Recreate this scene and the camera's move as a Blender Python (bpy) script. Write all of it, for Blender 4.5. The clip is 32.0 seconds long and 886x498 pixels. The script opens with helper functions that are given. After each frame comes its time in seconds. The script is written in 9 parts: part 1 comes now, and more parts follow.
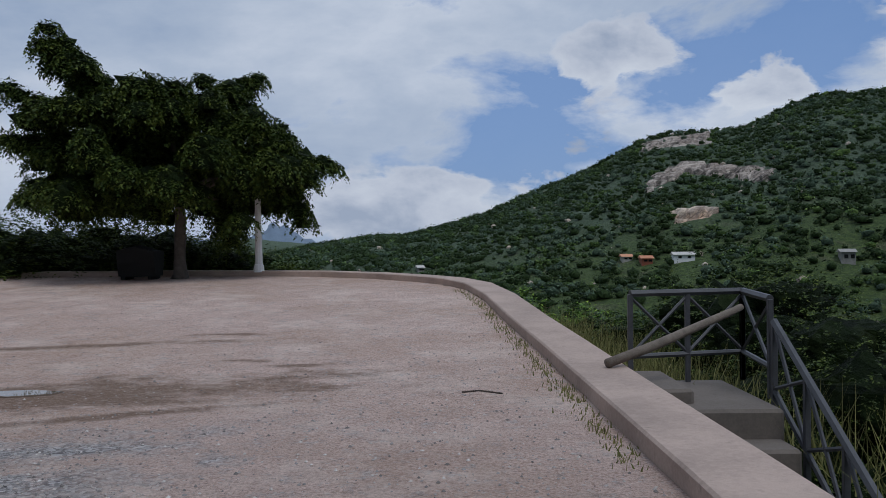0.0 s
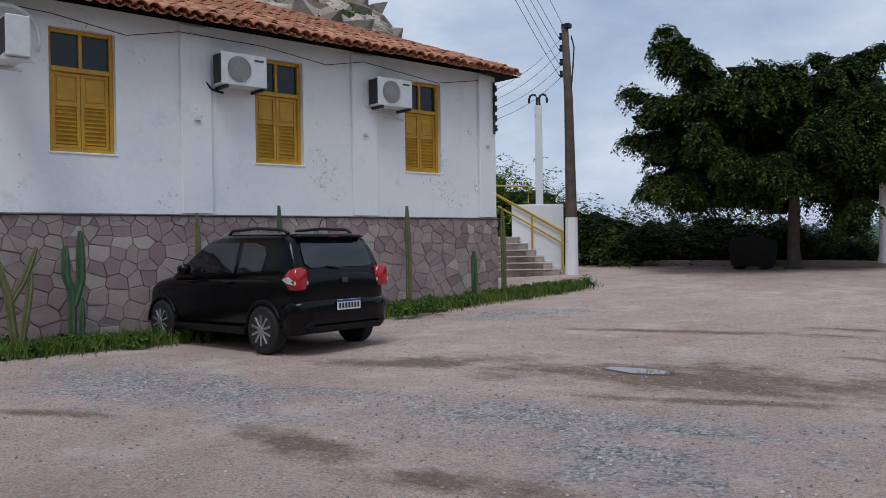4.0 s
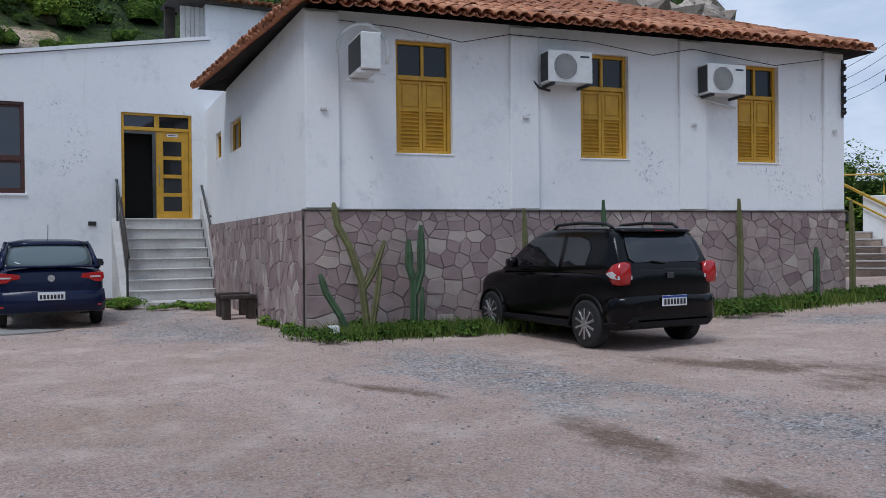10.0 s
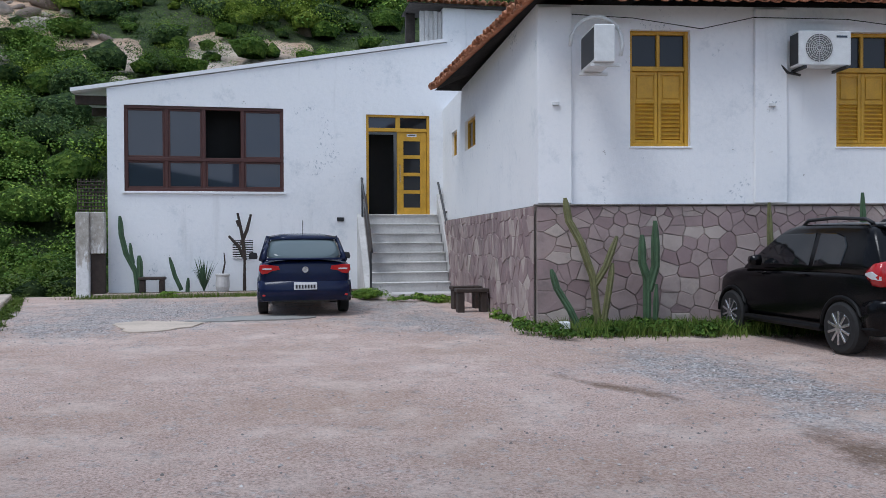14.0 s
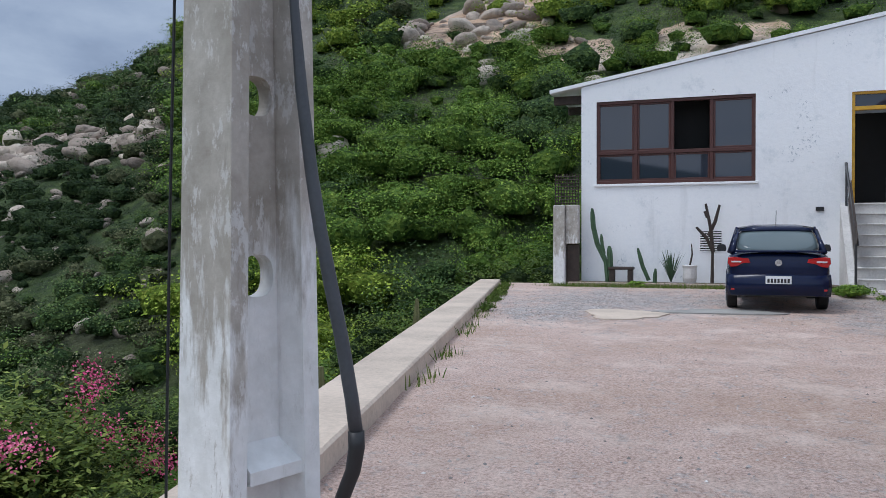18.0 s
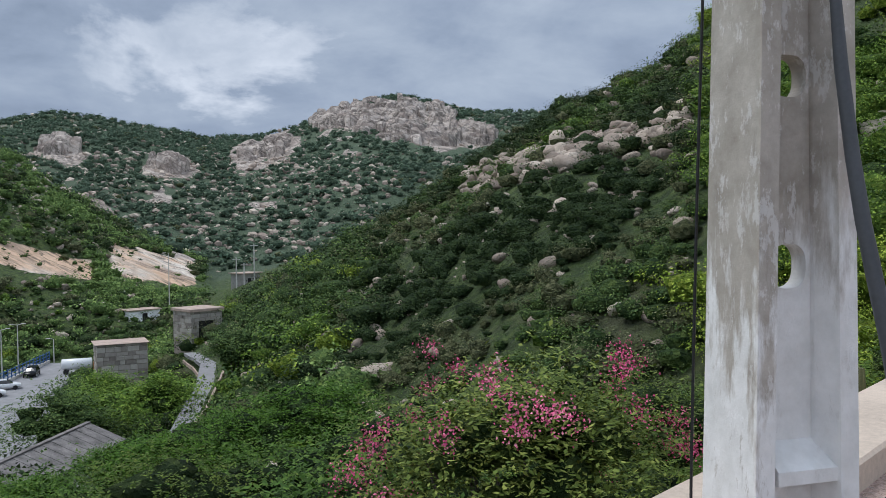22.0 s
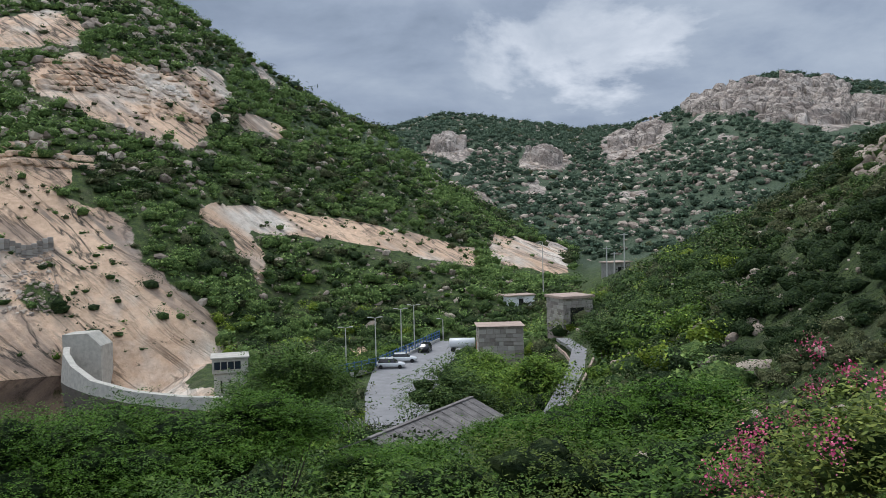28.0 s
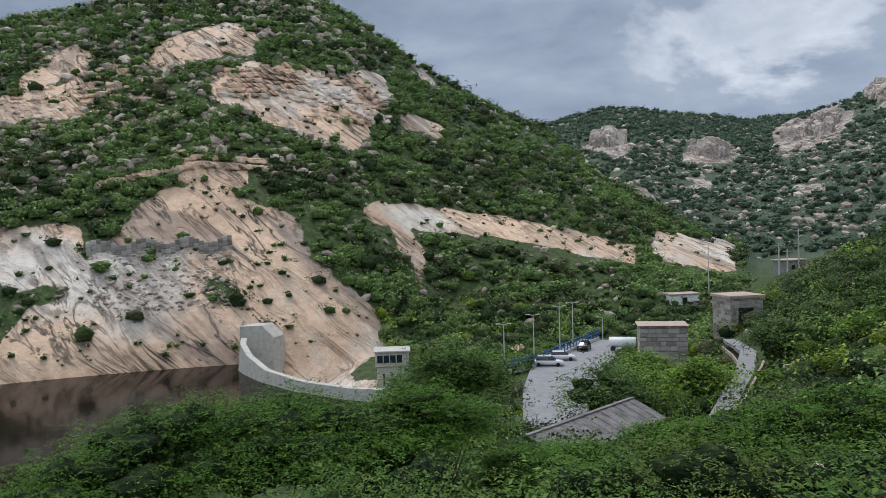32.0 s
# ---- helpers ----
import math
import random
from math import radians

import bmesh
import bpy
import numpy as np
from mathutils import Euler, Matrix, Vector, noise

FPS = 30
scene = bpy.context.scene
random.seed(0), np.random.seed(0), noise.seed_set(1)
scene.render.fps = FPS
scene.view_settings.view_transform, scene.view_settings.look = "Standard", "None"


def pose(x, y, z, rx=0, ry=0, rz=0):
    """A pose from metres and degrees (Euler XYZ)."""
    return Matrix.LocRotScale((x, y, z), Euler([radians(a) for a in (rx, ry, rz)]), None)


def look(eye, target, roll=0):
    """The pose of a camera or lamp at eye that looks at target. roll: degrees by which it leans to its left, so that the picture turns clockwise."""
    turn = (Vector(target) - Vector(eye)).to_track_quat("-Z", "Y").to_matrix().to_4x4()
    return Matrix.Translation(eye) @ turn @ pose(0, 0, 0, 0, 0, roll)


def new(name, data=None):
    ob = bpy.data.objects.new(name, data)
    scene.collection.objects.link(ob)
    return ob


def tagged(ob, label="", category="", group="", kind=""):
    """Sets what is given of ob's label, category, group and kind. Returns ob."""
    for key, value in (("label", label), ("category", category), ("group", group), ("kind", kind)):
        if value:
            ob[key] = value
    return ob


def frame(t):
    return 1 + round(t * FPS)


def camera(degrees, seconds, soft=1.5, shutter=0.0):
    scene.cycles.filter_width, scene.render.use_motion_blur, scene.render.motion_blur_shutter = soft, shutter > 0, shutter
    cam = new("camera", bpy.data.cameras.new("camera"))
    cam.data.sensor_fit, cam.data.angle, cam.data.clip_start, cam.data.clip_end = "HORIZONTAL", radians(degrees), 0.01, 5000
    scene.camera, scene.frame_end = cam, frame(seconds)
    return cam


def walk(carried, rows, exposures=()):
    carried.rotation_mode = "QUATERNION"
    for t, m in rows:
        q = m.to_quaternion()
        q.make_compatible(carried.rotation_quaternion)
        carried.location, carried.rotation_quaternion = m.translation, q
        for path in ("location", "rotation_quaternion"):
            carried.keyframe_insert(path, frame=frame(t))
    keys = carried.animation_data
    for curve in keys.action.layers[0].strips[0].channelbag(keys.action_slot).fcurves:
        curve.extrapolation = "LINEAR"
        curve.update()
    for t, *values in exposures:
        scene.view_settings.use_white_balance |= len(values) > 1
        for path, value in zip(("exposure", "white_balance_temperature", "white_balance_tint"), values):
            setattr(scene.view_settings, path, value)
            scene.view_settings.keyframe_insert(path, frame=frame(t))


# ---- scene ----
cam = camera(56.11, 32.0, soft=0.5)
EYE = 1.35
# seconds, yaw to the left, pitch, roll: the camera turns where it stands
ROWS = [
    (0.0, 0.00, -0.18, 0.53),
    (0.5, 2.26, -0.18, 0.57),
    (1.0, 6.30, -0.21, 0.61),
    (1.5, 9.09, -0.22, 0.63),
    (2.0, 14.89, -0.26, 0.67),
    (2.5, 20.41, -0.29, 0.74),
    (3.0, 26.77, -0.31, 0.68),
    (3.5, 33.85, -0.35, 0.76),
    (4.0, 40.44, -0.38, 0.91),
    (4.5, 45.75, -0.40, 0.80),
    (6.5, 51.38, -0.39, 0.83),
    (7.0, 51.96, -0.48, 0.90),
    (7.5, 52.92, -0.41, 0.73),
    (8.0, 54.31, -0.45, 0.83),
    (8.5, 55.27, -0.43, 0.67),
    (9.0, 57.95, -0.48, 0.71),
    (9.5, 60.69, -0.48, 0.65),
    (10.0, 62.50, -0.48, 0.59),
    (10.5, 64.64, -0.49, 0.50),
    (11.0, 67.79, -0.53, 0.50),
    (11.5, 70.91, -0.57, 0.50),
    (12.0, 73.45, -0.61, 0.50),
    (12.5, 75.53, -0.64, 0.53),
    (13.0, 77.25, -0.67, 0.48),
    (13.5, 77.96, -0.66, 0.38),
    (15.5, 85.07, -0.81, 0.28),
    (16.0, 90.90, -0.89, 0.36),
    (16.5, 96.45, -0.95, 0.35),
    (17.0, 101.09, -0.99, 0.27),
    (17.5, 105.48, -1.07, 0.24),
    (18.0, 109.74, -1.13, 0.21),
    (18.5, 113.58, -1.20, 0.20),
    (19.0, 117.89, -1.28, 0.22),
    (19.5, 121.03, -1.32, 0.21),
    (20.0, 128.17, -1.45, 0.41),
    (20.5, 133.31, -1.51, 0.51),
    (21.0, 136.78, -1.57, 0.57),
    (21.5, 140.90, -1.62, 0.64),
    (22.0, 144.89, -1.64, 0.67),
    (22.5, 148.36, -1.67, 0.82),
    (23.0, 150.51, -1.69, 0.83),
    (23.5, 152.24, -1.71, 0.80),
    (24.0, 152.95, -1.73, 0.76),
    (24.5, 153.19, -1.76, 0.75),
    (25.0, 153.79, -1.80, 0.72),
    (25.5, 159.43, -1.87, 0.83),
    (26.0, 162.28, -1.90, 0.95),
    (26.5, 164.33, -1.95, 1.12),
    (28.5, 171.52, -1.96, 1.21),
    (29.0, 173.00, -1.95, 1.25),
    (29.5, 174.72, -1.95, 1.29),
    (30.0, 175.80, -1.94, 1.30),
    (30.5, 176.21, -1.95, 1.34),
    (31.0, 176.64, -1.93, 1.36),
    (31.5, 178.06, -1.93, 1.47),
    (32.0, 180.85, -1.91, 1.57),
]
EXPOSURES = [(0.0, -0.46, 5790, 10), (2.0, -0.48, 5780, 10), (3.0, -0.36, 5790, 10), (4.0, -0.22, 5800, 10), (8.0, -0.12, 5690, 10), (10.0, -0.06, 5640, 10), (12.0, 0.09, 5590, 10), (13.0, 0.17, 5610, 10), (16.0, 0.27, 5640, 10), (21.0, 0.4, 6000, 10), (26.0, 0.38, 6200, 10), (32.0, 0.4, 6200, 10)]
walk(cam, [(t, pose(0, 0, EYE, 90 + pitch, roll, yaw)) for t, yaw, pitch, roll in ROWS], EXPOSURES)

# ---- world and sun ----
world = bpy.data.worlds.new("sky")
scene.world = world
world.use_nodes = True


def sky_nodes():
    nt = world.node_tree
    nt.nodes.clear()
    N, L = nt.nodes.new, nt.links.new
    out = N("ShaderNodeOutputWorld")
    bg = N("ShaderNodeBackground")
    bg.inputs[1].default_value = 0.1
    sky = N("ShaderNodeTexSky")
    sky.sky_type, sky.sun_disc = "NISHITA", False
    sky.sun_elevation, sky.sun_rotation = radians(62), radians(150)
    co = N("ShaderNodeTexCoord")
    sep = N("ShaderNodeSeparateXYZ")
    L(co.outputs["Generated"], sep.inputs[0])

    def math_node(op, a, b=None, clamp=False):
        m = N("ShaderNodeMath")
        m.operation, m.use_clamp = op, clamp
        for k, v in enumerate((a, b)):
            if v is None:
                continue
            if isinstance(v, (int, float)):
                m.inputs[k].default_value = v
            else:
                L(v, m.inputs[k])
        return m.outputs[0]

    def ramp(v, *stops):
        r = N("ShaderNodeValToRGB")
        e = r.color_ramp.elements
        while len(e) < len(stops):
            e.new(0.5)
        for k, (p, c) in enumerate(stops):
            e[k].position, e[k].color = p, (*c, 1) if not isinstance(c, (int, float)) else (c, c, c, 1)
        L(v, r.inputs[0])
        return r.outputs[0]

    def dot(v):
        d = N("ShaderNodeVectorMath")
        d.operation = "DOT_PRODUCT"
        L(co.outputs["Generated"], d.inputs[0])
        d.inputs[1].default_value = v
        return d.outputs["Value"]

    def blend(f, a, b):
        m = N("ShaderNodeMix")
        m.data_type = "RGBA"
        for s, v in ((0, f), (6, a), (7, b)):
            if v is None:
                m.inputs[s].default_value = 0.75
            elif isinstance(v, tuple):
                m.inputs[s].default_value = (*v, 1)
            else:
                L(v, m.inputs[s])
        return m.outputs[2]

    def cloud_noise(scale, detail, rough, seed, flat=2.2):
        mp = N("ShaderNodeMapping")
        mp.inputs["Scale"].default_value, mp.inputs["Location"].default_value = (1, 1, flat), (seed, seed * 0.7, seed * 0.3)
        n = N("ShaderNodeTexNoise")
        n.inputs["Scale"].default_value, n.inputs["Detail"].default_value = scale, detail
        n.inputs["Roughness"].default_value, n.inputs["Distortion"].default_value = rough, 0.25
        L(co.outputs["Generated"], mp.inputs["Vector"]), L(mp.outputs[0], n.inputs["Vector"])
        return n.outputs[0]

    def bank(*places):
        """Nearness to cloud banks: bearing, height, half-width, half-height."""
        best = None
        for b, z, w, h in places:
            b = radians(b)
            side = math_node("MULTIPLY", dot((math.cos(b), math.sin(b), 0.0)), 1 / w)
            rise = math_node("MULTIPLY", math_node("SUBTRACT", sep.outputs[2], z), 1 / h)
            r = math_node("SQRT", math_node("ADD", math_node("MULTIPLY", side, side), math_node("MULTIPLY", rise, rise)))
            behind = math_node("MULTIPLY", math_node("MINIMUM", dot((-math.sin(b), math.cos(b), 0.0)), 0.0), 60.0)
            v = math_node("ADD", math_node("SUBTRACT", 1.0, r), behind)
            best = v if best is None else math_node("MAXIMUM", best, v)
        return best

    def shaken(v, n, amount):
        return math_node("ADD", v, math_node("MULTIPLY", math_node("SUBTRACT", n, 0.5), amount))

    big = cloud_noise(2.1, 9, 0.55, 3.7, 3.0)
    mid = cloud_noise(4.6, 10, 0.58, 8.2, 2.0)
    fine = cloud_noise(7.5, 10, 0.55, 1.3, 1.6)
    form = math_node("ADD", math_node("MULTIPLY", big, 0.55), math_node("MULTIPLY", mid, 0.45))
    thick = math_node("MAXIMUM", dot((-0.25, -0.97, 0.0)), 0.0)
    north = ramp(form, (0.38, (4.2, 5.0, 6.3)), (0.5, (5.7, 6.3, 7.2)), (0.6, (7.6, 7.9, 8.4)))
    south = ramp(form, (0.4, (1.75, 2.15, 2.8)), (0.5, (2.5, 2.95, 3.7)), (0.6, (3.4, 3.85, 4.5)))
    c = blend(ramp(thick, (0.25, 0.0), (0.65, 1.0)), north, south)
    gap = shaken(bank((-5, 0.14, 0.2, 0.08), (-12, 0.2, 0.3, 0.06), (-24, 0.24, 0.16, 0.09)), mid, 7.0)
    c = blend(ramp(gap, (0.0, 0.0), (0.8, 0.92)), c, blend(None, sky.outputs[0], (2.2, 3.7, 6.8)))
    heap = shaken(bank((-11.5, 0.21, 0.11, 0.055), (-20.5, 0.16, 0.12, 0.045), (2, 0.05, 0.2, 0.055), (-32, 0.2, 0.1, 0.08)), fine, 5.0)
    heap_c = ramp(fine, (0.4, (8.6, 8.7, 8.8)), (0.54, (6.8, 7.0, 7.5)), (0.66, (4.6, 5.1, 6.0)))
    c = blend(ramp(heap, (0.15, 0.0), (0.4, 1.0)), c, heap_c)
    glow = shaken(shaken(bank((159, 0.16, 0.15, 0.09)), mid, 5.0), fine, 3.0)
    c = blend(ramp(glow, (0.45, 0.0), (1.2, 0.9)), c, ramp(fine, (0.35, (6.0, 6.25, 6.7)), (0.65, (3.8, 4.2, 4.8))))
    L(c, bg.inputs[0]), L(bg.outputs[0], out.inputs[0])


sky_nodes()
sun = new("sun", bpy.data.lights.new("sun", "SUN"))
sun.data.energy, sun.data.angle, sun.data.color = 1.65, radians(24), (1.0, 0.95, 0.87)
sun.matrix_world = look((0, 0, 0), (-0.25, 0.42, -0.88))

# ---- materials ----
def material(name, build, rough=0.8, metal=0.0, spec=None):
    m = bpy.data.materials.new(name)
    m.use_nodes = True
    b = m.node_tree.nodes["Principled BSDF"]
    b.inputs["Roughness"].default_value, b.inputs["Metallic"].default_value = rough, metal
    if spec is not None:
        b.inputs["Specular IOR Level"].default_value = spec
    build(Nodes(m.node_tree, b))
    return m


class Nodes:
    """Short forms for the nodes of one material."""

    def __init__(self, nt, bsdf):
        self.nt, self.b = nt, bsdf
        self.pos = self.n("ShaderNodeNewGeometry").outputs["Position"]

    def n(self, kind):
        return self.nt.nodes.new(kind)

    def set(self, socket, v):
        if isinstance(v, bpy.types.NodeSocket):
            self.nt.links.new(v, socket)
        elif isinstance(v, tuple) and len(v) == 3 and socket.type == "RGBA":
            socket.default_value = (*v, 1)
        else:
            socket.default_value = v

    def noise(self, scale, detail=5, rough=0.55, vec=None, dist=0.0):
        t = self.n("ShaderNodeTexNoise")
        t.inputs["Scale"].default_value, t.inputs["Detail"].default_value = scale, detail
        t.inputs["Roughness"].default_value, t.inputs["Distortion"].default_value = rough, dist
        self.nt.links.new(vec or self.pos, t.inputs["Vector"])
        return t.outputs[0]

    def voronoi(self, scale, feature="F1", vec=None, out=0):
        t = self.n("ShaderNodeTexVoronoi")
        t.feature = feature
        t.inputs["Scale"].default_value = scale
        self.nt.links.new(vec or self.pos, t.inputs["Vector"])
        return t.outputs[out]

    def stretch(self, sx, sy, sz):
        t = self.n("ShaderNodeMapping")
        t.inputs["Scale"].default_value = (sx, sy, sz)
        self.nt.links.new(self.pos, t.inputs["Vector"])
        return t.outputs[0]

    def ramp(self, v, *stops):
        r = self.n("ShaderNodeValToRGB")
        e = r.color_ramp.elements
        while len(e) < len(stops):
            e.new(0.5)
        for k, (p, c) in enumerate(stops):
            e[k].position, e[k].color = p, ((c, c, c, 1) if isinstance(c, (int, float)) else (*c, 1))
        self.set(r.inputs[0], v)
        return r.outputs[0]

    def mix(self, f, a, b, how="MIX"):
        m = self.n("ShaderNodeMix")
        m.data_type, m.blend_type = "RGBA", how
        self.set(m.inputs[0], f), self.set(m.inputs[6], a), self.set(m.inputs[7], b)
        return m.outputs[2]

    def math(self, op, a, b=0.5, clamp=False):
        m = self.n("ShaderNodeMath")
        m.operation, m.use_clamp = op, clamp
        self.set(m.inputs[0], a), self.set(m.inputs[1], b)
        return m.outputs[0]

    def n_warp(self, amount):
        """The position, shaken by noise."""
        t = self.n("ShaderNodeTexNoise")
        t.inputs["Scale"].default_value, t.inputs["Detail"].default_value = 0.12, 5
        self.nt.links.new(self.pos, t.inputs["Vector"])
        m = self.n("ShaderNodeVectorMath")
        m.operation = "MULTIPLY_ADD"
        self.nt.links.new(t.outputs[1], m.inputs[0])
        m.inputs[1].default_value = (amount * 40,) * 3
        self.nt.links.new(self.pos, m.inputs[2])
        return m.outputs[0]

    def sep(self, v=None):
        s = self.n("ShaderNodeSeparateXYZ")
        self.nt.links.new(v or self.pos, s.inputs[0])
        return s.outputs

    def random(self):
        return self.n("ShaderNodeObjectInfo").outputs["Random"]

    def island(self):
        return self.n("ShaderNodeNewGeometry").outputs["Random Per Island"]

    def bump(self, v, strength=0.3, dist=0.02):
        b = self.n("ShaderNodeBump")
        b.inputs["Strength"].default_value, b.inputs["Distance"].default_value = strength, dist
        self.nt.links.new(v, b.inputs["Height"])
        self.nt.links.new(b.outputs[0], self.b.inputs["Normal"])

    def color(self, c):
        self.set(self.b.inputs["Base Color"], c)

    def rough(self, v):
        self.set(self.b.inputs["Roughness"], v)


def plain(name, rgb, rough=0.6, metal=0.0, var=0.12, scale=6.0, bump=0.0, spec=None):
    """A painted or moulded surface: one colour with slight soiling at two scales."""
    def build(k):
        dark = tuple(c * (1 - 2 * var) for c in rgb)
        lite = tuple(min(1, c * (1 + var)) for c in rgb)
        f = k.math("ADD", k.math("MULTIPLY", k.noise(scale, 6), 0.6), k.math("MULTIPLY", k.noise(scale * 9, 4), 0.4))
        k.color(k.ramp(f, (0.3, dark), (0.7, lite)))
        if bump:
            k.bump(k.noise(scale * 12, 5), bump, 0.01)
    return material(name, build, rough, metal, spec)


# places with mud and with loose grey gravel: x, y, half-lengths, turn
MUD = [(-3.2, 7.7, 2.3, 0.7, 14), (-4.6, 10.5, 1.9, 0.2, 12), (-2.3, 9.4, 0.45, 0.14, 0), (-1.5, 9.1, 0.45, 0.12, 5), (-6.3, 7.0, 1.3, 0.4, 38), (-2.7, 6.7, 1.3, 0.14, 20), (-4.3, 3.65, 0.75, 0.26, -8), (-3.1, 3.6, 0.75, 0.2, 12), (-7.0, 3.05, 0.7, 0.15, 25), (-3.0, 11.4, 0.45, 0.15, 0)]
GRAVEL = [(-7.5, 4.3, 2.3, 1.0, 0), (-3.4, 5.3, 1.9, 0.8, 15), (-2.4, 4.6, 0.8, 0.6, 0), (-8.0, 11.2, 1.6, 0.6, 35), (-16.6, -2.2, 3.6, 2.8, 0), (-14.2, -3.0, 2.0, 1.3, 0), (-13.5, 2.5, 2.4, 1.3, 15), (-17.0, 2.3, 2.0, 1.0, 0), (-5.5, 5.2, 1.0, 0.35, 20)]


def yard_build(k):
    x, y, z = k.sep()
    fine = k.noise(46, 8, 0.8)
    mid = k.noise(2.2, 6, 0.6)
    wob = k.noise(1.3, 9, 0.75, vec=k.stretch(0.8, 1.2, 1))

    def blobs(places, soft):
        total = None
        for x0, y0, a, b, turn in places:
            c, s = math.cos(radians(turn)), math.sin(radians(turn))
            dx, dy = k.math("SUBTRACT", x, x0), k.math("SUBTRACT", y, y0)
            u = k.math("MULTIPLY", k.math("ADD", k.math("MULTIPLY", dx, c), k.math("MULTIPLY", dy, s)), 1 / a)
            v = k.math("MULTIPLY", k.math("SUBTRACT", k.math("MULTIPLY", dy, c), k.math("MULTIPLY", dx, s)), 1 / b)
            r = k.math("SQRT", k.math("ADD", k.math("MULTIPLY", u, u), k.math("MULTIPLY", v, v)))
            f = k.math("SUBTRACT", 1.0, r)
            total = f if total is None else k.math("MAXIMUM", total, f)
        total = k.math("ADD", total, k.math("MULTIPLY", k.math("SUBTRACT", wob, 0.5), 4.4))
        return k.math("MULTIPLY", k.math("ADD", total, 0.2), soft, True)

    sand = k.ramp(fine, (0.35, (0.3, 0.2, 0.155)), (0.5, (0.62, 0.455, 0.39)), (0.63, (0.84, 0.67, 0.6)))
    sand = k.mix(k.ramp(k.noise(0.35, 5, 0.6), (0.45, 0.0), (0.68, 0.55)), sand, (0.44, 0.29, 0.2))
    stones = k.ramp(k.voronoi(40, out=1), (0.1, (0.09, 0.09, 0.095)), (0.5, (0.35, 0.345, 0.35)), (0.9, (0.7, 0.69, 0.69)))
    speck = k.ramp(k.voronoi(48, out=1), (0.07, 0.7), (0.12, 0.0))
    sand = k.mix(speck, sand, (0.62, 0.58, 0.56))
    pits = k.ramp(k.voronoi(62, out=1), (0.1, 0.45), (0.16, 0.0))
    sand = k.mix(pits, sand, (0.16, 0.12, 0.1))
    sand = k.mix(k.ramp(k.noise(0.8, 8, 0.72), (0.5, 0.0), (0.62, 0.5)), sand, (0.82, 0.69, 0.61))
    sand = k.mix(k.ramp(k.noise(5.0, 9, 0.8), (0.54, 0.0), (0.6, 0.45)), sand, stones)
    patchy = k.ramp(k.noise(2.6, 8, 0.75), (0.36, 0.25), (0.56, 1.0))
    c = k.mix(k.math("MULTIPLY", k.math("MULTIPLY", blobs(GRAVEL, 1.2), patchy), 0.9), sand, stones)
    c = k.mix(k.math("MULTIPLY", blobs(MUD, 1.3), 0.92), c, k.ramp(fine, (0.35, (0.15, 0.092, 0.06)), (0.65, (0.3, 0.2, 0.14))))
    grit = k.noise(17, 10, 0.85)
    c = k.mix(k.ramp(grit, (0.38, 0.6), (0.5, 0.0)), c, (0.6, 0.55, 0.52), "MULTIPLY")
    c = k.mix(k.ramp(grit, (0.52, 0.0), (0.62, 0.35)), c, (0.72, 0.64, 0.6))
    c = k.mix(k.ramp(mid, (0.35, 0.3), (0.6, 0.0)), c, (0.62, 0.56, 0.52), "MULTIPLY")
    k.color(c)
    k.bump(k.math("ADD", k.math("MULTIPLY", fine, 1.0), k.math("MULTIPLY", k.noise(9, 6, 0.7), 0.8)), 1.0, 0.025)


M_YARD = material("packed_sand", yard_build, 0.92)


def concrete_build(tone):
    def build(k):
        f = k.math("ADD", k.math("MULTIPLY", k.noise(1.3, 6), 0.6), k.math("MULTIPLY", k.noise(24, 6, 0.7), 0.4))
        c = k.ramp(f, (0.3, tuple(v * 0.62 for v in tone)), (0.55, tone), (0.75, tuple(min(1, v * 1.18) for v in tone)))
        c = k.mix(k.ramp(k.noise(7, 7, 0.7), (0.6, 0.0), (0.72, 0.5)), c, (0.16, 0.14, 0.12))
        k.color(c)
        k.bump(k.noise(45, 6, 0.7), 0.35, 0.01)
    return build


M_KERB = material("weathered_concrete", concrete_build((0.46, 0.355, 0.3)), 0.9)
M_PALEKERB = material("pale_weathered_concrete", concrete_build((0.56, 0.465, 0.38)), 0.9)
M_GREYCON = material("grey_concrete", concrete_build((0.33, 0.32, 0.3)), 0.9)


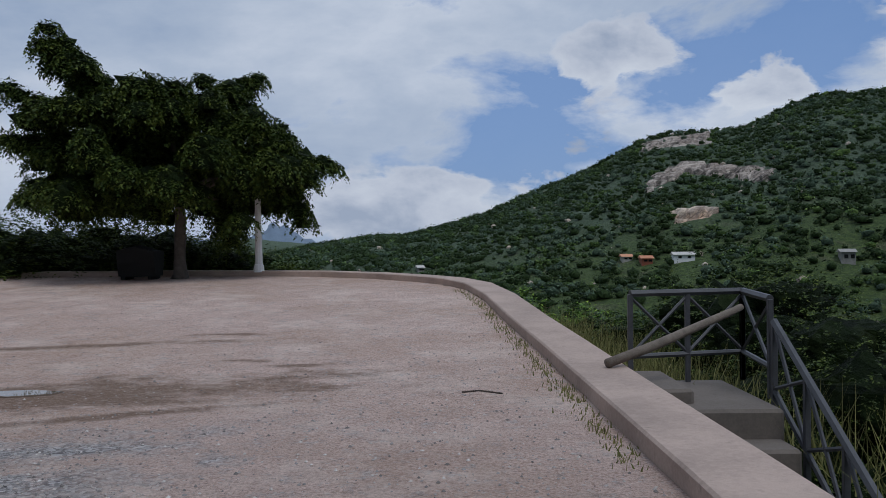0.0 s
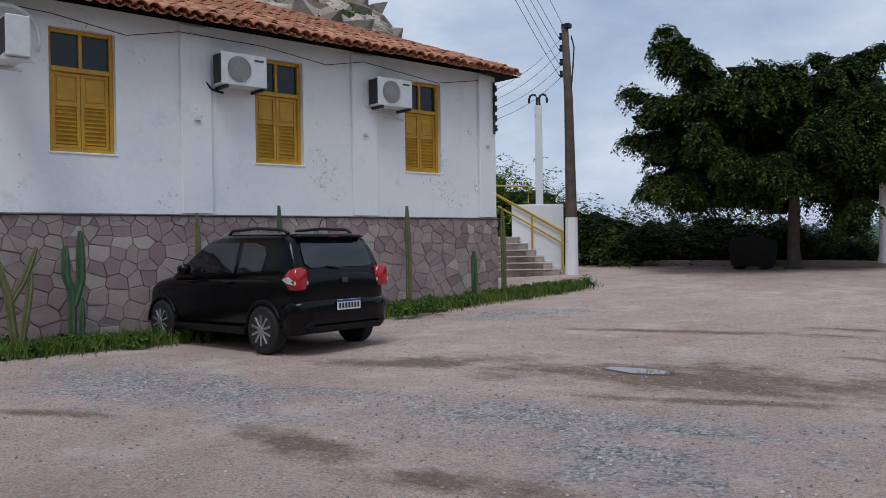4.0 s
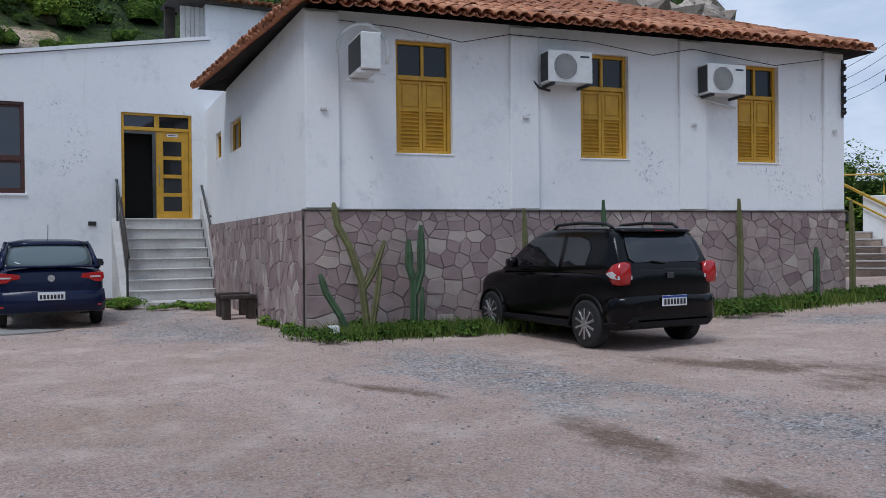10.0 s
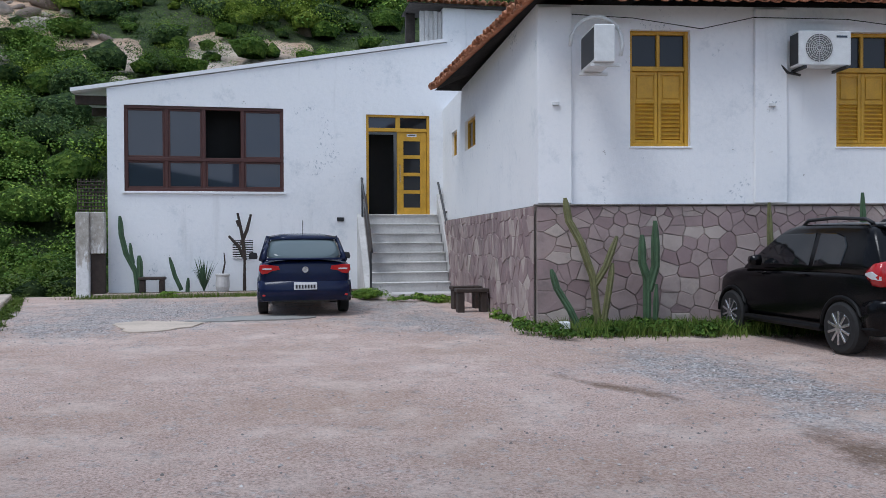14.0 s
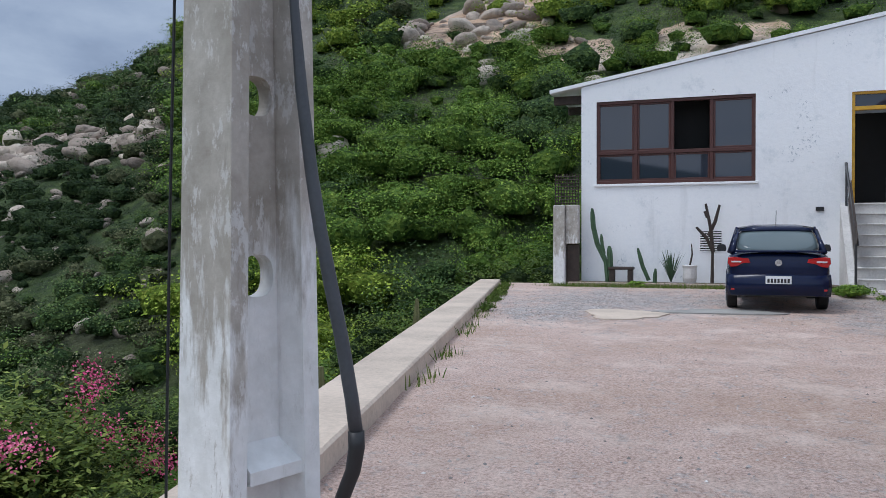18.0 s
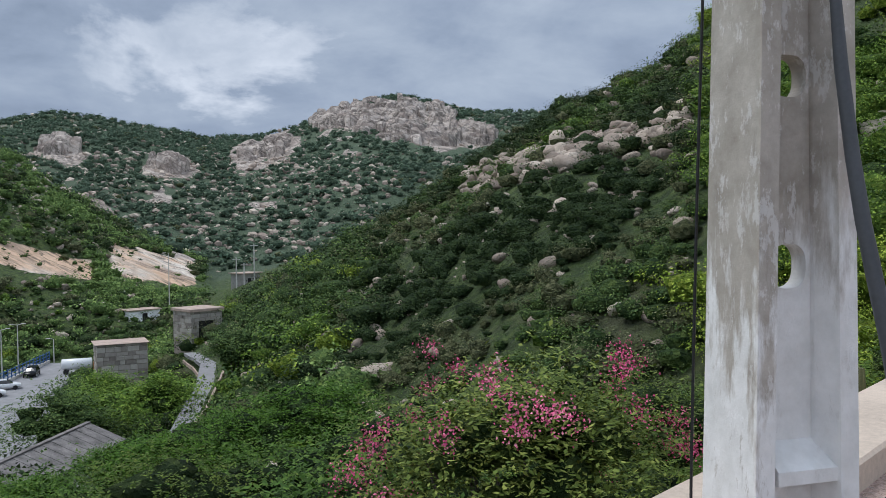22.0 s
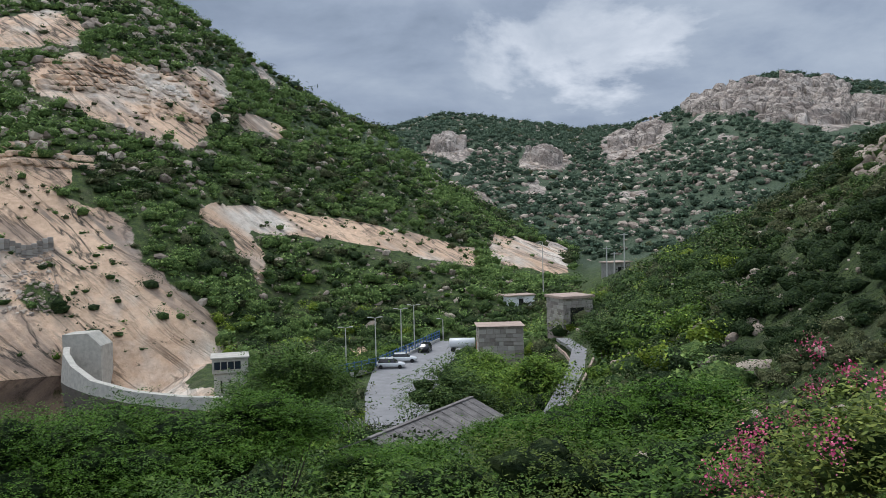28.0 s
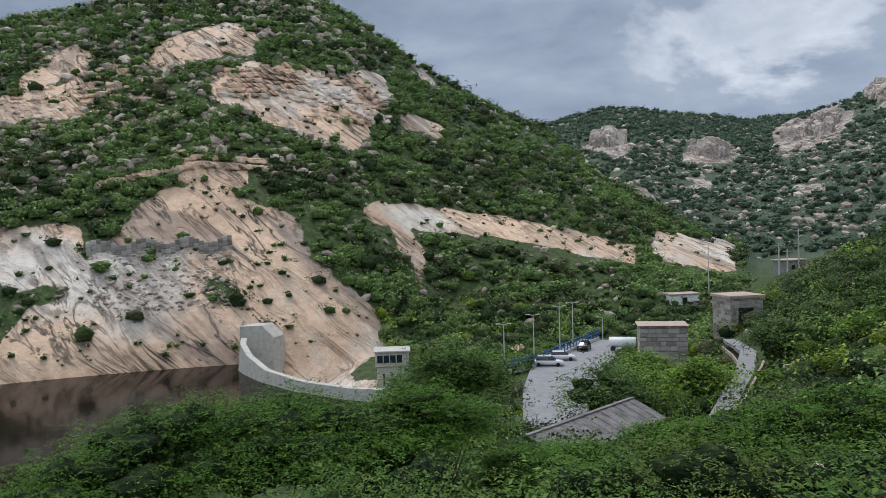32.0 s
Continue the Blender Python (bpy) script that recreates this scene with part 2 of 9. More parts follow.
def limewash_build(k):
    z = k.sep()[2]
    f = k.math("ADD", k.math("MULTIPLY", k.noise(0.8, 6), 0.55), k.math("MULTIPLY", k.noise(14, 6, 0.65), 0.45))
    c = k.ramp(f, (0.3, (0.8, 0.815, 0.84)), (0.5, (0.885, 0.89, 0.905)), (0.75, (0.92, 0.92, 0.925)))
    streak = k.ramp(k.noise(1.0, 6, 0.6, vec=k.stretch(3.2, 3.2, 0.35)), (0.62, 0.0), (0.8, 0.3))
    c = k.mix(streak, c, (0.47, 0.47, 0.47))
    c = k.mix(k.ramp(k.noise(1.4, 8, 0.75), (0.57, 0.0), (0.68, 0.45)), c, (0.6, 0.64, 0.68))
    c = k.mix(k.ramp(k.noise(22, 6, 0.8), (0.66, 0.0), (0.7, 0.5)), c, (0.55, 0.54, 0.52))
    peel = k.ramp(k.noise(5.5, 8, 0.7), (0.66, 0.0), (0.68, 0.8))
    c = k.mix(k.math("MULTIPLY", peel, k.ramp(k.noise(0.6, 3), (0.52, 0.0), (0.6, 1.0))), c, (0.42, 0.4, 0.38))
    flake = k.math("MULTIPLY", k.ramp(k.noise(16, 8, 0.75), (0.56, 0.0), (0.6, 0.85)), k.ramp(k.noise(1.1, 4, 0.6), (0.6, 0.0), (0.66, 1.0)))
    c = k.mix(flake, c, (0.38, 0.42, 0.48))
    k.color(c)
    k.bump(k.math("ADD", k.noise(9, 6), k.math("MULTIPLY", k.noise(60, 4), 0.3)), 0.3, 0.02)


M_WHITE = material("limewashed_plaster", limewash_build, 0.88)
M_OCHRE = plain("ochre_paint", (0.6, 0.335, 0.025), 0.45, var=0.14, scale=5)
M_MAROON = plain("maroon_paint", (0.075, 0.025, 0.02), 0.5, scale=7)
M_IRON = plain("dark_iron", (0.055, 0.057, 0.062), 0.55, 0.3, scale=9, bump=0.1)
M_BLACKCAR = plain("black_car_paint", (0.003, 0.003, 0.004), 0.2, var=0.1, spec=0.25)
M_BLUECAR = plain("navy_car_paint", (0.005, 0.01, 0.04), 0.2, var=0.1, spec=0.3)
M_TRIM = plain("black_trim", (0.007, 0.007, 0.008), 0.55, spec=0.2)
M_RUBBER = plain("rubber", (0.015, 0.015, 0.016), 0.8, bump=0.1)
# Near black: stands for unlit rooms and openings, and colours the waste skip.
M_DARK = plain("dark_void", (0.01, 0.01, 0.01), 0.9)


def glass_build(tint, rough, gloss=0.45):
    def build(k):
        k.color(tint)
        k.b.inputs["Roughness"].default_value = rough
        k.b.inputs["Specular IOR Level"].default_value = gloss
    return build


M_CARGLASS = material("tinted_glass", glass_build((0.008, 0.009, 0.011), 0.05, 0.85), 0.08)


def foliage_build(dark, mid, lite):
    def build(k):
        f = k.math("ADD", k.math("MULTIPLY", k.island(), 0.34), k.math("MULTIPLY", k.noise(0.9, 3), 0.38))
        f = k.math("ADD", f, k.math("MULTIPLY", k.noise(3.5, 5, 0.7), 0.28))
        k.color(k.ramp(f, (0.27, dark), (0.5, mid), (0.74, lite)))
        k.b.inputs["Specular IOR Level"].default_value = 0.1
    return build


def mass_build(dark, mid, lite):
    """The closed leafy mass inside a crown; its callers darken the colours for shade."""
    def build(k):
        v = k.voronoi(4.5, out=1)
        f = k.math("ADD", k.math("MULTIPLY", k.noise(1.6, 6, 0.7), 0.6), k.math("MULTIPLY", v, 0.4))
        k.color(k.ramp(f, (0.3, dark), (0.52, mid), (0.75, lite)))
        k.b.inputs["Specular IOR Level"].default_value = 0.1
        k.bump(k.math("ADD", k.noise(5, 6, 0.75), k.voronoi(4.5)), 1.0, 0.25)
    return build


GREEN = ((0.04, 0.09, 0.014), (0.115, 0.205, 0.03), (0.29, 0.4, 0.066))
DEEP = ((0.026, 0.056, 0.02), (0.072, 0.126, 0.037), (0.175, 0.245, 0.066))
LIME = ((0.07, 0.125, 0.014), (0.19, 0.28, 0.03), (0.42, 0.5, 0.075))
OLIVE = ((0.049, 0.062, 0.031), (0.121, 0.139, 0.062), (0.244, 0.248, 0.132))
# Darker copy of the greens, with the eastern hill's cloud shade put into it.
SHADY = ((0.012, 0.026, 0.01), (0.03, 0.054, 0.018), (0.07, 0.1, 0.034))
# Pale bluish greens: the haze over the far mountain is mixed in.
FAR_HAZED = ((0.05, 0.086, 0.06), (0.098, 0.15, 0.098), (0.17, 0.23, 0.145))
HILLY = ((0.058, 0.112, 0.034), (0.148, 0.24, 0.07), (0.33, 0.44, 0.13))


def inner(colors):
    """The same greens darkened: shade inside a crown put into the colour."""
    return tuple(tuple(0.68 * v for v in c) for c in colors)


M_BUSH = material("scrub_leaves", foliage_build(*GREEN), 0.65)
M_DEEP = material("deep_green_leaves", foliage_build(*DEEP), 0.65)
M_LIME = material("yellow_green_leaves", foliage_build(*LIME), 0.65)
M_OLIVE = material("olive_leaves", foliage_build(*OLIVE), 0.7)
M_TREE = material("dark_tree_leaves", foliage_build((0.016, 0.03, 0.008), (0.046, 0.074, 0.015), (0.13, 0.165, 0.03)), 0.55)
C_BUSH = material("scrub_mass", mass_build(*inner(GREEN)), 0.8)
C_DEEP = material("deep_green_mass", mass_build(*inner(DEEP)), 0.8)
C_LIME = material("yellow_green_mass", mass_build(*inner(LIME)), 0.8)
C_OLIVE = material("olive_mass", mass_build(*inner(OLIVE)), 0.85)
# Far darker than the tree's leaves: the crown's inner shade as colour.
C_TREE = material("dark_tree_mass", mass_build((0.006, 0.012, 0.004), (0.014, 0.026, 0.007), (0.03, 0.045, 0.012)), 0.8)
M_SHADY = material("shaded_scrub_leaves", foliage_build(*SHADY), 0.65)
C_SHADY = material("shaded_scrub_mass", mass_build(*SHADY), 0.8)
M_FARBUSH = material("hazed_far_scrub_leaves", foliage_build(*FAR_HAZED), 0.75)
M_HILLY = material("hill_tree_leaves", foliage_build(*HILLY), 0.7)
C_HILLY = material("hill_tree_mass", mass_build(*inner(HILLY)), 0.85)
C_FAR = material("hazed_far_scrub_mass", mass_build(*inner(FAR_HAZED)), 0.85)


def rock_colors(k):
    """Granite: cream and orange slabs with dark water streaks and cracks running down across the slope."""
    g = k.noise(0.6, 9, 0.72)
    c = k.ramp(g, (0.3, (0.58, 0.51, 0.44)), (0.5, (0.82, 0.74, 0.65)), (0.7, (0.92, 0.86, 0.78)))
    x, y, z = k.sep()
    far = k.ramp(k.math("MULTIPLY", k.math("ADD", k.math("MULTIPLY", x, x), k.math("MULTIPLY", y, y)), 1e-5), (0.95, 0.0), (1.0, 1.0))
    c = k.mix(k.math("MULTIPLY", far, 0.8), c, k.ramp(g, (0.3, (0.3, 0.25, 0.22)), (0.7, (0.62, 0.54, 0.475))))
    rifts = k.noise(1.0, 7, 0.65, vec=k.stretch(0.09, 0.09, 0.012), dist=0.6)
    c = k.mix(k.math("MULTIPLY", far, k.ramp(rifts, (0.47, 0.0), (0.52, 0.85), (0.57, 0.1))), c, (0.1, 0.085, 0.075))
    near = k.math("SUBTRACT", 1.0, far)
    c = k.mix(k.math("MULTIPLY", near, k.ramp(k.noise(0.03, 5, 0.6), (0.38, 0.0), (0.5, 0.9))), c, k.ramp(g, (0.3, (0.62, 0.4, 0.26)), (0.7, (0.9, 0.65, 0.45))))
    across = k.math("MULTIPLY", k.math("SUBTRACT", k.math("MULTIPLY", x, 0.62), k.math("MULTIPLY", z, 0.78)), 0.3)
    along = k.math("MULTIPLY", k.math("ADD", k.math("MULTIPLY", x, 0.78), k.math("MULTIPLY", z, 0.62)), 0.03)
    com = k.n("ShaderNodeCombineXYZ")
    k.set(com.inputs[0], across), k.set(com.inputs[1], along), k.set(com.inputs[2], k.math("MULTIPLY", y, 0.07))
    s = k.noise(1.0, 6, 0.6, vec=com.outputs[0], dist=0.9)
    where = k.ramp(k.noise(0.06, 4), (0.42, 0.15), (0.6, 1.0))
    thin = k.ramp(s, (0.475, 0.0), (0.52, 1.0), (0.565, 0.0))
    wide = k.ramp(s, (0.6, 0.0), (0.68, 0.75))
    broad = k.noise(0.3, 6, 0.6, vec=com.outputs[0], dist=0.5)
    c = k.mix(k.ramp(broad, (0.52, 0.0), (0.58, 0.7), (0.66, 0.1)), c, (0.24, 0.19, 0.165))
    c = k.mix(k.math("MULTIPLY", wide, where), c, (0.2, 0.175, 0.155))
    c = k.mix(k.math("MULTIPLY", thin, where), c, (0.07, 0.06, 0.05))
    c = k.mix(k.ramp(k.noise(0.05, 8, 0.7), (0.4, 0.5), (0.58, 0.0)), c, (0.62, 0.58, 0.55), "MULTIPLY")
    moss = k.ramp(k.noise(0.35, 8, 0.75), (0.62, 0.0), (0.66, 0.8))
    c = k.mix(moss, c, (0.06, 0.065, 0.03))
    return c, k.math("ADD", k.noise(1.6, 9, 0.75), k.math("SUBTRACT", g, k.math("MULTIPLY", k.math("ADD", thin, moss), 0.6)))


def rock_build(k):
    c, h = rock_colors(k)
    k.color(c)
    k.bump(h, 0.8, 0.45)


def land_build(k):
    """Scrub soil, and bare rock where the mesh says so."""
    a = k.n("ShaderNodeAttribute")
    a.attribute_name = "bare"
    edge = k.noise(0.22, 8, 0.7)
    bare = k.ramp(k.math("ADD", a.outputs["Fac"], k.math("MULTIPLY", k.math("SUBTRACT", edge, 0.5), 1.1)), (0.44, 0.0), (0.54, 1.0))
    g = k.noise(0.8, 8, 0.75)
    f = k.noise(0.09, 8, 0.65)
    soil = k.ramp(g, (0.32, (0.016, 0.03, 0.008)), (0.5, (0.05, 0.086, 0.018)), (0.68, (0.12, 0.165, 0.038)))
    soil = k.mix(k.ramp(f, (0.54, 0.0), (0.66, 0.45)), soil, k.ramp(g, (0.35, (0.05, 0.045, 0.028)), (0.65, (0.2, 0.17, 0.12))))
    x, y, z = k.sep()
    # Distant soil turns greyer green, with the air's haze put into its colour.
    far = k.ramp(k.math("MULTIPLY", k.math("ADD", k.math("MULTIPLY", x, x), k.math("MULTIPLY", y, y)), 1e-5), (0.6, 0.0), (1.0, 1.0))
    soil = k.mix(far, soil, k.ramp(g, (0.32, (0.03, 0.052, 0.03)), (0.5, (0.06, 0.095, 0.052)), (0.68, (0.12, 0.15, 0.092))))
    c, h = rock_colors(k)
    k.color(k.mix(bare, soil, c))
    k.bump(k.math("ADD", k.math("MULTIPLY", k.math("SUBTRACT", 1.0, bare), k.math("MULTIPLY", g, 2.5)), k.math("MULTIPLY", bare, h)), 0.9, 0.5)


def boulder_build(k):
    g = k.noise(0.9, 9, 0.75)
    c = k.ramp(k.math("ADD", k.math("MULTIPLY", g, 0.55), k.math("MULTIPLY", k.island(), 0.45)), (0.25, (0.2, 0.155, 0.125)), (0.5, (0.41, 0.335, 0.275)), (0.75, (0.64, 0.545, 0.455)))
    c = k.mix(k.ramp(k.noise(0.5, 7, 0.75), (0.52, 0.0), (0.66, 0.7)), c, (0.15, 0.135, 0.12))
    k.color(c)
    k.bump(k.noise(2.2, 9, 0.75), 0.8, 0.3)


M_ROCK = material("granite", rock_build, 0.9)
M_BOULDER = material("boulder_granite", boulder_build, 0.9)
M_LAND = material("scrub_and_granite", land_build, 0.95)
M_BARK = plain("bark", (0.13, 0.11, 0.095), 0.9, var=0.25, scale=8, bump=0.5)


def tile_build(k):
    f = k.math("ADD", k.math("MULTIPLY", k.random(), 0.5), k.math("MULTIPLY", k.noise(6, 6), 0.5))
    c = k.ramp(f, (0.2, (0.26, 0.105, 0.06)), (0.5, (0.52, 0.22, 0.115)), (0.8, (0.66, 0.35, 0.21)))
    c = k.mix(k.ramp(k.noise(1.3, 7, 0.7), (0.55, 0.0), (0.68, 0.6)), c, (0.14, 0.1, 0.08))
    c = k.mix(k.ramp(k.noise(9, 6, 0.7), (0.62, 0.0), (0.68, 0.6)), c, (0.62, 0.58, 0.52))
    k.color(c)
    k.bump(k.noise(40, 4), 0.3, 0.01)


M_TILE = material("clay_tile", tile_build, 0.85)


def stone_build(k):
    r = k.math("ADD", k.math("MULTIPLY", k.random(), 0.75), k.math("MULTIPLY", k.noise(5, 6), 0.25))
    c = k.ramp(r, (0.1, (0.25, 0.175, 0.178)), (0.4, (0.335, 0.25, 0.245)), (0.75, (0.41, 0.33, 0.305)), (0.95, (0.56, 0.49, 0.44)))
    c = k.mix(k.ramp(k.noise(2, 7, 0.7), (0.5, 0.0), (0.7, 0.5)), c, (0.13, 0.115, 0.11))
    k.color(c)
    k.bump(k.noise(30, 6, 0.7), 0.5, 0.02)


M_STONE = material("rubble_stone", stone_build, 0.9)

def water_build(k):
    k.color((0.012, 0.008, 0.006))
    k.bump(k.noise(0.6, 3, vec=k.stretch(1, 0.4, 1)), 0.12, 0.15)


M_WATER = material("reservoir_water", water_build, 0.1, spec=0.03)

M_DARKGLASS = material("dark_window_glass", glass_build((0.02, 0.022, 0.025), 0.06), 0.06)
M_BLUEGLASS = material("grey_window_glass", glass_build((0.02, 0.028, 0.045), 0.03, 0.75), 0.05)
M_ACWHITE = plain("white_enamel", (0.72, 0.73, 0.73), 0.4, var=0.08, scale=9)
M_FANWELL = plain("fan_shadow_grey", (0.1, 0.1, 0.105), 0.6)
M_BLACKPL = plain("black_plastic", (0.02, 0.02, 0.022), 0.5)
M_MORTAR = material("mortar", concrete_build((0.3, 0.255, 0.23)), 0.95)
M_DARKEAVE = plain("dark_eave", (0.05, 0.042, 0.038), 0.9, var=0.35, scale=5, bump=0.4)
M_LEDGE = plain("stained_ledge", (0.26, 0.24, 0.22), 0.9, var=0.42, scale=4, bump=0.5)
M_STEP = material("worn_step", concrete_build((0.6, 0.585, 0.57)), 0.9)
M_WORNWHITE = material("worn_whitewash", concrete_build((0.7, 0.69, 0.67)), 0.9)
M_PINKSTEP = material("pink_step", concrete_build((0.5, 0.4, 0.33)), 0.9)
M_YELLOW = plain("yellow_paint", (0.62, 0.4, 0.03), 0.45)
M_CHROME = plain("alloy", (0.55, 0.56, 0.58), 0.25, 0.9, var=0.05)
M_RED = plain("red_lens", (0.42, 0.012, 0.015), 0.12, var=0.05, spec=0.7)
M_CLEAR = plain("clear_lens", (0.6, 0.6, 0.62), 0.1, var=0.05)
M_PLATE = plain("plate_white", (0.75, 0.76, 0.78), 0.4, var=0.03)
M_PLATEBLUE = plain("plate_blue", (0.02, 0.06, 0.3), 0.4)
M_CACTUS = plain("cactus_skin", (0.06, 0.115, 0.055), 0.6, var=0.25, scale=7, bump=0.3)
M_CACTUSY = plain("cactus_dry", (0.15, 0.15, 0.06), 0.7, var=0.25, scale=7, bump=0.3)
M_GRASS = material("grass_blades", foliage_build((0.05, 0.085, 0.015), (0.11, 0.17, 0.03), (0.22, 0.26, 0.07)), 0.7)
M_STRAW = material("dry_grass", foliage_build((0.1, 0.11, 0.04), (0.2, 0.2, 0.07), (0.32, 0.29, 0.14)), 0.8)
M_WOOD = plain("weathered_wood", (0.2, 0.165, 0.135), 0.85, var=0.25, scale=9, bump=0.4)
M_DARKWOOD = plain("dark_wood", (0.05, 0.035, 0.028), 0.75, var=0.25, scale=9, bump=0.3)
M_POLEWOOD = plain("pole_timber", (0.13, 0.1, 0.08), 0.9, var=0.25, scale=5, bump=0.4)
M_CABLE = plain("grey_conduit", (0.06, 0.065, 0.075), 0.5, var=0.15, scale=8)
M_PINK = material("pink_flowers", foliage_build((0.42, 0.035, 0.12), (0.68, 0.12, 0.27), (0.84, 0.34, 0.44)), 0.6)
M_SHEDROOF = plain("weathered_roof_sheet", (0.2, 0.185, 0.18), 0.85, var=0.4, scale=1.2, bump=0.3)
M_ASPHALT = plain("pale_asphalt", (0.26, 0.26, 0.27), 0.9, var=0.15, scale=0.8, bump=0.2)
M_BLUERAIL = plain("blue_paint", (0.05, 0.13, 0.3), 0.5)
M_WHITECAR = plain("white_car_paint", (0.75, 0.76, 0.77), 0.2, var=0.03)
M_DAM = material("dam_concrete", concrete_build((0.5, 0.48, 0.43)), 0.9)
M_PALE = plain("pale_plaster", (0.55, 0.53, 0.5), 0.85, var=0.12, scale=2, bump=0.2)

M_LEAFY = material("leafy_green", foliage_build((0.02, 0.045, 0.008), (0.054, 0.11, 0.017), (0.135, 0.21, 0.04)), 0.6)
M_NEARLIME = material("near_yellow_leaves", foliage_build((0.03, 0.052, 0.009), (0.07, 0.11, 0.018), (0.155, 0.2, 0.04)), 0.55)
M_FEATHER = material("feathery_leaves", foliage_build((0.02, 0.054, 0.006), (0.052, 0.12, 0.011), (0.115, 0.21, 0.024)), 0.6)
M_VINE = material("vine_leaves", foliage_build((0.035, 0.06, 0.012), (0.11, 0.155, 0.03), (0.28, 0.32, 0.075)), 0.55)
M_RAIL = plain("grey_rail_paint", (0.07, 0.072, 0.082), 0.5, var=0.2, scale=7)
M_OLDSTEP = material("broken_concrete", concrete_build((0.17, 0.145, 0.125)), 0.92)
# Blue-grey base colour that carries kilometres of haze.
M_HAZE = plain("haze_blue_mountain", (0.16, 0.22, 0.3), 0.95, var=0.15, scale=0.01)
M_REARGLASS = material("pale_car_glass", glass_build((0.1, 0.13, 0.14), 0.06), 0.06)
M_SOIL = plain("dark_soil", (0.13, 0.095, 0.07), 0.95, var=0.3, scale=6, bump=0.5)
M_PUDDLE = material("puddle_water", glass_build((0.2, 0.16, 0.13), 0.03), 0.03)


def oldpole_build(level, ragged, worn_most):
    def build(k):
        z = k.sep()[2]
        grey = k.ramp(k.noise(6, 7, 0.65), (0.3, (0.3, 0.27, 0.23)), (0.55, (0.44, 0.405, 0.36)), (0.75, (0.58, 0.545, 0.495)))
        white = k.ramp(k.noise(11, 6, 0.6), (0.3, (0.68, 0.68, 0.67)), (0.7, (0.84, 0.84, 0.84)))
        # limewash reaches up to about breast height in ragged strokes, and clings to the edges above
        f = k.math("ADD", k.math("SUBTRACT", level, z), k.math("MULTIPLY", k.math("SUBTRACT", k.noise(2.2, 6, 0.65, vec=k.stretch(5, 5, 1.2)), 0.5), ragged))
        f = k.ramp(f, (0.0, 0.0), (0.3, 1.0))
        chips = k.ramp(k.noise(14, 7, 0.75, vec=k.stretch(1, 1, 0.45)), (0.55, 0.0), (0.6, 0.9))
        worn = k.ramp(k.noise(20, 8, 0.75, vec=k.stretch(1, 1, 0.3)), (0.58, 0.0), (0.64, worn_most))
        c = k.mix(k.math("MAXIMUM", k.math("MULTIPLY", f, k.math("SUBTRACT", 0.97, worn)), k.math("MULTIPLY", chips, 0.55)), grey, white)
        c = k.mix(k.ramp(k.noise(3, 6, 0.7, vec=k.stretch(2, 2, 0.4)), (0.62, 0.0), (0.75, 0.7)), c, (0.14, 0.12, 0.105))
        k.color(c)
        k.bump(k.math("ADD", k.noise(30, 6, 0.7), chips), 0.35, 0.008)

    return build


M_OLDPOLE = material("flaking_limewashed_concrete", oldpole_build(1.12, 2.6, 0.6), 0.9)
M_POLEFACE = material("limewashed_pole_concrete", oldpole_build(1.5, 1.5, 0.2), 0.9)

M_RUST = plain("orange_enamel", (0.4, 0.12, 0.04), 0.5)
M_TILEWALL = plain("red_brick_wall", (0.3, 0.1, 0.06), 0.9)


def hutstone_build(k):
    r = k.math("ADD", k.math("MULTIPLY", k.random(), 0.6), k.math("MULTIPLY", k.noise(2, 6), 0.4))
    k.color(k.ramp(r, (0.2, (0.2, 0.175, 0.155)), (0.5, (0.34, 0.31, 0.28)), (0.8, (0.46, 0.43, 0.39))))
    k.bump(k.noise(8, 6, 0.7), 0.5, 0.05)


M_HUTSTONE = material("grey_block_stone", hutstone_build, 0.9)


def pebble_build(k):
    k.color(k.ramp(k.island(), (0.0, (0.16, 0.14, 0.13)), (0.45, (0.34, 0.32, 0.31)), (0.8, (0.5, 0.43, 0.39)), (1.0, (0.66, 0.62, 0.6))))


M_PEBBLE = material("pebble_stone", pebble_build, 0.85)

# ---- mesh helpers ----
def finish(name, me, mat, parent=None, label="", smooth=False):
    ob = new(name, me)
    if mat is not None:
        for m in mat if isinstance(mat, (list, tuple)) else (mat,):
            me.materials.append(m)
    if smooth:
        me.polygons.foreach_set("use_smooth", np.ones(len(me.polygons), bool))
    if parent is not None:
        ob.parent = parent
    if label:
        ob["label"] = label
    return ob


def part(name, bm, mat, parent=None, label="", smooth=False, m=None):
    me = bpy.data.meshes.new(name)
    bm.normal_update()
    bm.to_mesh(me)
    bm.free()
    ob = finish(name, me, mat, parent, label, smooth)
    if m is not None:
        ob.matrix_basis = m
    return ob


def empty(name, m, **tags):
    ob = new(name)
    ob.matrix_basis = m
    return tagged(ob, **tags)


def add_box(bm, lo, hi, bevel=0.0, m=None):
    vs = [bm.verts.new((x, y, z)) for x in (lo[0], hi[0]) for y in (lo[1], hi[1]) for z in (lo[2], hi[2])]
    fs = [bm.faces.new([vs[i] for i in q]) for q in ((0, 1, 3, 2), (4, 6, 7, 5), (0, 4, 5, 1), (2, 3, 7, 6), (0, 2, 6, 4), (1, 5, 7, 3))]
    if bevel:
        es = list({e for f in fs for e in f.edges})
        r = bmesh.ops.bevel(bm, geom=es, offset=bevel, segments=1, affect="EDGES")
        vs = list({v for f in r["faces"] for v in f.verts} | {v for v in vs if v.is_valid})
    if m is not None:
        for v in vs:
            v.co = m @ v.co
    return bm


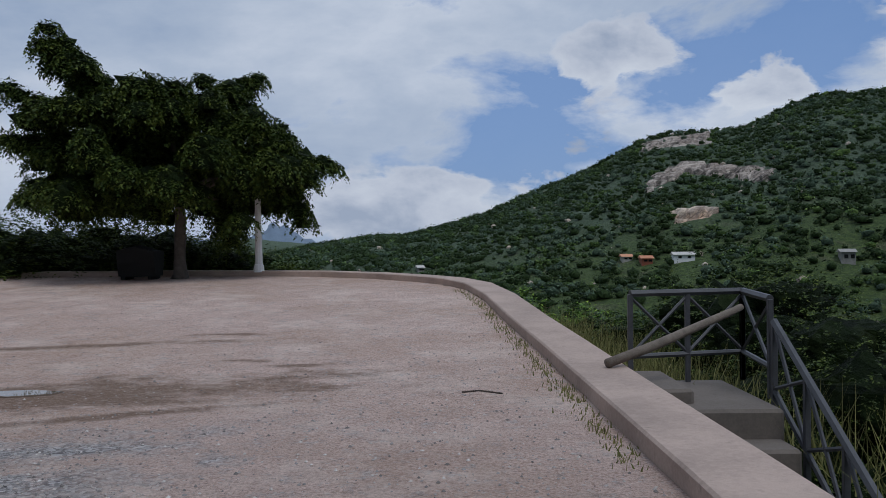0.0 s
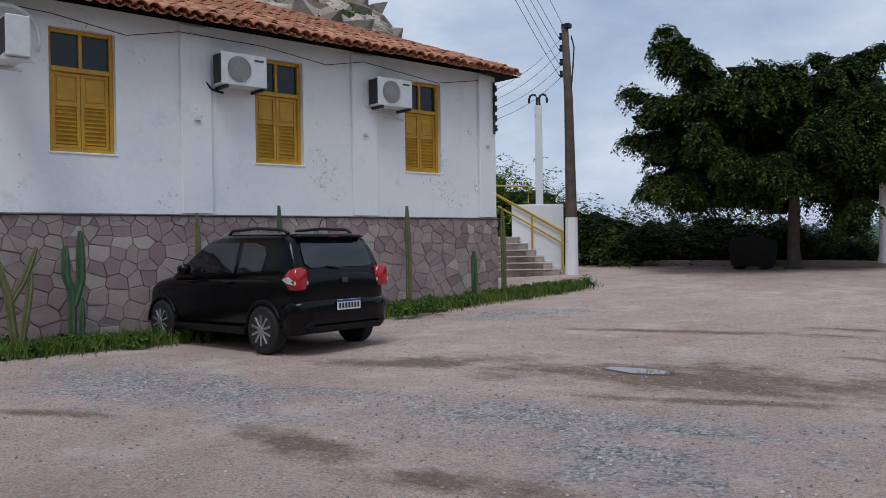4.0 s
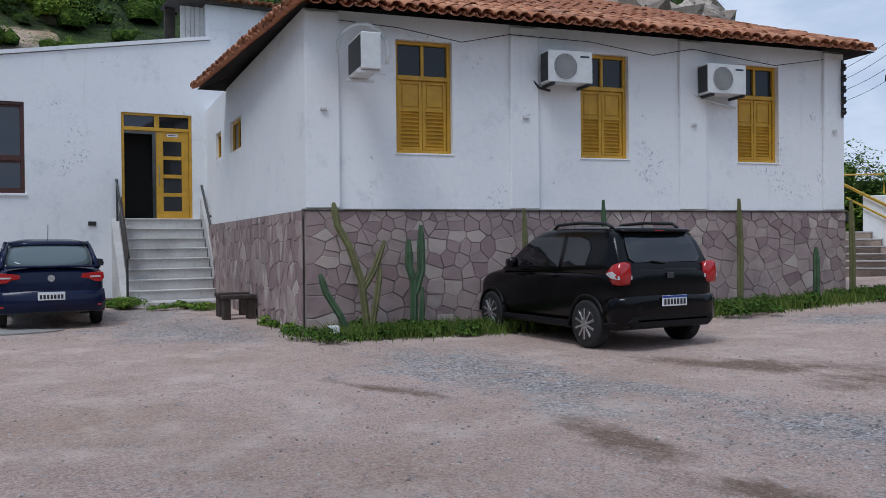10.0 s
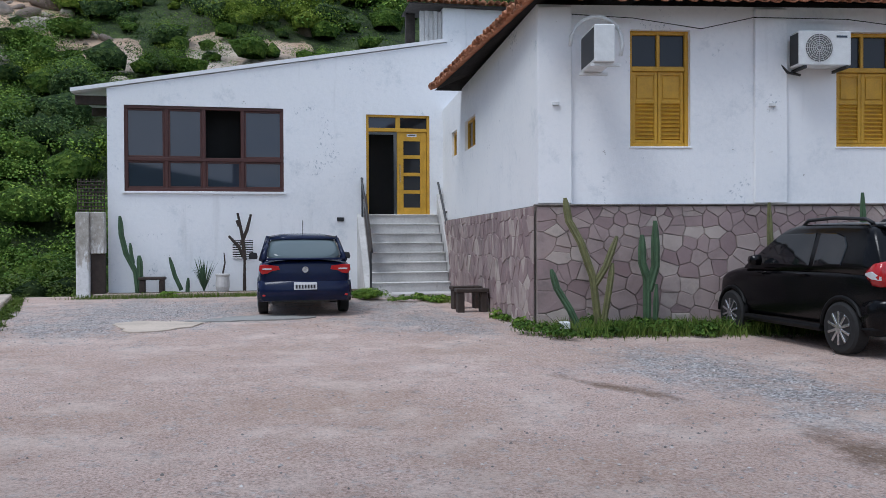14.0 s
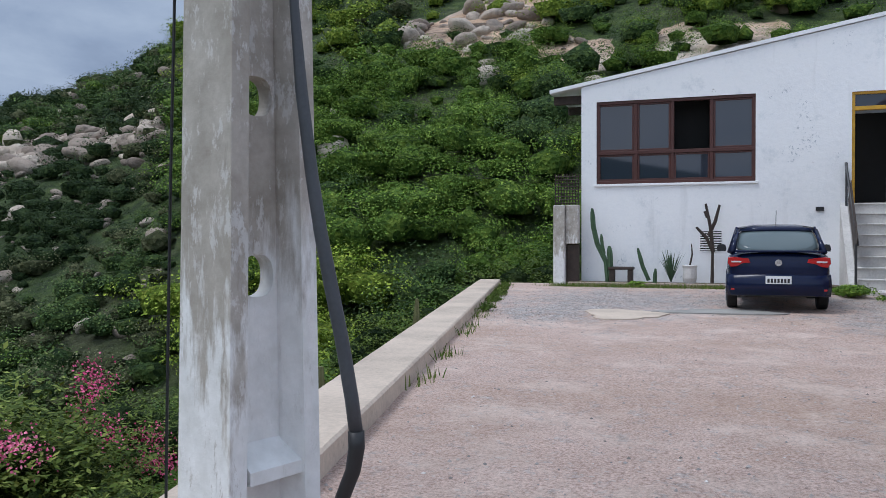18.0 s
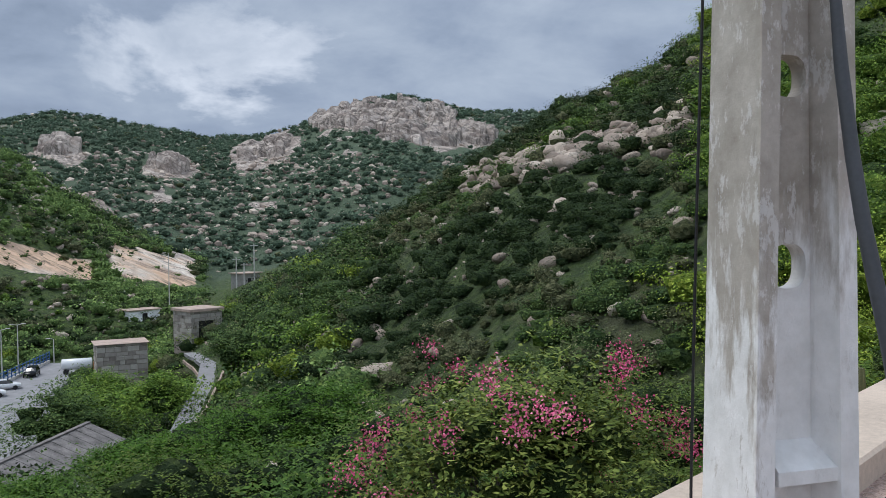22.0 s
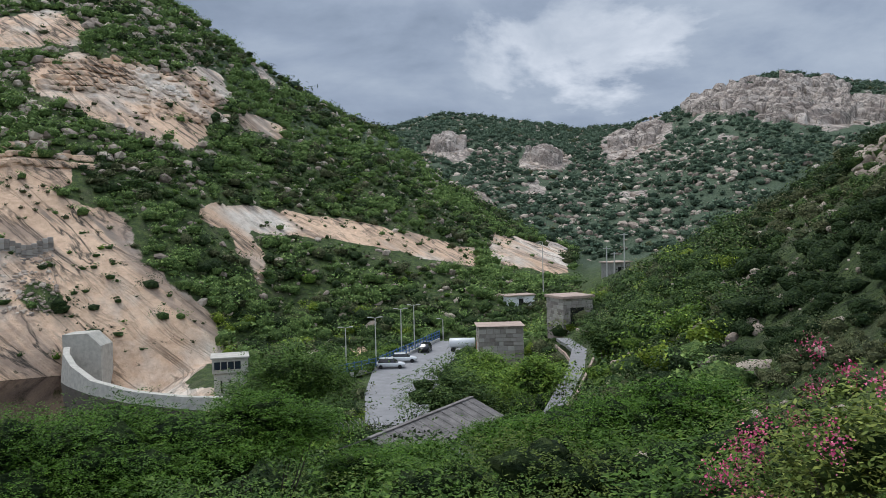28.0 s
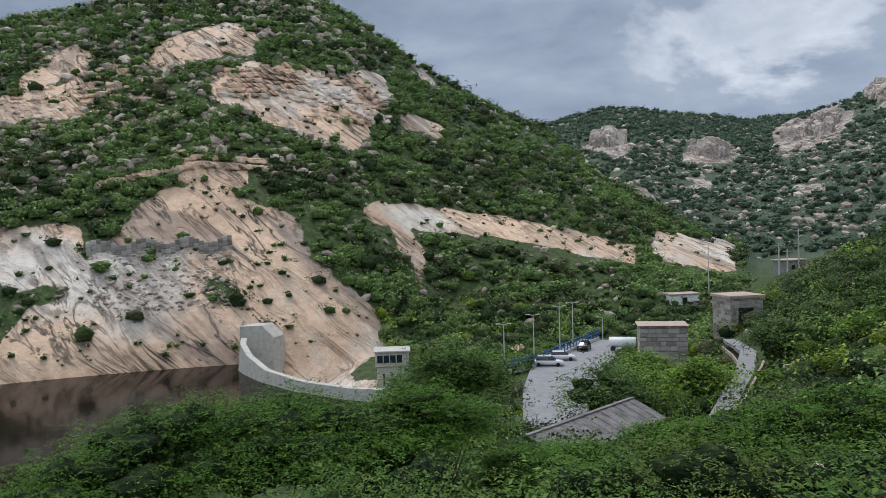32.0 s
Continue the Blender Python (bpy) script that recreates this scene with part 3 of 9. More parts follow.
def box(lo, hi, bevel=0.0, m=None):
    return add_box(bmesh.new(), lo, hi, bevel, m)


def add_tube(bm, pts, rad, seg=8, caps=True):
    """A round bar along pts; rad is one radius or one for each point."""
    pts = [Vector(p) for p in pts]
    rad = rad if isinstance(rad, (list, tuple)) else [rad] * len(pts)
    rings = []
    for i, p in enumerate(pts):
        d = (pts[min(i + 1, len(pts) - 1)] - pts[max(i - 1, 0)]).normalized()
        a = d.cross(Vector((0, 0, 1)) if abs(d.z) < 0.9 else Vector((1, 0, 0))).normalized()
        b = d.cross(a)
        rings.append([bm.verts.new(p + rad[i] * (math.cos(t) * a + math.sin(t) * b)) for t in (2 * math.pi * k / seg for k in range(seg))])
    for r, s in zip(rings, rings[1:]):
        for k in range(seg):
            bm.faces.new((r[k], r[(k + 1) % seg], s[(k + 1) % seg], s[k]))
    if caps:
        bm.faces.new(rings[0][::-1]), bm.faces.new(rings[-1])
    return bm


def tube(pts, rad, seg=8):
    return add_tube(bmesh.new(), pts, rad, seg)


def prism(poly, z0, z1, bevel=0.0):
    """An upright block over a plan outline (counter-clockwise)."""
    bm = bmesh.new()
    lo = [bm.verts.new((*p[:2], z0)) for p in poly]
    hi = [bm.verts.new((*p[:2], z1)) for p in poly]
    n = len(poly)
    bm.faces.new(lo[::-1]), bm.faces.new(hi)
    for k in range(n):
        bm.faces.new((lo[k], lo[(k + 1) % n], hi[(k + 1) % n], hi[k]))
    if bevel:
        bmesh.ops.bevel(bm, geom=bm.edges[:], offset=bevel, segments=1, affect="EDGES")
    return bm


def np_mesh(name, verts, tris, mat, smooth=False, parent=None):
    """A mesh from arrays: verts (n, 3), faces (m, 3 or 4)."""
    me = bpy.data.meshes.new(name)
    k = tris.shape[1]
    me.vertices.add(len(verts)), me.loops.add(tris.size), me.polygons.add(len(tris))
    me.vertices.foreach_set("co", np.ascontiguousarray(verts, np.float32).ravel())
    me.loops.foreach_set("vertex_index", np.ascontiguousarray(tris, np.int32).ravel())
    me.polygons.foreach_set("loop_start", np.arange(0, tris.size, k, dtype=np.int32))
    me.polygons.foreach_set("use_smooth", np.full(len(tris), smooth))
    me.update(calc_edges=True)
    return finish(name, me, mat, parent)


# ---- the lie of the land ----
def smooth01(t):
    t = np.clip(t, 0, 1)
    return t * t * (3 - 2 * t)


def wave(x, y, s, seed=0):
    """Cheap rolling noise, about -1 to 1, with waves about s metres long."""
    a = np.sin(x / s * 1.7 + seed) * np.cos(y / s * 1.3 - seed * 1.7)
    b = np.sin((x + y) / s * 2.9 + seed * 2.3) * np.cos((x - y) / s * 2.3 + seed)
    c = np.sin(x / s * 6.1 - y / s * 3.7 + seed * 3.1) * np.cos(y / s * 5.3 + x / s * 2.2)
    return 0.5 * a + 0.3 * b + 0.2 * c


def yard_z(x, y):
    """The yard: level in the south, rising gently to the north."""
    t = np.maximum(0, np.asarray(y, float) - 6.5)
    return 0.055 * t * t / (t + 3.0) + 0 * np.asarray(x, float)


def bearing_of(x, y):
    b = np.degrees(np.arctan2(-np.asarray(x, float), np.asarray(y, float)))
    return np.where(b < -80, b + 360, b)


def lattice(i, j, seed):
    h = np.sin(i * 127.1 + j * 311.7 + seed * 74.7) * 43758.5453
    return h - np.floor(h)


def fbm(x, y, size, octaves=4, seed=0, gain=0.5):
    """Value noise from 0 to 1; the largest forms are about size metres across."""
    x, y = np.asarray(x, float) / size, np.asarray(y, float) / size
    total, amp, norm = 0, 1.0, 0
    for o in range(octaves):
        i, j = np.floor(x), np.floor(y)
        u, v = x - i, y - j
        u, v = u * u * (3 - 2 * u), v * v * (3 - 2 * v)
        s = seed + 13 * o
        a, b, c, d = lattice(i, j, s), lattice(i + 1, j, s), lattice(i, j + 1, s), lattice(i + 1, j + 1, s)
        total = total + amp * ((a * (1 - u) + b * u) * (1 - v) + (c * (1 - u) + d * u) * v)
        norm += amp
        amp *= gain
        x, y = x * 2.03 + 5.1, y * 2.03 + 1.7
    return total / norm


# hills: for bearings (degrees to the left of north) the slope at which the crest is seen from the terrace, its distance, and the foot
HILLS = {
    "far": ([-80, -20, 0, 9, 13, 16, 20, 60, 120, 138.8, 142.2, 144.9, 147.6, 149.9, 151.9, 153.8, 156.9, 160.7, 162.8, 165, 167.4, 169.8, 171.5, 172.8, 182, 220, 280],
            [0.0, 0.0, 0.006, 0.002, 0.012, 0.006, 0.0, 0.0, 0.12, 0.134, 0.135, 0.145, 0.156, 0.15, 0.142, 0.125, 0.108, 0.104, 0.113, 0.116, 0.124, 0.128, 0.122, 0.115, 0.08, 0.04, 0.0], 900, 330, -19),
    "north_east": ([-80, -45, -28, -25.4, -24.1, -22.8, -21.1, -19.4, -17.6, -15.9, -14, -12.2, -10.7, -8.8, -5.7, -3, -0.6, 2.5, 5.2, 7.5, 9.4, 14, 25],
                   [0.1, 0.15, 0.162, 0.162, 0.161, 0.154, 0.139, 0.13, 0.129, 0.13, 0.125, 0.11, 0.095, 0.081, 0.06, 0.039, 0.027, 0.013, 0.012, 0.005, 0.0, -0.016, -0.03], 560, 200, -16),
    "west": ([28, 38, 42.5, 45, 47, 60, 90, 110, 122, 127.6, 129, 130.4, 132.2, 134.3, 136.5, 138.4, 141.5, 143.6, 149.9, 153.8, 157.6, 163],
             [-0.05, 0.0, 0.13, 0.265, 0.295, 0.32, 0.42, 0.36, 0.28, 0.222, 0.2, 0.176, 0.17, 0.148, 0.14, 0.118, 0.085, 0.065, -0.01, -0.055, -0.105, -0.2], 120, 30, -5),
    "dam": ([160, 160.8, 163.7, 166.3, 169.3, 171, 172.7, 174, 176.6, 179.6, 182.6, 186.7, 190, 193, 197, 202, 206, 209, 230, 260, 290],
            [-0.06, -0.04, -0.02, 0.005, 0.043, 0.064, 0.086, 0.108, 0.126, 0.156, 0.192, 0.245, 0.275, 0.292, 0.296, 0.256, 0.235, 0.22, 0.2, 0.1, 0.0], 330, 165, -23),
}
WATER = -23.0


def hill_z(name, b, r):
    bs, ss, crest, foot, z0 = HILLS[name]
    slope = np.interp(b, bs, ss)
    if name == "dam":
        foot = np.interp(b, [181, 188], [foot, 150])
    if name == "west":
        z0 = np.interp(b, [125, 140, 150, 163], [-5, -9, -13, -17])
        foot = np.interp(b, [125, 140, 163], [foot, 28, 45])
    top = EYE + slope * crest
    up = np.clip((r - foot) / (crest - foot), 0, 1)
    prof = np.where(r < crest, up ** 0.9, 1 - 0.5 * np.clip((r - crest) / crest, 0, 1))
    gone = (r < foot) | (b < bs[0]) | (b > bs[-1])
    return np.where(gone, -99.0, z0 + (top - z0) * prof)


def inside_site(x, y, margin=0.0):
    """How far a place lies inside the terrace and the built ground (metres, negative outside)."""
    sx, sy = SOUTH_B.x - SOUTH_A.x, SOUTH_B.y - SOUTH_A.y
    n = math.hypot(sx, sy)
    south = ((y - SOUTH_A.y) * sx - (x - SOUTH_A.x) * sy) / -n
    arc = np.array(NORTH_ARC)
    limit = np.interp(x, arc[::-1, 0], arc[::-1, 1])
    east = np.interp(y, [p[1] for p in EAST], [p[0] for p in EAST])
    return np.minimum(np.minimum(np.minimum(south, east - x), limit - y), x + np.where(np.asarray(y) < -4.3, 21.2, 29.0)) + margin


SOUTH_A, SOUTH_B = Vector((1.3, -0.98)), Vector((-20.4, -5.77))
EAST = [(1.3, -0.98), (1.3, 4.5), (1.25, 7.4), (1.12, 9.8), (0.95, 12.0), (0.75, 15.0), (0.45, 17.1)]
NORTH_ARC = [(0.45, 17.1), (0.0, 18.2), (-0.7, 19.0), (-1.6, 19.7), (-3.0, 20.4), (-6.0, 20.9), (-9.6, 21.0), (-12.0, 20.9), (-40.0, 20.4)]


LOT_Z = -22.0
LOT = [(-12.5, -92.0), (-14.0, -112.0), (-16.8, -130.0), (-23.2, -145.5), (-28.6, -157.5)]


def line_gap(line, x, y):
    """Distance in plan from a broken line."""
    best = np.full(np.shape(x), 99.0)
    for (ax, ay), (bx, by) in zip(line, line[1:]):
        dx, dy = bx - ax, by - ay
        t = np.clip(((x - ax) * dx + (y - ay) * dy) / (dx * dx + dy * dy), 0, 1)
        best = np.minimum(best, np.hypot(x - ax - t * dx, y - ay - t * dy))
    return best


def lot_gap(x, y):
    return line_gap(LOT, x, y)


def land_z(x, y):
    x, y = np.asarray(x, float), np.asarray(y, float)
    b, r = bearing_of(x, y), np.hypot(x, y)
    # the spur falls away below the terrace, most steeply to the south
    south = smooth01((b - 118) / 30) * smooth01((245 - b) / 20)
    east = smooth01((30 - b) / 20)
    west = (1 - south) * (1 - east)
    floor = WATER + np.clip(165 - b, 0, 20) * 0.35 + np.clip(r - 200, 0, 400) * 0.01
    zs = np.interp(r, [0, 2.5, 10, 30, 60, 95], [-0.9, -2.2, -5.2, -11, -16.5, -23])
    zs = np.where(b < 186, np.maximum(zs, floor), zs - 4 * smooth01((r - 70) / 30) * smooth01((b - 186) / 4))
    ze = np.interp(r, [0, 4, 20, 60, 160], [-0.9, -2.0, -3.2, -8, -17])
    zw = np.interp(r, [0, 4, 14, 26, 40], [-0.9, -2.0, -4.0, -4.5, -3.5])
    z = south * zs + east * ze + west * zw
    calm = np.ones_like(z)
    for n in HILLS:
        h = hill_z(n, b, r)
        # the crests keep their line, the flanks are broken
        calm = np.where(h > z, smooth01(np.abs(r / HILLS[n][2] - 1) / 0.3), calm)
        z = np.maximum(z, h)
    rough = (fbm(x, y, 46, 4, 1) - 0.5) * np.clip((r - 25) / 160, 0, 1) * 9 + (fbm(x, y, 170, 3, 7) - 0.5) * np.clip((r - 250) / 500, 0, 1) * 26
    z = z + rough * calm * np.where((b > 150) & (b < 225) & (r < 178), 0.12, 1.0)
    z = np.where(lot_gap(x, y) < 7.0, LOT_Z - 0.4, z)
    # under the built ground the land stays below the floor
    edge = inside_site(x, y)
    return np.where(edge > -0.3, -1.2, z)


# bare rock: streaks on the hills, as bearing, slope to bearing, slope and half-width (radians as seen from the terrace)
ROCK = [
    (203, -0.10, 199, -0.02, 0.055), (199, 0.0, 193, -0.02, 0.045), (194, -0.03, 188.0, -0.14, 0.036), (207, -0.13, 195, -0.14, 0.045), (210, -0.02, 206, -0.03, 0.03),
    (195, 0.165, 186, 0.15, 0.03), (192, 0.14, 187, 0.115, 0.024), (209, 0.13, 204, 0.155, 0.018), (199, 0.2, 194, 0.215, 0.018), (204, 0.19, 207, 0.16, 0.02),
    (185.4, 0.012, 181.4, 0.003, 0.007), (181.4, 0.003, 177.5, -0.008, 0.007), (177.5, -0.008, 174.4, -0.019, 0.007), (174.4, -0.019, 171.3, -0.032, 0.007), (171.3, -0.032, 168.3, -0.044, 0.006), (166, -0.034, 162.4, -0.052, 0.012), (183, 0.12, 181, 0.105, 0.008), (197.5, 0.065, 194.6, 0.06, 0.013),
    (194, -0.2, 188, -0.215, 0.045), (152.3, 0.128, 146.3, 0.135, 0.013), (148.5, 0.115, 145.3, 0.108, 0.013), (145, 0.1, 141.8, 0.106, 0.009), (158.2, 0.078, 155.6, 0.1, 0.011), (170.2, 0.09, 168.9, 0.082, 0.009), (164, 0.072, 162, 0.066, 0.006),
    (108.5, 0.245, 104, 0.262, 0.03), (94, 0.212, 88, 0.222, 0.022), (103.5, 0.222, 99, 0.207, 0.016), (111.5, 0.235, 108.5, 0.238, 0.018), (-13.8, 0.116, -17.6, 0.12, 0.004), (-14, 0.068, -16.3, 0.09, 0.003), (-16.5, 0.088, -21.4, 0.078, 0.004), (-15.8, 0.031, -17.9, 0.035, 0.004),
]


def rockiness(x, y, z):
    """1 on bare rock, 0 under scrub."""
    b, r = bearing_of(x, y), np.hypot(x, y)
    s = (z - EYE) / np.maximum(r, 1)
    br = np.radians(b) * 0.98
    best = np.full(np.shape(b), -9.0)
    for b0, s0, b1, s1, w in ROCK:
        p0, p1 = math.radians(b0) * 0.98, math.radians(b1) * 0.98
        dx, dy = p1 - p0, s1 - s0
        t = np.clip(((br - p0) * dx + (s - s0) * dy) / (dx * dx + dy * dy + 1e-9), 0, 1)
        d = np.hypot(br - p0 - t * dx, s - s0 - t * dy)
        best = np.maximum(best, 1 - d / w + (0.9 if 0.0045 < w < 0.0075 else 0.45 if w < 0.0125 else 0))
    ragged = fbm(x, y + z * 0.7, np.clip(r.mean() if r.size else 1, 10, 40) * 0.6, 4, 3) - 0.5
    ragged = ragged + (fbm(x + 5, y + z * 0.9, 7, 3, 29) - 0.5) * 0.9
    m = best + ragged * 1.3
    speck = (fbm(x + 31, y + z, 22, 4, 9) - 0.66) * 6 * ((r > 110) & (b > 100))
    return np.where(r > 45, np.clip(np.maximum(m * 2.2 + 0.25, speck), 0, 1), 0.0)

# ---- terrain ----
def polar_land():
    bs = np.radians(np.concatenate([np.arange(-80, 40, 0.8), np.arange(40, 128, 0.9), np.arange(128, 212, 0.45), np.arange(212, 280.01, 1.0)]))
    rs = np.concatenate([np.arange(1.0, 30, 1.0), np.arange(30, 130, 2.0), np.arange(130, 340, 2.8), np.geomspace(340, 1700, 70)])
    B, Rr = np.meshgrid(bs, rs, indexing="ij")
    X, Y = -np.sin(B) * Rr, np.cos(B) * Rr
    Z = land_z(X, Y)
    rock = rockiness(X, Y, Z)
    # bare rock stands a little proud, in slabs
    crag = np.abs(fbm(X + Z * 0.8, Y, 14 + Rr * 0.03, 4, 5) - 0.5)
    Z = Z + smooth01(rock) * (0.5 - crag * 2.6) * np.clip(Rr / 250, 0.25, 2.2)
    nb, nr = B.shape
    v = np.stack([X, Y, Z], -1).reshape(-1, 3)
    i = (np.arange(nb - 1)[:, None] * nr + np.arange(nr - 1)[None, :]).ravel()
    f = np.stack([i, i + 1, i + nr + 1, i + nr], 1)[:, ::-1]
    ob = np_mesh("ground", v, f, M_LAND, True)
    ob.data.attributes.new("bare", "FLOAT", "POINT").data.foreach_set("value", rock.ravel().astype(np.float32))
    tagged(ob, "scrub-covered hills with bare granite round a valley", "hillside", kind="structure")


polar_land()
lake = np_mesh("water", np.array([(80, -60, WATER), (80, -200, WATER), (37.3, -160, WATER), (36.9, -141, WATER), (30.0, -128.5, WATER), (23.0, -120.5, WATER), (9.0, -111.5, WATER), (-4, -60, WATER)]), np.array([[7, 6, 5, 4, 3, 2, 1, 0]]), M_WATER)
tagged(lake, "dark still reservoir water below the rock face", "reservoir", kind="structure")


# ---- scrub and boulders on the slopes ----
rng = np.random.default_rng(7)


def leaf_quads(pos, nrm, length, width, r):
    """Small leaf blades at pos facing about nrm: a rhomb each."""
    n = len(pos)
    nrm = nrm / np.maximum(np.linalg.norm(nrm, axis=1, keepdims=True), 1e-6)
    a = r.normal(size=(n, 3))
    a -= nrm * (a * nrm).sum(1, keepdims=True)
    a /= np.maximum(np.linalg.norm(a, axis=1, keepdims=True), 1e-6)
    c = np.cross(nrm, a)
    l, w = np.reshape(length, (-1, 1)), np.reshape(width, (-1, 1))
    v = np.stack([pos - a * l, pos - c * w + nrm * w * 0.3, pos + a * l, pos + c * w + nrm * w * 0.3], 1).reshape(-1, 3)
    f = np.arange(4 * n).reshape(-1, 4)
    return v, f


def leaf_tris(pos, nrm, size, r):
    """One pointed leaf tuft at each pos, facing about nrm."""
    n = len(pos)
    nrm = nrm / np.maximum(np.linalg.norm(nrm, axis=1, keepdims=True), 1e-6)
    a = r.normal(size=(n, 3))
    a -= nrm * (a * nrm).sum(1, keepdims=True)
    a /= np.maximum(np.linalg.norm(a, axis=1, keepdims=True), 1e-6)
    c = np.cross(nrm, a)
    l = np.reshape(size, (-1, 1))
    v = np.stack([pos - a * l * 0.8 - c * l * 0.6, pos + a * l * 0.9 - c * l * 0.35, pos + c * l * (0.5 + 0.5 * r.random((n, 1)))], 1)
    return v.reshape(-1, 3), np.arange(3 * n).reshape(-1, 3)


def crowns(P, R, count, size, r, squash=0.8, clumps=7, far=False):
    """Leaf blades for many crowns at once: P centres, R radii. Each crown is several domed clumps, leafy on top and open below."""
    n = len(P)
    cd = r.normal(size=(n, clumps, 3))
    cd /= np.linalg.norm(cd, axis=2, keepdims=True)
    cd[:, :, 2] = np.abs(cd[:, :, 2]) * 0.9 - 0.2
    cc = cd * (0.4 + 0.4 * r.random((n, clumps, 1)))
    pick = r.integers(0, clumps, (n, count))
    base = np.take_along_axis(cc, pick[:, :, None], 1)
    d = r.normal(size=(n, count, 3))
    d[:, :, 2] = np.abs(d[:, :, 2]) * 1.1 - 0.35
    d /= np.linalg.norm(d, axis=2, keepdims=True)
    off = d * np.array([1.15, 1.15, 0.75]) * (0.38 * r.random((n, count, 1)) ** 0.35)
    loc = base + off
    loc[:, :, 2] *= squash
    pos = (P[:, None] + loc * R[:, None, None]).reshape(-1, 3)
    nrm = (d * 0.8 + base * 0.3 + r.normal(size=d.shape) * 0.4 + np.array([0, 0, 0.6])).reshape(-1, 3)
    s = (np.broadcast_to(np.reshape(size, (-1, 1)), (n, count)) * (0.6 + 0.8 * r.random((n, count)))).ravel()
    return leaf_tris(pos, nrm, s, r) if far else leaf_quads(pos, nrm, s, s * 0.6, r)


def scatter(b0, b1, r0, r1, spacing, r):
    """Places on the land, about one for each spacing x spacing metres."""
    n = int(math.radians(b1 - b0) / 2 * (r1 ** 2 - r0 ** 2) / spacing ** 2)
    b = np.radians(r.uniform(b0, b1, n))
    d = np.sqrt(r.uniform(r0 ** 2, r1 ** 2, n))
    x, y = -np.sin(b) * d, np.cos(b) * d
    return x, y, land_z(x, y)


def clear_of_site(x, y):
    """Keeps scrub off the terrace, the buildings, the car park, the road and the water."""
    b, r = bearing_of(x, y), np.hypot(x, y)
    ok = (inside_site(x, y) < -0.5) & ~((x < -9) & (x > -29) & (y > -4.5) & (y < 19))
    ok &= lot_gap(x, y) > 6.4
    ok &= np.hypot(x + 10, y + 61) > 6.5
    ok &= ~((b > 184) & (r > 62) & (r < 152))
    ok &= road_gap(x, y) > 3.0
    for hb, hd in HOUSE_SITES:
        ok &= ~((np.abs(b - hb) < 0.75) & (r > hd - 14) & (r < hd + 5))
    return ok


ROAD = [(-13, -84), (-21, -79), (-27, -84), (-34, -97), (-39, -110), (-42, -122), (-45, -136)]


# houses below the eastern hill: bearing, slope at which the foot is seen, width, height
FAR_HOUSES = [(-16.1, -0.018, 5.6, 1.5), (-13.7, -0.021, 3.0, 1.4), (-12.4, -0.018, 2.8, 1.2), (-25.9, -0.02, 3.2, 2.4), (1.6, -0.03, 2.2, 1.5)]


def first_land(b, slope):
    """How far off the land is first seen at a bearing and slope."""
    r = np.arange(110.0, 420.0, 1.0)
    up = (land_z(-math.sin(radians(b)) * r, math.cos(radians(b)) * r) - EYE) / r >= slope
    return float(r[up.argmax()]) if up.any() else 300.0


HOUSE_SITES = [(b, first_land(b, slope)) for b, slope, w, h in FAR_HOUSES]


def road_gap(x, y):
    return line_gap(ROAD, x, y)


def unit_ball(level):
    bm = bmesh.new()
    bmesh.ops.create_icosphere(bm, subdivisions=level, radius=1.0)
    v = np.array([q.co for q in bm.verts])
    f = np.array([[q.index for q in t.verts] for t in bm.faces])
    bm.free()
    return v, f


BALLS = {k: unit_ball(k) for k in (1, 2)}


def upper(level):
    """The ball without its underside, which no one sees on a shrub."""
    v, f = BALLS[level]
    return v, f[v[f].mean(1)[:, 2] > -0.35]


def masses(P, R, level, r, squash=0.75, lumps=7):
    """Closed, lumpy inner masses of crowns: P centres, R radii."""
    ball, tri = upper(level)
    n = len(P)
    d = r.normal(size=(n, lumps, 3))
    d[:, :, 2] = np.abs(d[:, :, 2]) * 0.8
    d /= np.linalg.norm(d, axis=2, keepdims=True)
    rad = np.full((n, len(ball)), 0.5)
    for k in range(lumps):
        near = (ball[None] * d[:, k, None]).sum(2)
        rad = np.maximum(rad, 0.5 + (0.35 + 0.3 * r.random((n, 1))) * np.exp((near - 1) / 0.16))
    rad = rad * (0.9 + 0.2 * r.random((n, len(ball))))
    v = ball[None] * rad[:, :, None]
    v[:, :, 2] *= squash
    v = P[:, None] + v * R[:, None, None]
    return v.reshape(-1, 3), (tri[None] + (np.arange(n) * len(ball))[:, None, None]).reshape(-1, 3)


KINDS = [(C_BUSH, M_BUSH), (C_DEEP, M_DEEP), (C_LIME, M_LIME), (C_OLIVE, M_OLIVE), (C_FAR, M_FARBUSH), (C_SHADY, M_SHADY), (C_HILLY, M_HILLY)]


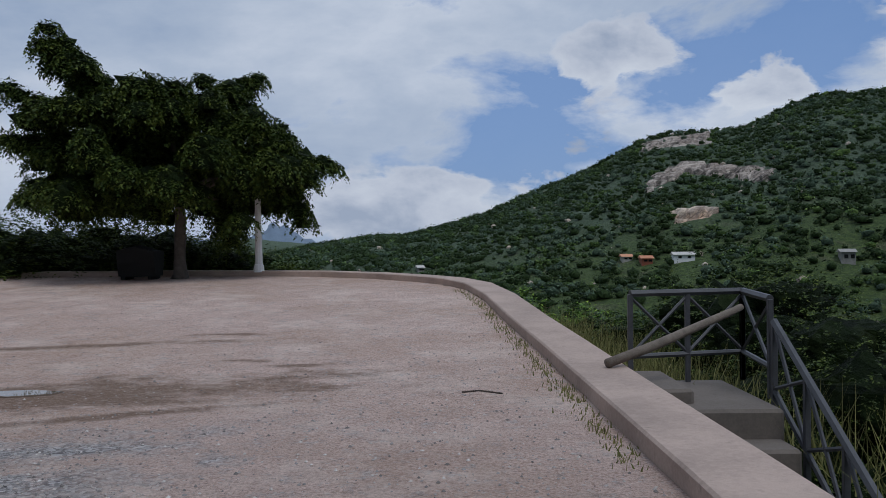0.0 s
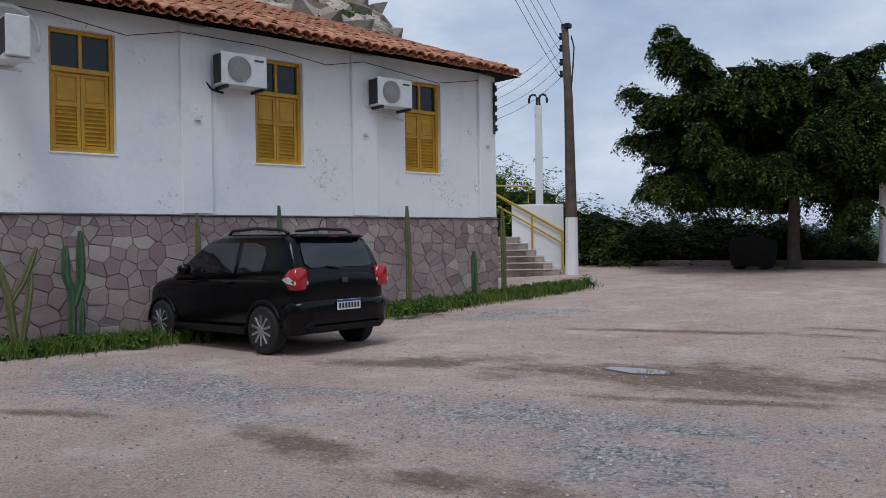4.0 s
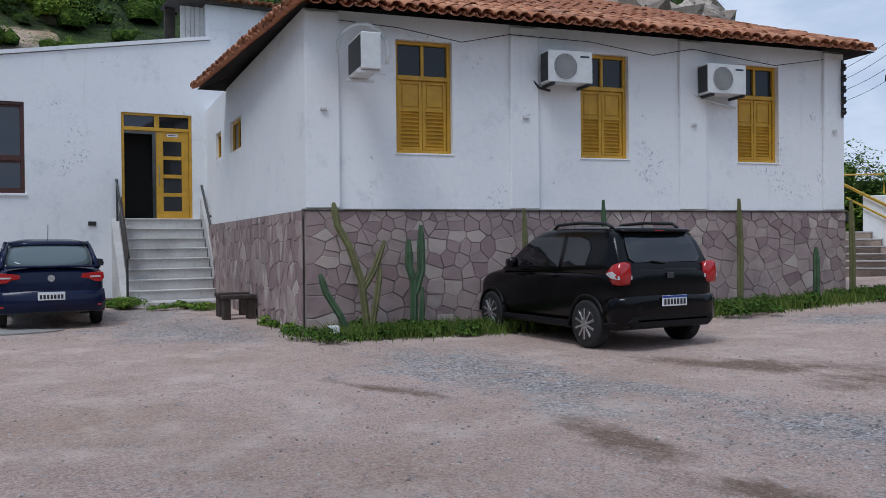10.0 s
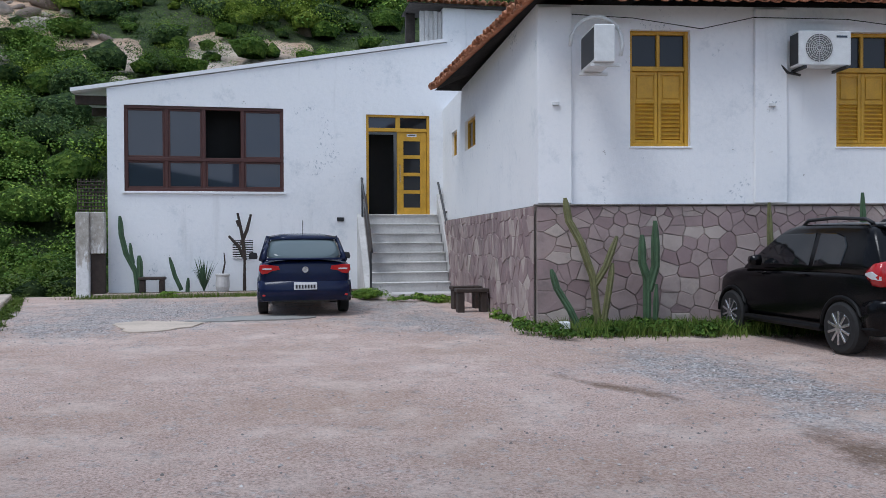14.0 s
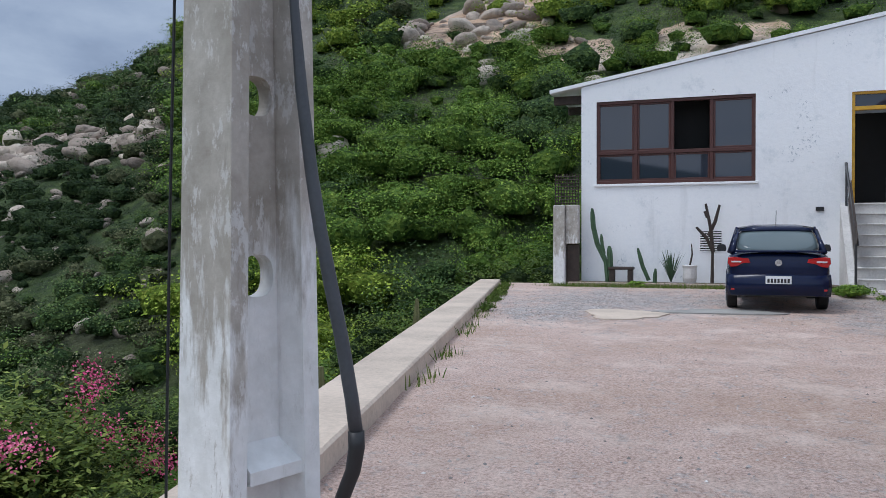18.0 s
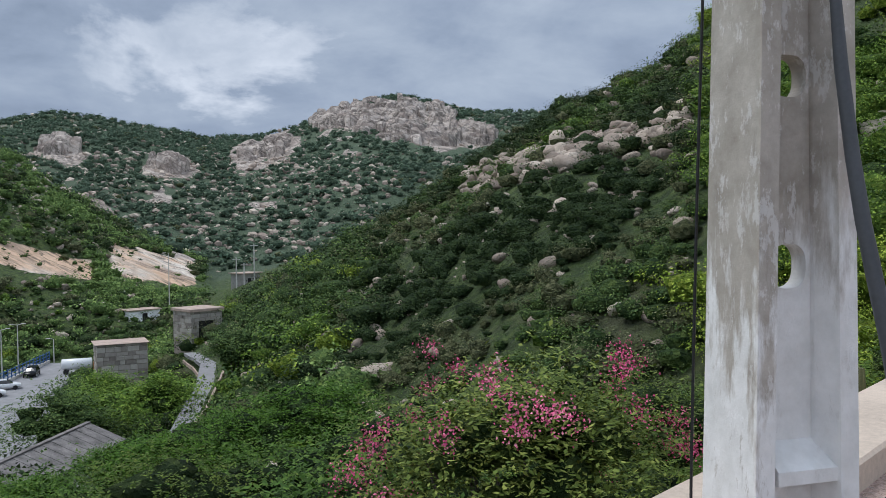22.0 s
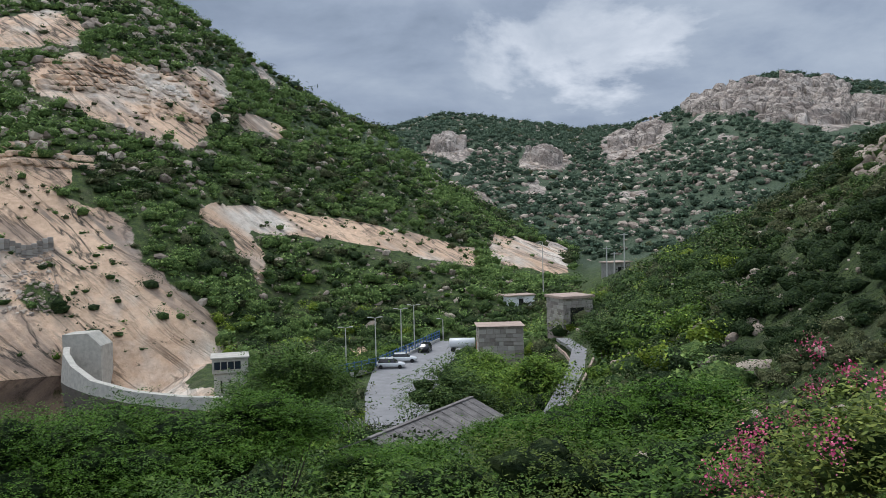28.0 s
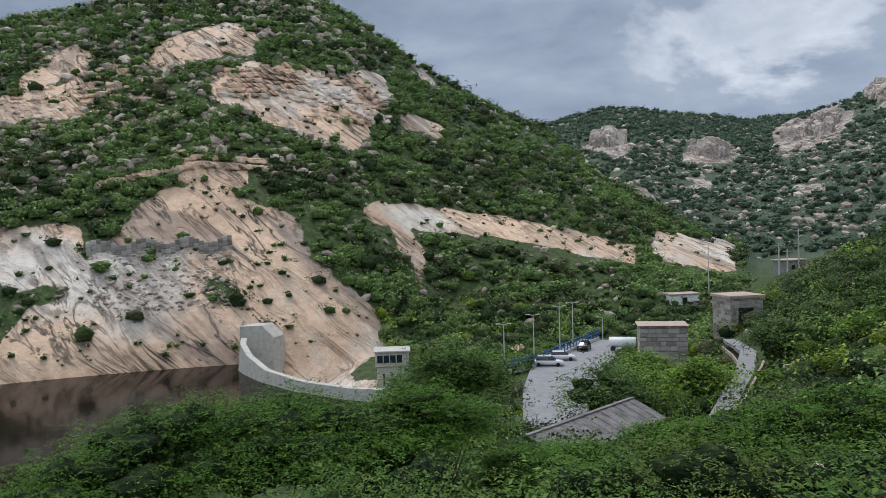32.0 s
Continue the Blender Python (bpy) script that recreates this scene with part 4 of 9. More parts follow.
def scrub(name, b0, b1, r0, r1, spacing, radius, count, leaf, mix, label, keep_rock=0.12, lift=0.35, level=1, full=0.0, far=False):
    """Shrubs over a stretch of slope; mix: shares of green, deep, yellow, olive and far crowns."""
    x, y, z = scatter(b0, b1, r0, r1, spacing, rng)
    bare = np.maximum(rockiness(x, y, z), rockiness(x, y, z + 0.9 * radius))
    keep = clear_of_site(x, y) & ((bare < 0.5) | (rng.random(len(x)) < keep_rock))
    keep &= fbm(x, y, 30, 3, 17) + rng.random(len(x)) * 0.5 + full > 0.42
    x, y, z = x[keep], y[keep], z[keep]
    n = len(x)
    R = radius * (0.5 + 0.95 * rng.random(n) ** 1.5)
    P = np.stack([x, y, z + R * lift], 1)
    share = np.cumsum(mix) / sum(mix)
    patch = 0.62 * np.clip((fbm(x, y, 14, 3, 23) - 0.3) / 0.4, 0, 0.999) + 0.38 * rng.random(n)
    kind = np.minimum(np.searchsorted(share, patch), len(mix) - 1)
    for i, (core, leaves) in enumerate(KINDS):
        of = kind == i
        if not of.any():
            continue
        # Cores take the darkened greens: shade within the crowns is coloured in.
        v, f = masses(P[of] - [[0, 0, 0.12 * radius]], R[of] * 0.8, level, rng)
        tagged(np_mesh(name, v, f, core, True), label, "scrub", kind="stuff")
        v, f = crowns(P[of], R[of] * 1.3, count, leaf * R[of] / radius, rng, far=far)
        tagged(np_mesh(name, v, f, leaves), label, "scrub", kind="stuff")


def boulder_field(name, b0, b1, r0, r1, count, size, label, seed, on=None, level=1):
    """Granite boulders, half sunk; on: keep those where on(x, y, z) is true."""
    r = np.random.default_rng(seed)
    base, tri = BALLS[level]
    b = np.radians(r.uniform(b0, b1, count))
    d = np.sqrt(r.uniform(r0 ** 2, r1 ** 2, count))
    x, y = -np.sin(b) * d, np.cos(b) * d
    z = land_z(x, y)
    ok = clear_of_site(x, y)
    if on is not None:
        ok &= on(x, y, z)
    x, y, z = x[ok], y[ok], z[ok]
    n = len(x)
    s = size * (0.35 + r.random(n) ** 3 * 1.9)
    # chipped, squarish blocks: cut each ball by a few planes
    V = np.repeat(base[None], n, 0)
    for _ in range(6):
        p = r.normal(size=(n, 1, 3))
        p /= np.linalg.norm(p, axis=2, keepdims=True)
        h = 0.55 + 0.3 * r.random((n, 1))
        dot = (V * p).sum(2)
        V = V - p * np.maximum(dot - h, 0)[:, :, None] * 0.92
    V = V * (np.array([1, 0.8, 0.6]) * (0.8 + 0.5 * r.random((n, 1, 3))))
    a = r.uniform(0, 6.28, n)
    ca, sa = np.cos(a)[:, None], np.sin(a)[:, None]
    V = np.stack([V[:, :, 0] * ca - V[:, :, 1] * sa, V[:, :, 0] * sa + V[:, :, 1] * ca, V[:, :, 2] + 0.25 * V[:, :, 0]], 2)
    V = V * s[:, None, None] + np.stack([x, y, z + 0.15 * s], 1)[:, None]
    F = (tri[None] + (np.arange(n) * len(base))[:, None, None]).reshape(-1, 3)
    return tagged(np_mesh(name, V.reshape(-1, 3), F, M_BOULDER, level > 1), label, "boulders", kind="stuff")


def in_band(b0, s0, b1, s1, w):
    """True along a line across the view, given as bearings and slopes."""
    def test(x, y, z):
        b, s = bearing_of(x, y), (z - EYE) / np.hypot(x, y)
        t = np.clip((b - b0) / (b1 - b0), 0, 1)
        return (np.abs(s - (s0 + t * (s1 - s0))) < w) & (b > min(b0, b1)) & (b < max(b0, b1))
    return test


scrub("hill_scrub", 86, 128, 24, 62, 1.5, 1.75, 640, 0.052, (4, 1.4, 4.2, 0.3, 0, 0.8), "dense yellow-green thorn scrub on the near hillside", 0.6, lift=0.5, full=0.5, far=True)
scrub("hill_scrub", 88, 128, 13, 30, 1.6, 1.35, 700, 0.038, (4, 3, 2.2, 0.3, 0, 0.8), "dense green scrub in the hollow below the terrace", 0.6, lift=0.5, full=0.5, far=True)
scrub("hill_scrub", 40, 88, 44, 125, 2.7, 2.1, 130, 0.12, (3, 2.5, 1.5, 1, 0, 1), "green thorn scrub behind the buildings", 0.25, full=0.1, far=True)
scrub("hill_scrub", 86, 128, 62, 130, 2.1, 2.1, 230, 0.095, (3, 2.5, 2.2, 0.8, 0, 1), "dense green thorn scrub on the upper hillside", 0.12, full=0.15, far=True)
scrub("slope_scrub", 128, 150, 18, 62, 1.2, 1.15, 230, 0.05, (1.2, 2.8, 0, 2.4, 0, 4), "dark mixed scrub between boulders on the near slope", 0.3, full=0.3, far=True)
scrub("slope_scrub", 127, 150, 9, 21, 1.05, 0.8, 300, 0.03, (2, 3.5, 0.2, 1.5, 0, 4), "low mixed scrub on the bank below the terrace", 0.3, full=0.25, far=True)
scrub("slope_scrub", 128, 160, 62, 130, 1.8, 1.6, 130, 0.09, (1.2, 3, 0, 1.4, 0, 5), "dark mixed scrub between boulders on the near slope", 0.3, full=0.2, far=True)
scrub("dam_scrub", 161, 212, 150, 345, 2.4, 2.5, 50, 0.24, (0.5, 1.5, 0, 0.7, 0, 1.2, 5), "dark green scrub on the rocky hill above the dam", 0.04, full=0.22, far=True)
scrub("valley_scrub", 150, 190, 45, 175, 2.7, 2.5, 170, 0.14, (2, 4, 0.4, 0.4, 0, 2, 2), "dark green trees on the valley floor", full=0.1, far=True)
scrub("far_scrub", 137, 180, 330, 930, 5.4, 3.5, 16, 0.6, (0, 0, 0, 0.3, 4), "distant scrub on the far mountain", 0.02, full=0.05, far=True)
# Mostly the darkened greens: cloud shade over this hill is in the colour.
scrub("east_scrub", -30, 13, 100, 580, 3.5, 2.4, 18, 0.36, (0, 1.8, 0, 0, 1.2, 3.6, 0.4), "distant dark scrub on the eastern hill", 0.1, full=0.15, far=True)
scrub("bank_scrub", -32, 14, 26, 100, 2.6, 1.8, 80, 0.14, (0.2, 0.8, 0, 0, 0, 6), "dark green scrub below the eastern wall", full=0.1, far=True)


def off_slabs(x, y, z):
    return rockiness(x, y, z) < 0.5


boulder_field("boulders", 86, 128, 40, 125, 130, 0.7, "pale granite boulders among the hillside scrub", 11, level=2)
boulder_field("outcrop", 86, 114, 60, 122, 900, 1.0, "pale granite outcrop near the hilltop", 18, lambda x, y, z: rockiness(x, y, z) > 0.5, 2)
boulder_field("outcrop", 44, 54, 80, 122, 300, 2.2, "pale granite boulders on the hilltop behind the house", 19)
boulder_field("boulders", 128, 160, 34, 125, 900, 0.42, "pale granite boulders strewn over the slope", 12, level=2)
boulder_field("boulder_ridge", 128, 144, 40, 118, 5200, 0.66, "ridge of broken granite boulders", 13, in_band(143.4, 0.046, 128.3, 0.116, 0.014), 2)
boulder_field("boulders", 129, 152, 48, 110, 22, 0.9, "large pale granite boulders on the near slope", 26, level=2)
boulder_field("boulders", 165, 212, 152, 330, 3600, 0.72, "pale granite boulders on the dam hill", 14, off_slabs)
boulder_field("far_boulders", 135, 180, 330, 900, 2200, 1.5, "distant pale boulders on the mountain", 15)
boulder_field("far_boulders", 148, 178, 330, 700, 3600, 1.5, "distant pale boulder slope", 16, in_band(148, 0.03, 172, 0.03, 0.055))
boulder_field("boulders", 186, 211, 200, 330, 2200, 1.15, "grey granite ledges high on the dam hill", 24, off_slabs)
scrub("slab_plants", 165, 212, 150, 300, 4.2, 0.9, 16, 0.2, (1, 3, 0, 3, 0), "low dark plants in the cracks of the bare slabs", 1.0)
boulder_field("rubble_patch", 195, 204, 150, 240, 9000, 0.34, "grey stone rubble below the terrace wall on the slab", 25, in_band(204, -0.055, 195, -0.06, 0.035))
boulder_field("east_boulders", -34, 12, 150, 560, 260, 0.9, "distant pale boulders on the eastern hill", 17)


def cliff(name, bands, w, h, label, seed):
    """A broken rock face: upright jointed blocks on a hillside; bands: bearing, low and high slope at both ends, and the number of blocks."""
    r = np.random.default_rng(seed)
    base, tri = BALLS[2]
    B, S = [], []
    for b0, lo0, hi0, b1, lo1, hi1, n in bands:
        t, u = r.random(n), r.random(n)
        B.append(b0 + t * (b1 - b0)), S.append((lo0 + t * (lo1 - lo0)) * (1 - u) + (hi0 + t * (hi1 - hi0)) * u)
    B, S = np.radians(np.concatenate(B)), np.concatenate(S)
    n = len(B)
    rs = np.arange(200, 960, 3.0)[None]
    X, Y = -np.sin(B)[:, None] * rs, np.cos(B)[:, None] * rs
    seen = (land_z(X, Y) - EYE) / rs >= S[:, None]
    d = np.where(seen.any(1), rs[0][seen.argmax(1)], 900.0)
    x, y = -np.sin(B) * d, np.cos(B) * d
    V = np.repeat(base[None], n, 0) * 1.25
    V = np.clip(V, -0.8, 0.8)
    for _ in range(4):
        p = r.normal(size=(n, 1, 3))
        p /= np.linalg.norm(p, axis=2, keepdims=True)
        V = V - p * np.maximum((V * p).sum(2) - 0.75, 0)[:, :, None]
    V = V * np.stack([w * (0.5 + 0.8 * r.random(n)), w * (0.6 + 0.5 * r.random(n)), h * (0.45 + 0.75 * r.random(n))], 1)[:, None]
    V[:, :, 1] += V[:, :, 2] * 0.35
    a = B + r.uniform(-0.5, 0.5, n)
    ca, sa = np.cos(a)[:, None], np.sin(a)[:, None]
    V = np.stack([V[:, :, 0] * ca - V[:, :, 1] * sa, V[:, :, 0] * sa + V[:, :, 1] * ca, V[:, :, 2]], 2)
    V += np.stack([x, y, land_z(x, y) - 0.1 * h], 1)[:, None]
    F = (tri[None] + (np.arange(n) * len(base))[:, None, None]).reshape(-1, 3)
    return tagged(np_mesh(name, V.reshape(-1, 3), F, M_ROCK), label, "cliff", kind="stuff")


cliff("far_cliff", [(153.6, 0.118, 0.124, 151.5, 0.118, 0.139, 50), (151.5, 0.116, 0.139, 147.6, 0.1, 0.149, 170), (147.6, 0.1, 0.149, 144.2, 0.092, 0.136, 150), (145, 0.093, 0.112, 141.6, 0.098, 0.113, 60), (158.3, 0.076, 0.086, 155.5, 0.084, 0.103, 60), (170.3, 0.08, 0.09, 168.8, 0.083, 0.09, 22), (164.2, 0.066, 0.074, 162, 0.062, 0.07, 20)], 6.5, 13.0, "jointed pinkish granite cliff on the far mountain", 71)
cliff("slab_ledges", [(195.5, 0.15, 0.18, 190, 0.14, 0.185, 130), (190, 0.12, 0.185, 184.2, 0.115, 0.15, 150), (203, 0.03, 0.05, 196, 0.02, 0.045, 60), (198, 0.05, 0.09, 193, 0.03, 0.075, 60), (208, 0.1, 0.16, 199, 0.12, 0.2, 110)], 1.9, 1.0, "broken granite ledges on the dam hill", 73)
cliff("east_cliff", [(-13.8, 0.107, 0.118, -17.8, 0.118, 0.127, 60), (-14, 0.062, 0.07, -16.3, 0.082, 0.092, 50), (-16.3, 0.082, 0.092, -21.4, 0.068, 0.078, 80), (-15.8, 0.029, 0.032, -17.9, 0.033, 0.037, 14)], 3.2, 3.2, "broken granite ledges on the eastern hill", 72)


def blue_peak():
    """The far mountain past the yard's north edge, haze put into its blue colour."""
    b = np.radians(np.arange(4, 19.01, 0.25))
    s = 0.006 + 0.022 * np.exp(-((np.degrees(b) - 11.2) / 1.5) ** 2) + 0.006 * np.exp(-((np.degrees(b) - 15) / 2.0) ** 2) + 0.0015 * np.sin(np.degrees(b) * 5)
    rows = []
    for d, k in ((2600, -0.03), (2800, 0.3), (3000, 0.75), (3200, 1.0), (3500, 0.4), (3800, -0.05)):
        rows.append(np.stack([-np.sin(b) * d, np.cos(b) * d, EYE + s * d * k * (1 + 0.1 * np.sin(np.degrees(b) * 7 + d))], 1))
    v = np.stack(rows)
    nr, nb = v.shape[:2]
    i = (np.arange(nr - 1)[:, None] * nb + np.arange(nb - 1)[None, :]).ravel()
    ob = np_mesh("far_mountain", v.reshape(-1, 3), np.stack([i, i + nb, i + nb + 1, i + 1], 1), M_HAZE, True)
    tagged(ob, "small mountain far beyond the valley, coloured haze blue", "mountain", kind="structure")


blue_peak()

# ---- terrace yard ----
def yard():
    xs, ys = np.arange(-27, 1.9, 0.3), np.arange(-7.2, 22.0, 0.3)
    X, Y = np.meshgrid(xs, ys, indexing="ij")
    Z = yard_z(X, Y) + 0.012 * wave(X, Y, 2.0, 2.0)
    n, m = X.shape
    v = np.stack([X, Y, Z], -1).reshape(-1, 3)
    i = (np.arange(n - 1)[:, None] * m + np.arange(m - 1)[None, :]).ravel()
    f = np.stack([i, i + m, i + m + 1, i + 1], 1)
    c = v[f].mean(1)
    ok = inside_site(c[:, 0], c[:, 1]) > -0.25
    ob = np_mesh("yard_floor", v, f[ok], M_YARD, True)
    tagged(ob, "pinkish packed sand and gravel yard with muddy tracks", "ground", kind="structure")


yard()


def wall_strip(name, line, width, height, label, mat, base=-1.2):
    """A low wall whose inner face runs along line; it stands to the right of the line's direction."""
    bm = bmesh.new()
    line = [Vector(p) for p in line]
    rings = []
    for i, p in enumerate(line):
        d = (line[min(i + 1, len(line) - 1)] - line[max(i - 1, 0)]).normalized()
        q = Vector((d.y, -d.x)) * width
        z = float(yard_z(p.x, p.y)) + height
        b = 0.018
        u = q.normalized() * b
        rings.append([bm.verts.new(c) for c in ((p.x, p.y, base), (p.x, p.y, z - b), (p.x + u.x, p.y + u.y, z), (p.x + q.x - u.x, p.y + q.y - u.y, z), (p.x + q.x, p.y + q.y, z - b), (p.x + q.x, p.y + q.y, base))])
    for r, s in zip(rings, rings[1:]):
        for k in range(5):
            bm.faces.new((r[k], r[k + 1], s[k + 1], s[k]))
    bm.faces.new(rings[0][::-1]), bm.faces.new(rings[-1])
    return tagged(part(name, bm, mat), label, "low wall", kind="structure")


wall_strip("parapet_east", EAST + NORTH_ARC[1:-1], 0.57, 0.14, "low broad weathered concrete wall edging the yard", M_KERB)
wall_strip("parapet_south", [SOUTH_B.lerp(SOUTH_A, k / 20) for k in range(21)], 0.53, 0.16, "low broad pinkish concrete wall edging the yard", M_PALEKERB)

# ---- main building: white walls over a rubble base, clay tile hip roof ----
FSE, FNE = Vector((-11.6, 3.8)), Vector((-10.2, 13.6))
FACADE = pose(-11.6, 3.8, 0, 0, 0, 81.87)      # x along the street front, y into the house
FLEN, STONE_TOP, EAVE = 9.9, 1.84, 4.66
SOUTHWALL = pose(-11.6, 3.8, 0, 0, 0, 176.2)  # x along the side towards the porch, y into the house is negative
SLEN = 10.0


def holed_wall(xs0, xs1, z0, z1, thick, holes, into=1):
    """An upright wall plate on the x axis from y=0 to thick, with rectangular openings (x0, z0, x1, z1) through it."""
    bm = bmesh.new()
    xs = sorted({xs0, xs1, *(v for h in holes for v in (h[0], h[2]))})
    zs = sorted({z0, z1, *(v for h in holes for v in (h[1], h[3]))})
    solid = {}
    for i in range(len(xs) - 1):
        for j in range(len(zs) - 1):
            cx, cz = (xs[i] + xs[i + 1]) / 2, (zs[j] + zs[j + 1]) / 2
            solid[i, j] = not any(h[0] < cx < h[2] and h[1] < cz < h[3] for h in holes)
    y0, y1 = 0.0, thick * into
    cache = {}

    def v(i, j, k):
        if (i, j, k) not in cache:
            cache[i, j, k] = bm.verts.new((xs[i], (y0, y1)[k], zs[j]))
        return cache[i, j, k]

    for (i, j), s in solid.items():
        if not s:
            continue
        bm.faces.new((v(i, j, 0), v(i + 1, j, 0), v(i + 1, j + 1, 0), v(i, j + 1, 0)))
        bm.faces.new((v(i, j, 1), v(i, j + 1, 1), v(i + 1, j + 1, 1), v(i + 1, j, 1)))
        for di, dj, a, b in ((-1, 0, (i, j), (i, j + 1)), (1, 0, (i + 1, j + 1), (i + 1, j)), (0, -1, (i + 1, j), (i, j)), (0, 1, (i, j + 1), (i + 1, j + 1))):
            if not solid.get((i + di, j + dj), False):
                bm.faces.new((v(*a, 0), v(*b, 0), v(*b, 1), v(*a, 1)))
    bmesh.ops.recalc_face_normals(bm, faces=bm.faces[:])
    return bm


WINDOWS = [(1.38, 2.7, 2.28, 4.41), (4.5, 2.7, 5.4, 4.41), (7.59, 2.7, 8.48, 4.41)]
house = empty("main_building", Matrix(), label="white limewashed building with rubble stone base and clay tile roof", category="building")


def house_part(name, bm, mat, m, label=""):
    ob = part(name, bm, mat, house, label)
    ob.matrix_basis = m
    return ob


house_part("front_wall", holed_wall(0, FLEN, STONE_TOP, EAVE + 0.1, 0.35, WINDOWS), M_WHITE, FACADE)
SIDE_WINDOWS = [(5.1, 3.3, 6.4, 3.95), (7.6, 3.35, 8.4, 3.95)]
house_part("side_wall", holed_wall(0.0, SLEN + 0.2, STONE_TOP, EAVE + 0.1, 0.35, SIDE_WINDOWS, -1), M_WHITE, SOUTHWALL @ pose(0, -0.0, 0))
house_part("north_wall", box((FLEN - 0.35, 0.36, -0.2), (FLEN, 9.5, EAVE + 0.1)), M_WHITE, FACADE)
for x0, x1 in ((0.0, 0.5), (3.23, 3.72), (6.37, 6.9), (9.45, FLEN)):
    house_part("pilaster", box((x0, -0.07, STONE_TOP + 0.02), (x1, -0.002, EAVE + 0.06), 0.012), M_WHITE, FACADE)
house_part("base_wall", box((-0.02, -0.05, -0.6), (FLEN + 0.02, 0.34, STONE_TOP - 0.012)), M_MORTAR, FACADE, "pale mortar behind the rubble facing")
house_part("base_wall", box((0.06, -0.34, -0.6), (SLEN, 0.05, STONE_TOP - 0.012)), M_MORTAR, SOUTHWALL)
house_part("drip_ledge", box((-0.06, -0.1, STONE_TOP - 0.01), (FLEN + 0.04, 0.0, STONE_TOP + 0.012), 0.006), M_LEDGE, FACADE, "thin stained ledge over the stone")
house_part("ceiling_slab", box((0.36, 0.36, EAVE - 0.3), (FLEN - 0.36, 9.4, EAVE - 0.1)), M_WHITE, FACADE)


def shutter_window(x0, z0, x1, z1, y=0.14):
    w = empty("window", FACADE @ pose(x0, y, z0))
    w.parent = house
    W, H = x1 - x0, z1 - z0
    fr = 0.055
    bm = bmesh.new()
    for a, b in (((0, -0.05, 0), (fr, 0.05, H)), ((W - fr, -0.05, 0), (W, 0.05, H)), ((fr, -0.05, 0), (W - fr, 0.05, fr)), ((fr, -0.05, H - fr), (W - fr, 0.05, H)), ((fr, -0.055, H * 0.655), (W - fr, 0.045, H * 0.655 + 0.07)), ((W / 2 - 0.025, -0.045, H * 0.655 + 0.07), (W / 2 + 0.025, 0.045, H - fr))):
        add_box(bm, a, b, 0.006)
    part("window_frame", bm, M_OCHRE, w)
    for k in (0, 1):
        a = fr if k == 0 else W / 2 + 0.025
        b = W / 2 - 0.025 if k == 0 else W - fr
        part("pane", box((a, 0.0, H * 0.655 + 0.07), (b, 0.008, H - fr)), M_DARKGLASS, w, "dark glass pane")
    for k in (0, 1):
        a = fr + 0.004 if k == 0 else W / 2 + 0.003
        b = W / 2 - 0.003 if k == 0 else W - fr - 0.004
        lo, hi = fr + 0.004, H * 0.655 - 0.004
        mid = lo + (hi - lo) * 0.58
        bm = bmesh.new()
        st = 0.05
        for c, d in (((a, -0.02, lo), (a + st, 0.02, hi)), ((b - st, -0.02, lo), (b, 0.02, hi)), ((a + st, -0.02, lo), (b - st, 0.02, lo + st)), ((a + st, -0.02, hi - st), (b - st, 0.02, hi)), ((a + st, -0.02, mid - st / 2), (b - st, 0.02, mid + st / 2))):
            add_box(bm, c, d, 0.004)
        add_box(bm, (a + st, 0.0, mid + st / 2), (b - st, 0.012, hi - st))
        add_box(bm, (a + st, 0.012, lo + st), (b - st, 0.018, mid - st / 2))
        sh = part("shutter", bm, M_OCHRE, w, "ochre louvred shutter leaf")
        part("raised_panel", box((a + st + 0.025, -0.012, mid + st / 2 + 0.03), (b - st - 0.025, -0.001, hi - st - 0.03), 0.006), M_OCHRE, sh)
        n = 9
        for i in range(n):
            zc = lo + st + (mid - st / 2 - lo - st) * (i + 0.5) / n
            part("slat", box((a + st, -0.022, -0.004), (b - st, 0.022, 0.004)), M_OCHRE, sh, m=pose(0, 0, zc, 38, 0, 0))
    part("window_sill", box((-0.02, -0.155, -0.03), (W + 0.02, -0.05, -0.002), 0.006), M_WHITE, w, "white plaster sill")
    # Added black sheet in place of the unlit room.
    part("backing", box((fr, 0.06, 0), (W - fr, 0.07, H)), M_DARK, w, "black sheet for the unlit room behind")


for q in WINDOWS:
    shutter_window(*q)
for x0, z0, x1, z1 in SIDE_WINDOWS:
    w = empty("window", SOUTHWALL @ pose(x0, -0.09, z0))
    w.parent = house
    W, H = x1 - x0, z1 - z0
    bm = bmesh.new()
    for a, b in (((0, -0.03, 0), (0.06, 0.03, H)), ((W - 0.06, -0.03, 0), (W, 0.03, H)), ((0.06, -0.03, 0), (W - 0.06, 0.03, 0.06)), ((0.06, -0.03, H - 0.06), (W - 0.06, 0.03, H)), ((W / 2 - 0.03, -0.03, 0.06), (W / 2 + 0.03, 0.03, H - 0.06))):
        add_box(bm, a, b, 0.005)
    part("window_frame", bm, M_OCHRE, w)
    part("pane", box((0.06, -0.006, 0.06), (W / 2 - 0.03, 0.0, H - 0.06)), M_DARKGLASS, w)
    part("pane", box((W / 2 + 0.03, -0.006, 0.06), (W - 0.06, 0.0, H - 0.06)), M_DARKGLASS, w)
    # Another black sheet, standing for darkness behind the side window.
    part("backing", box((0, -0.1, 0), (W, -0.09, H)), M_DARK, w)

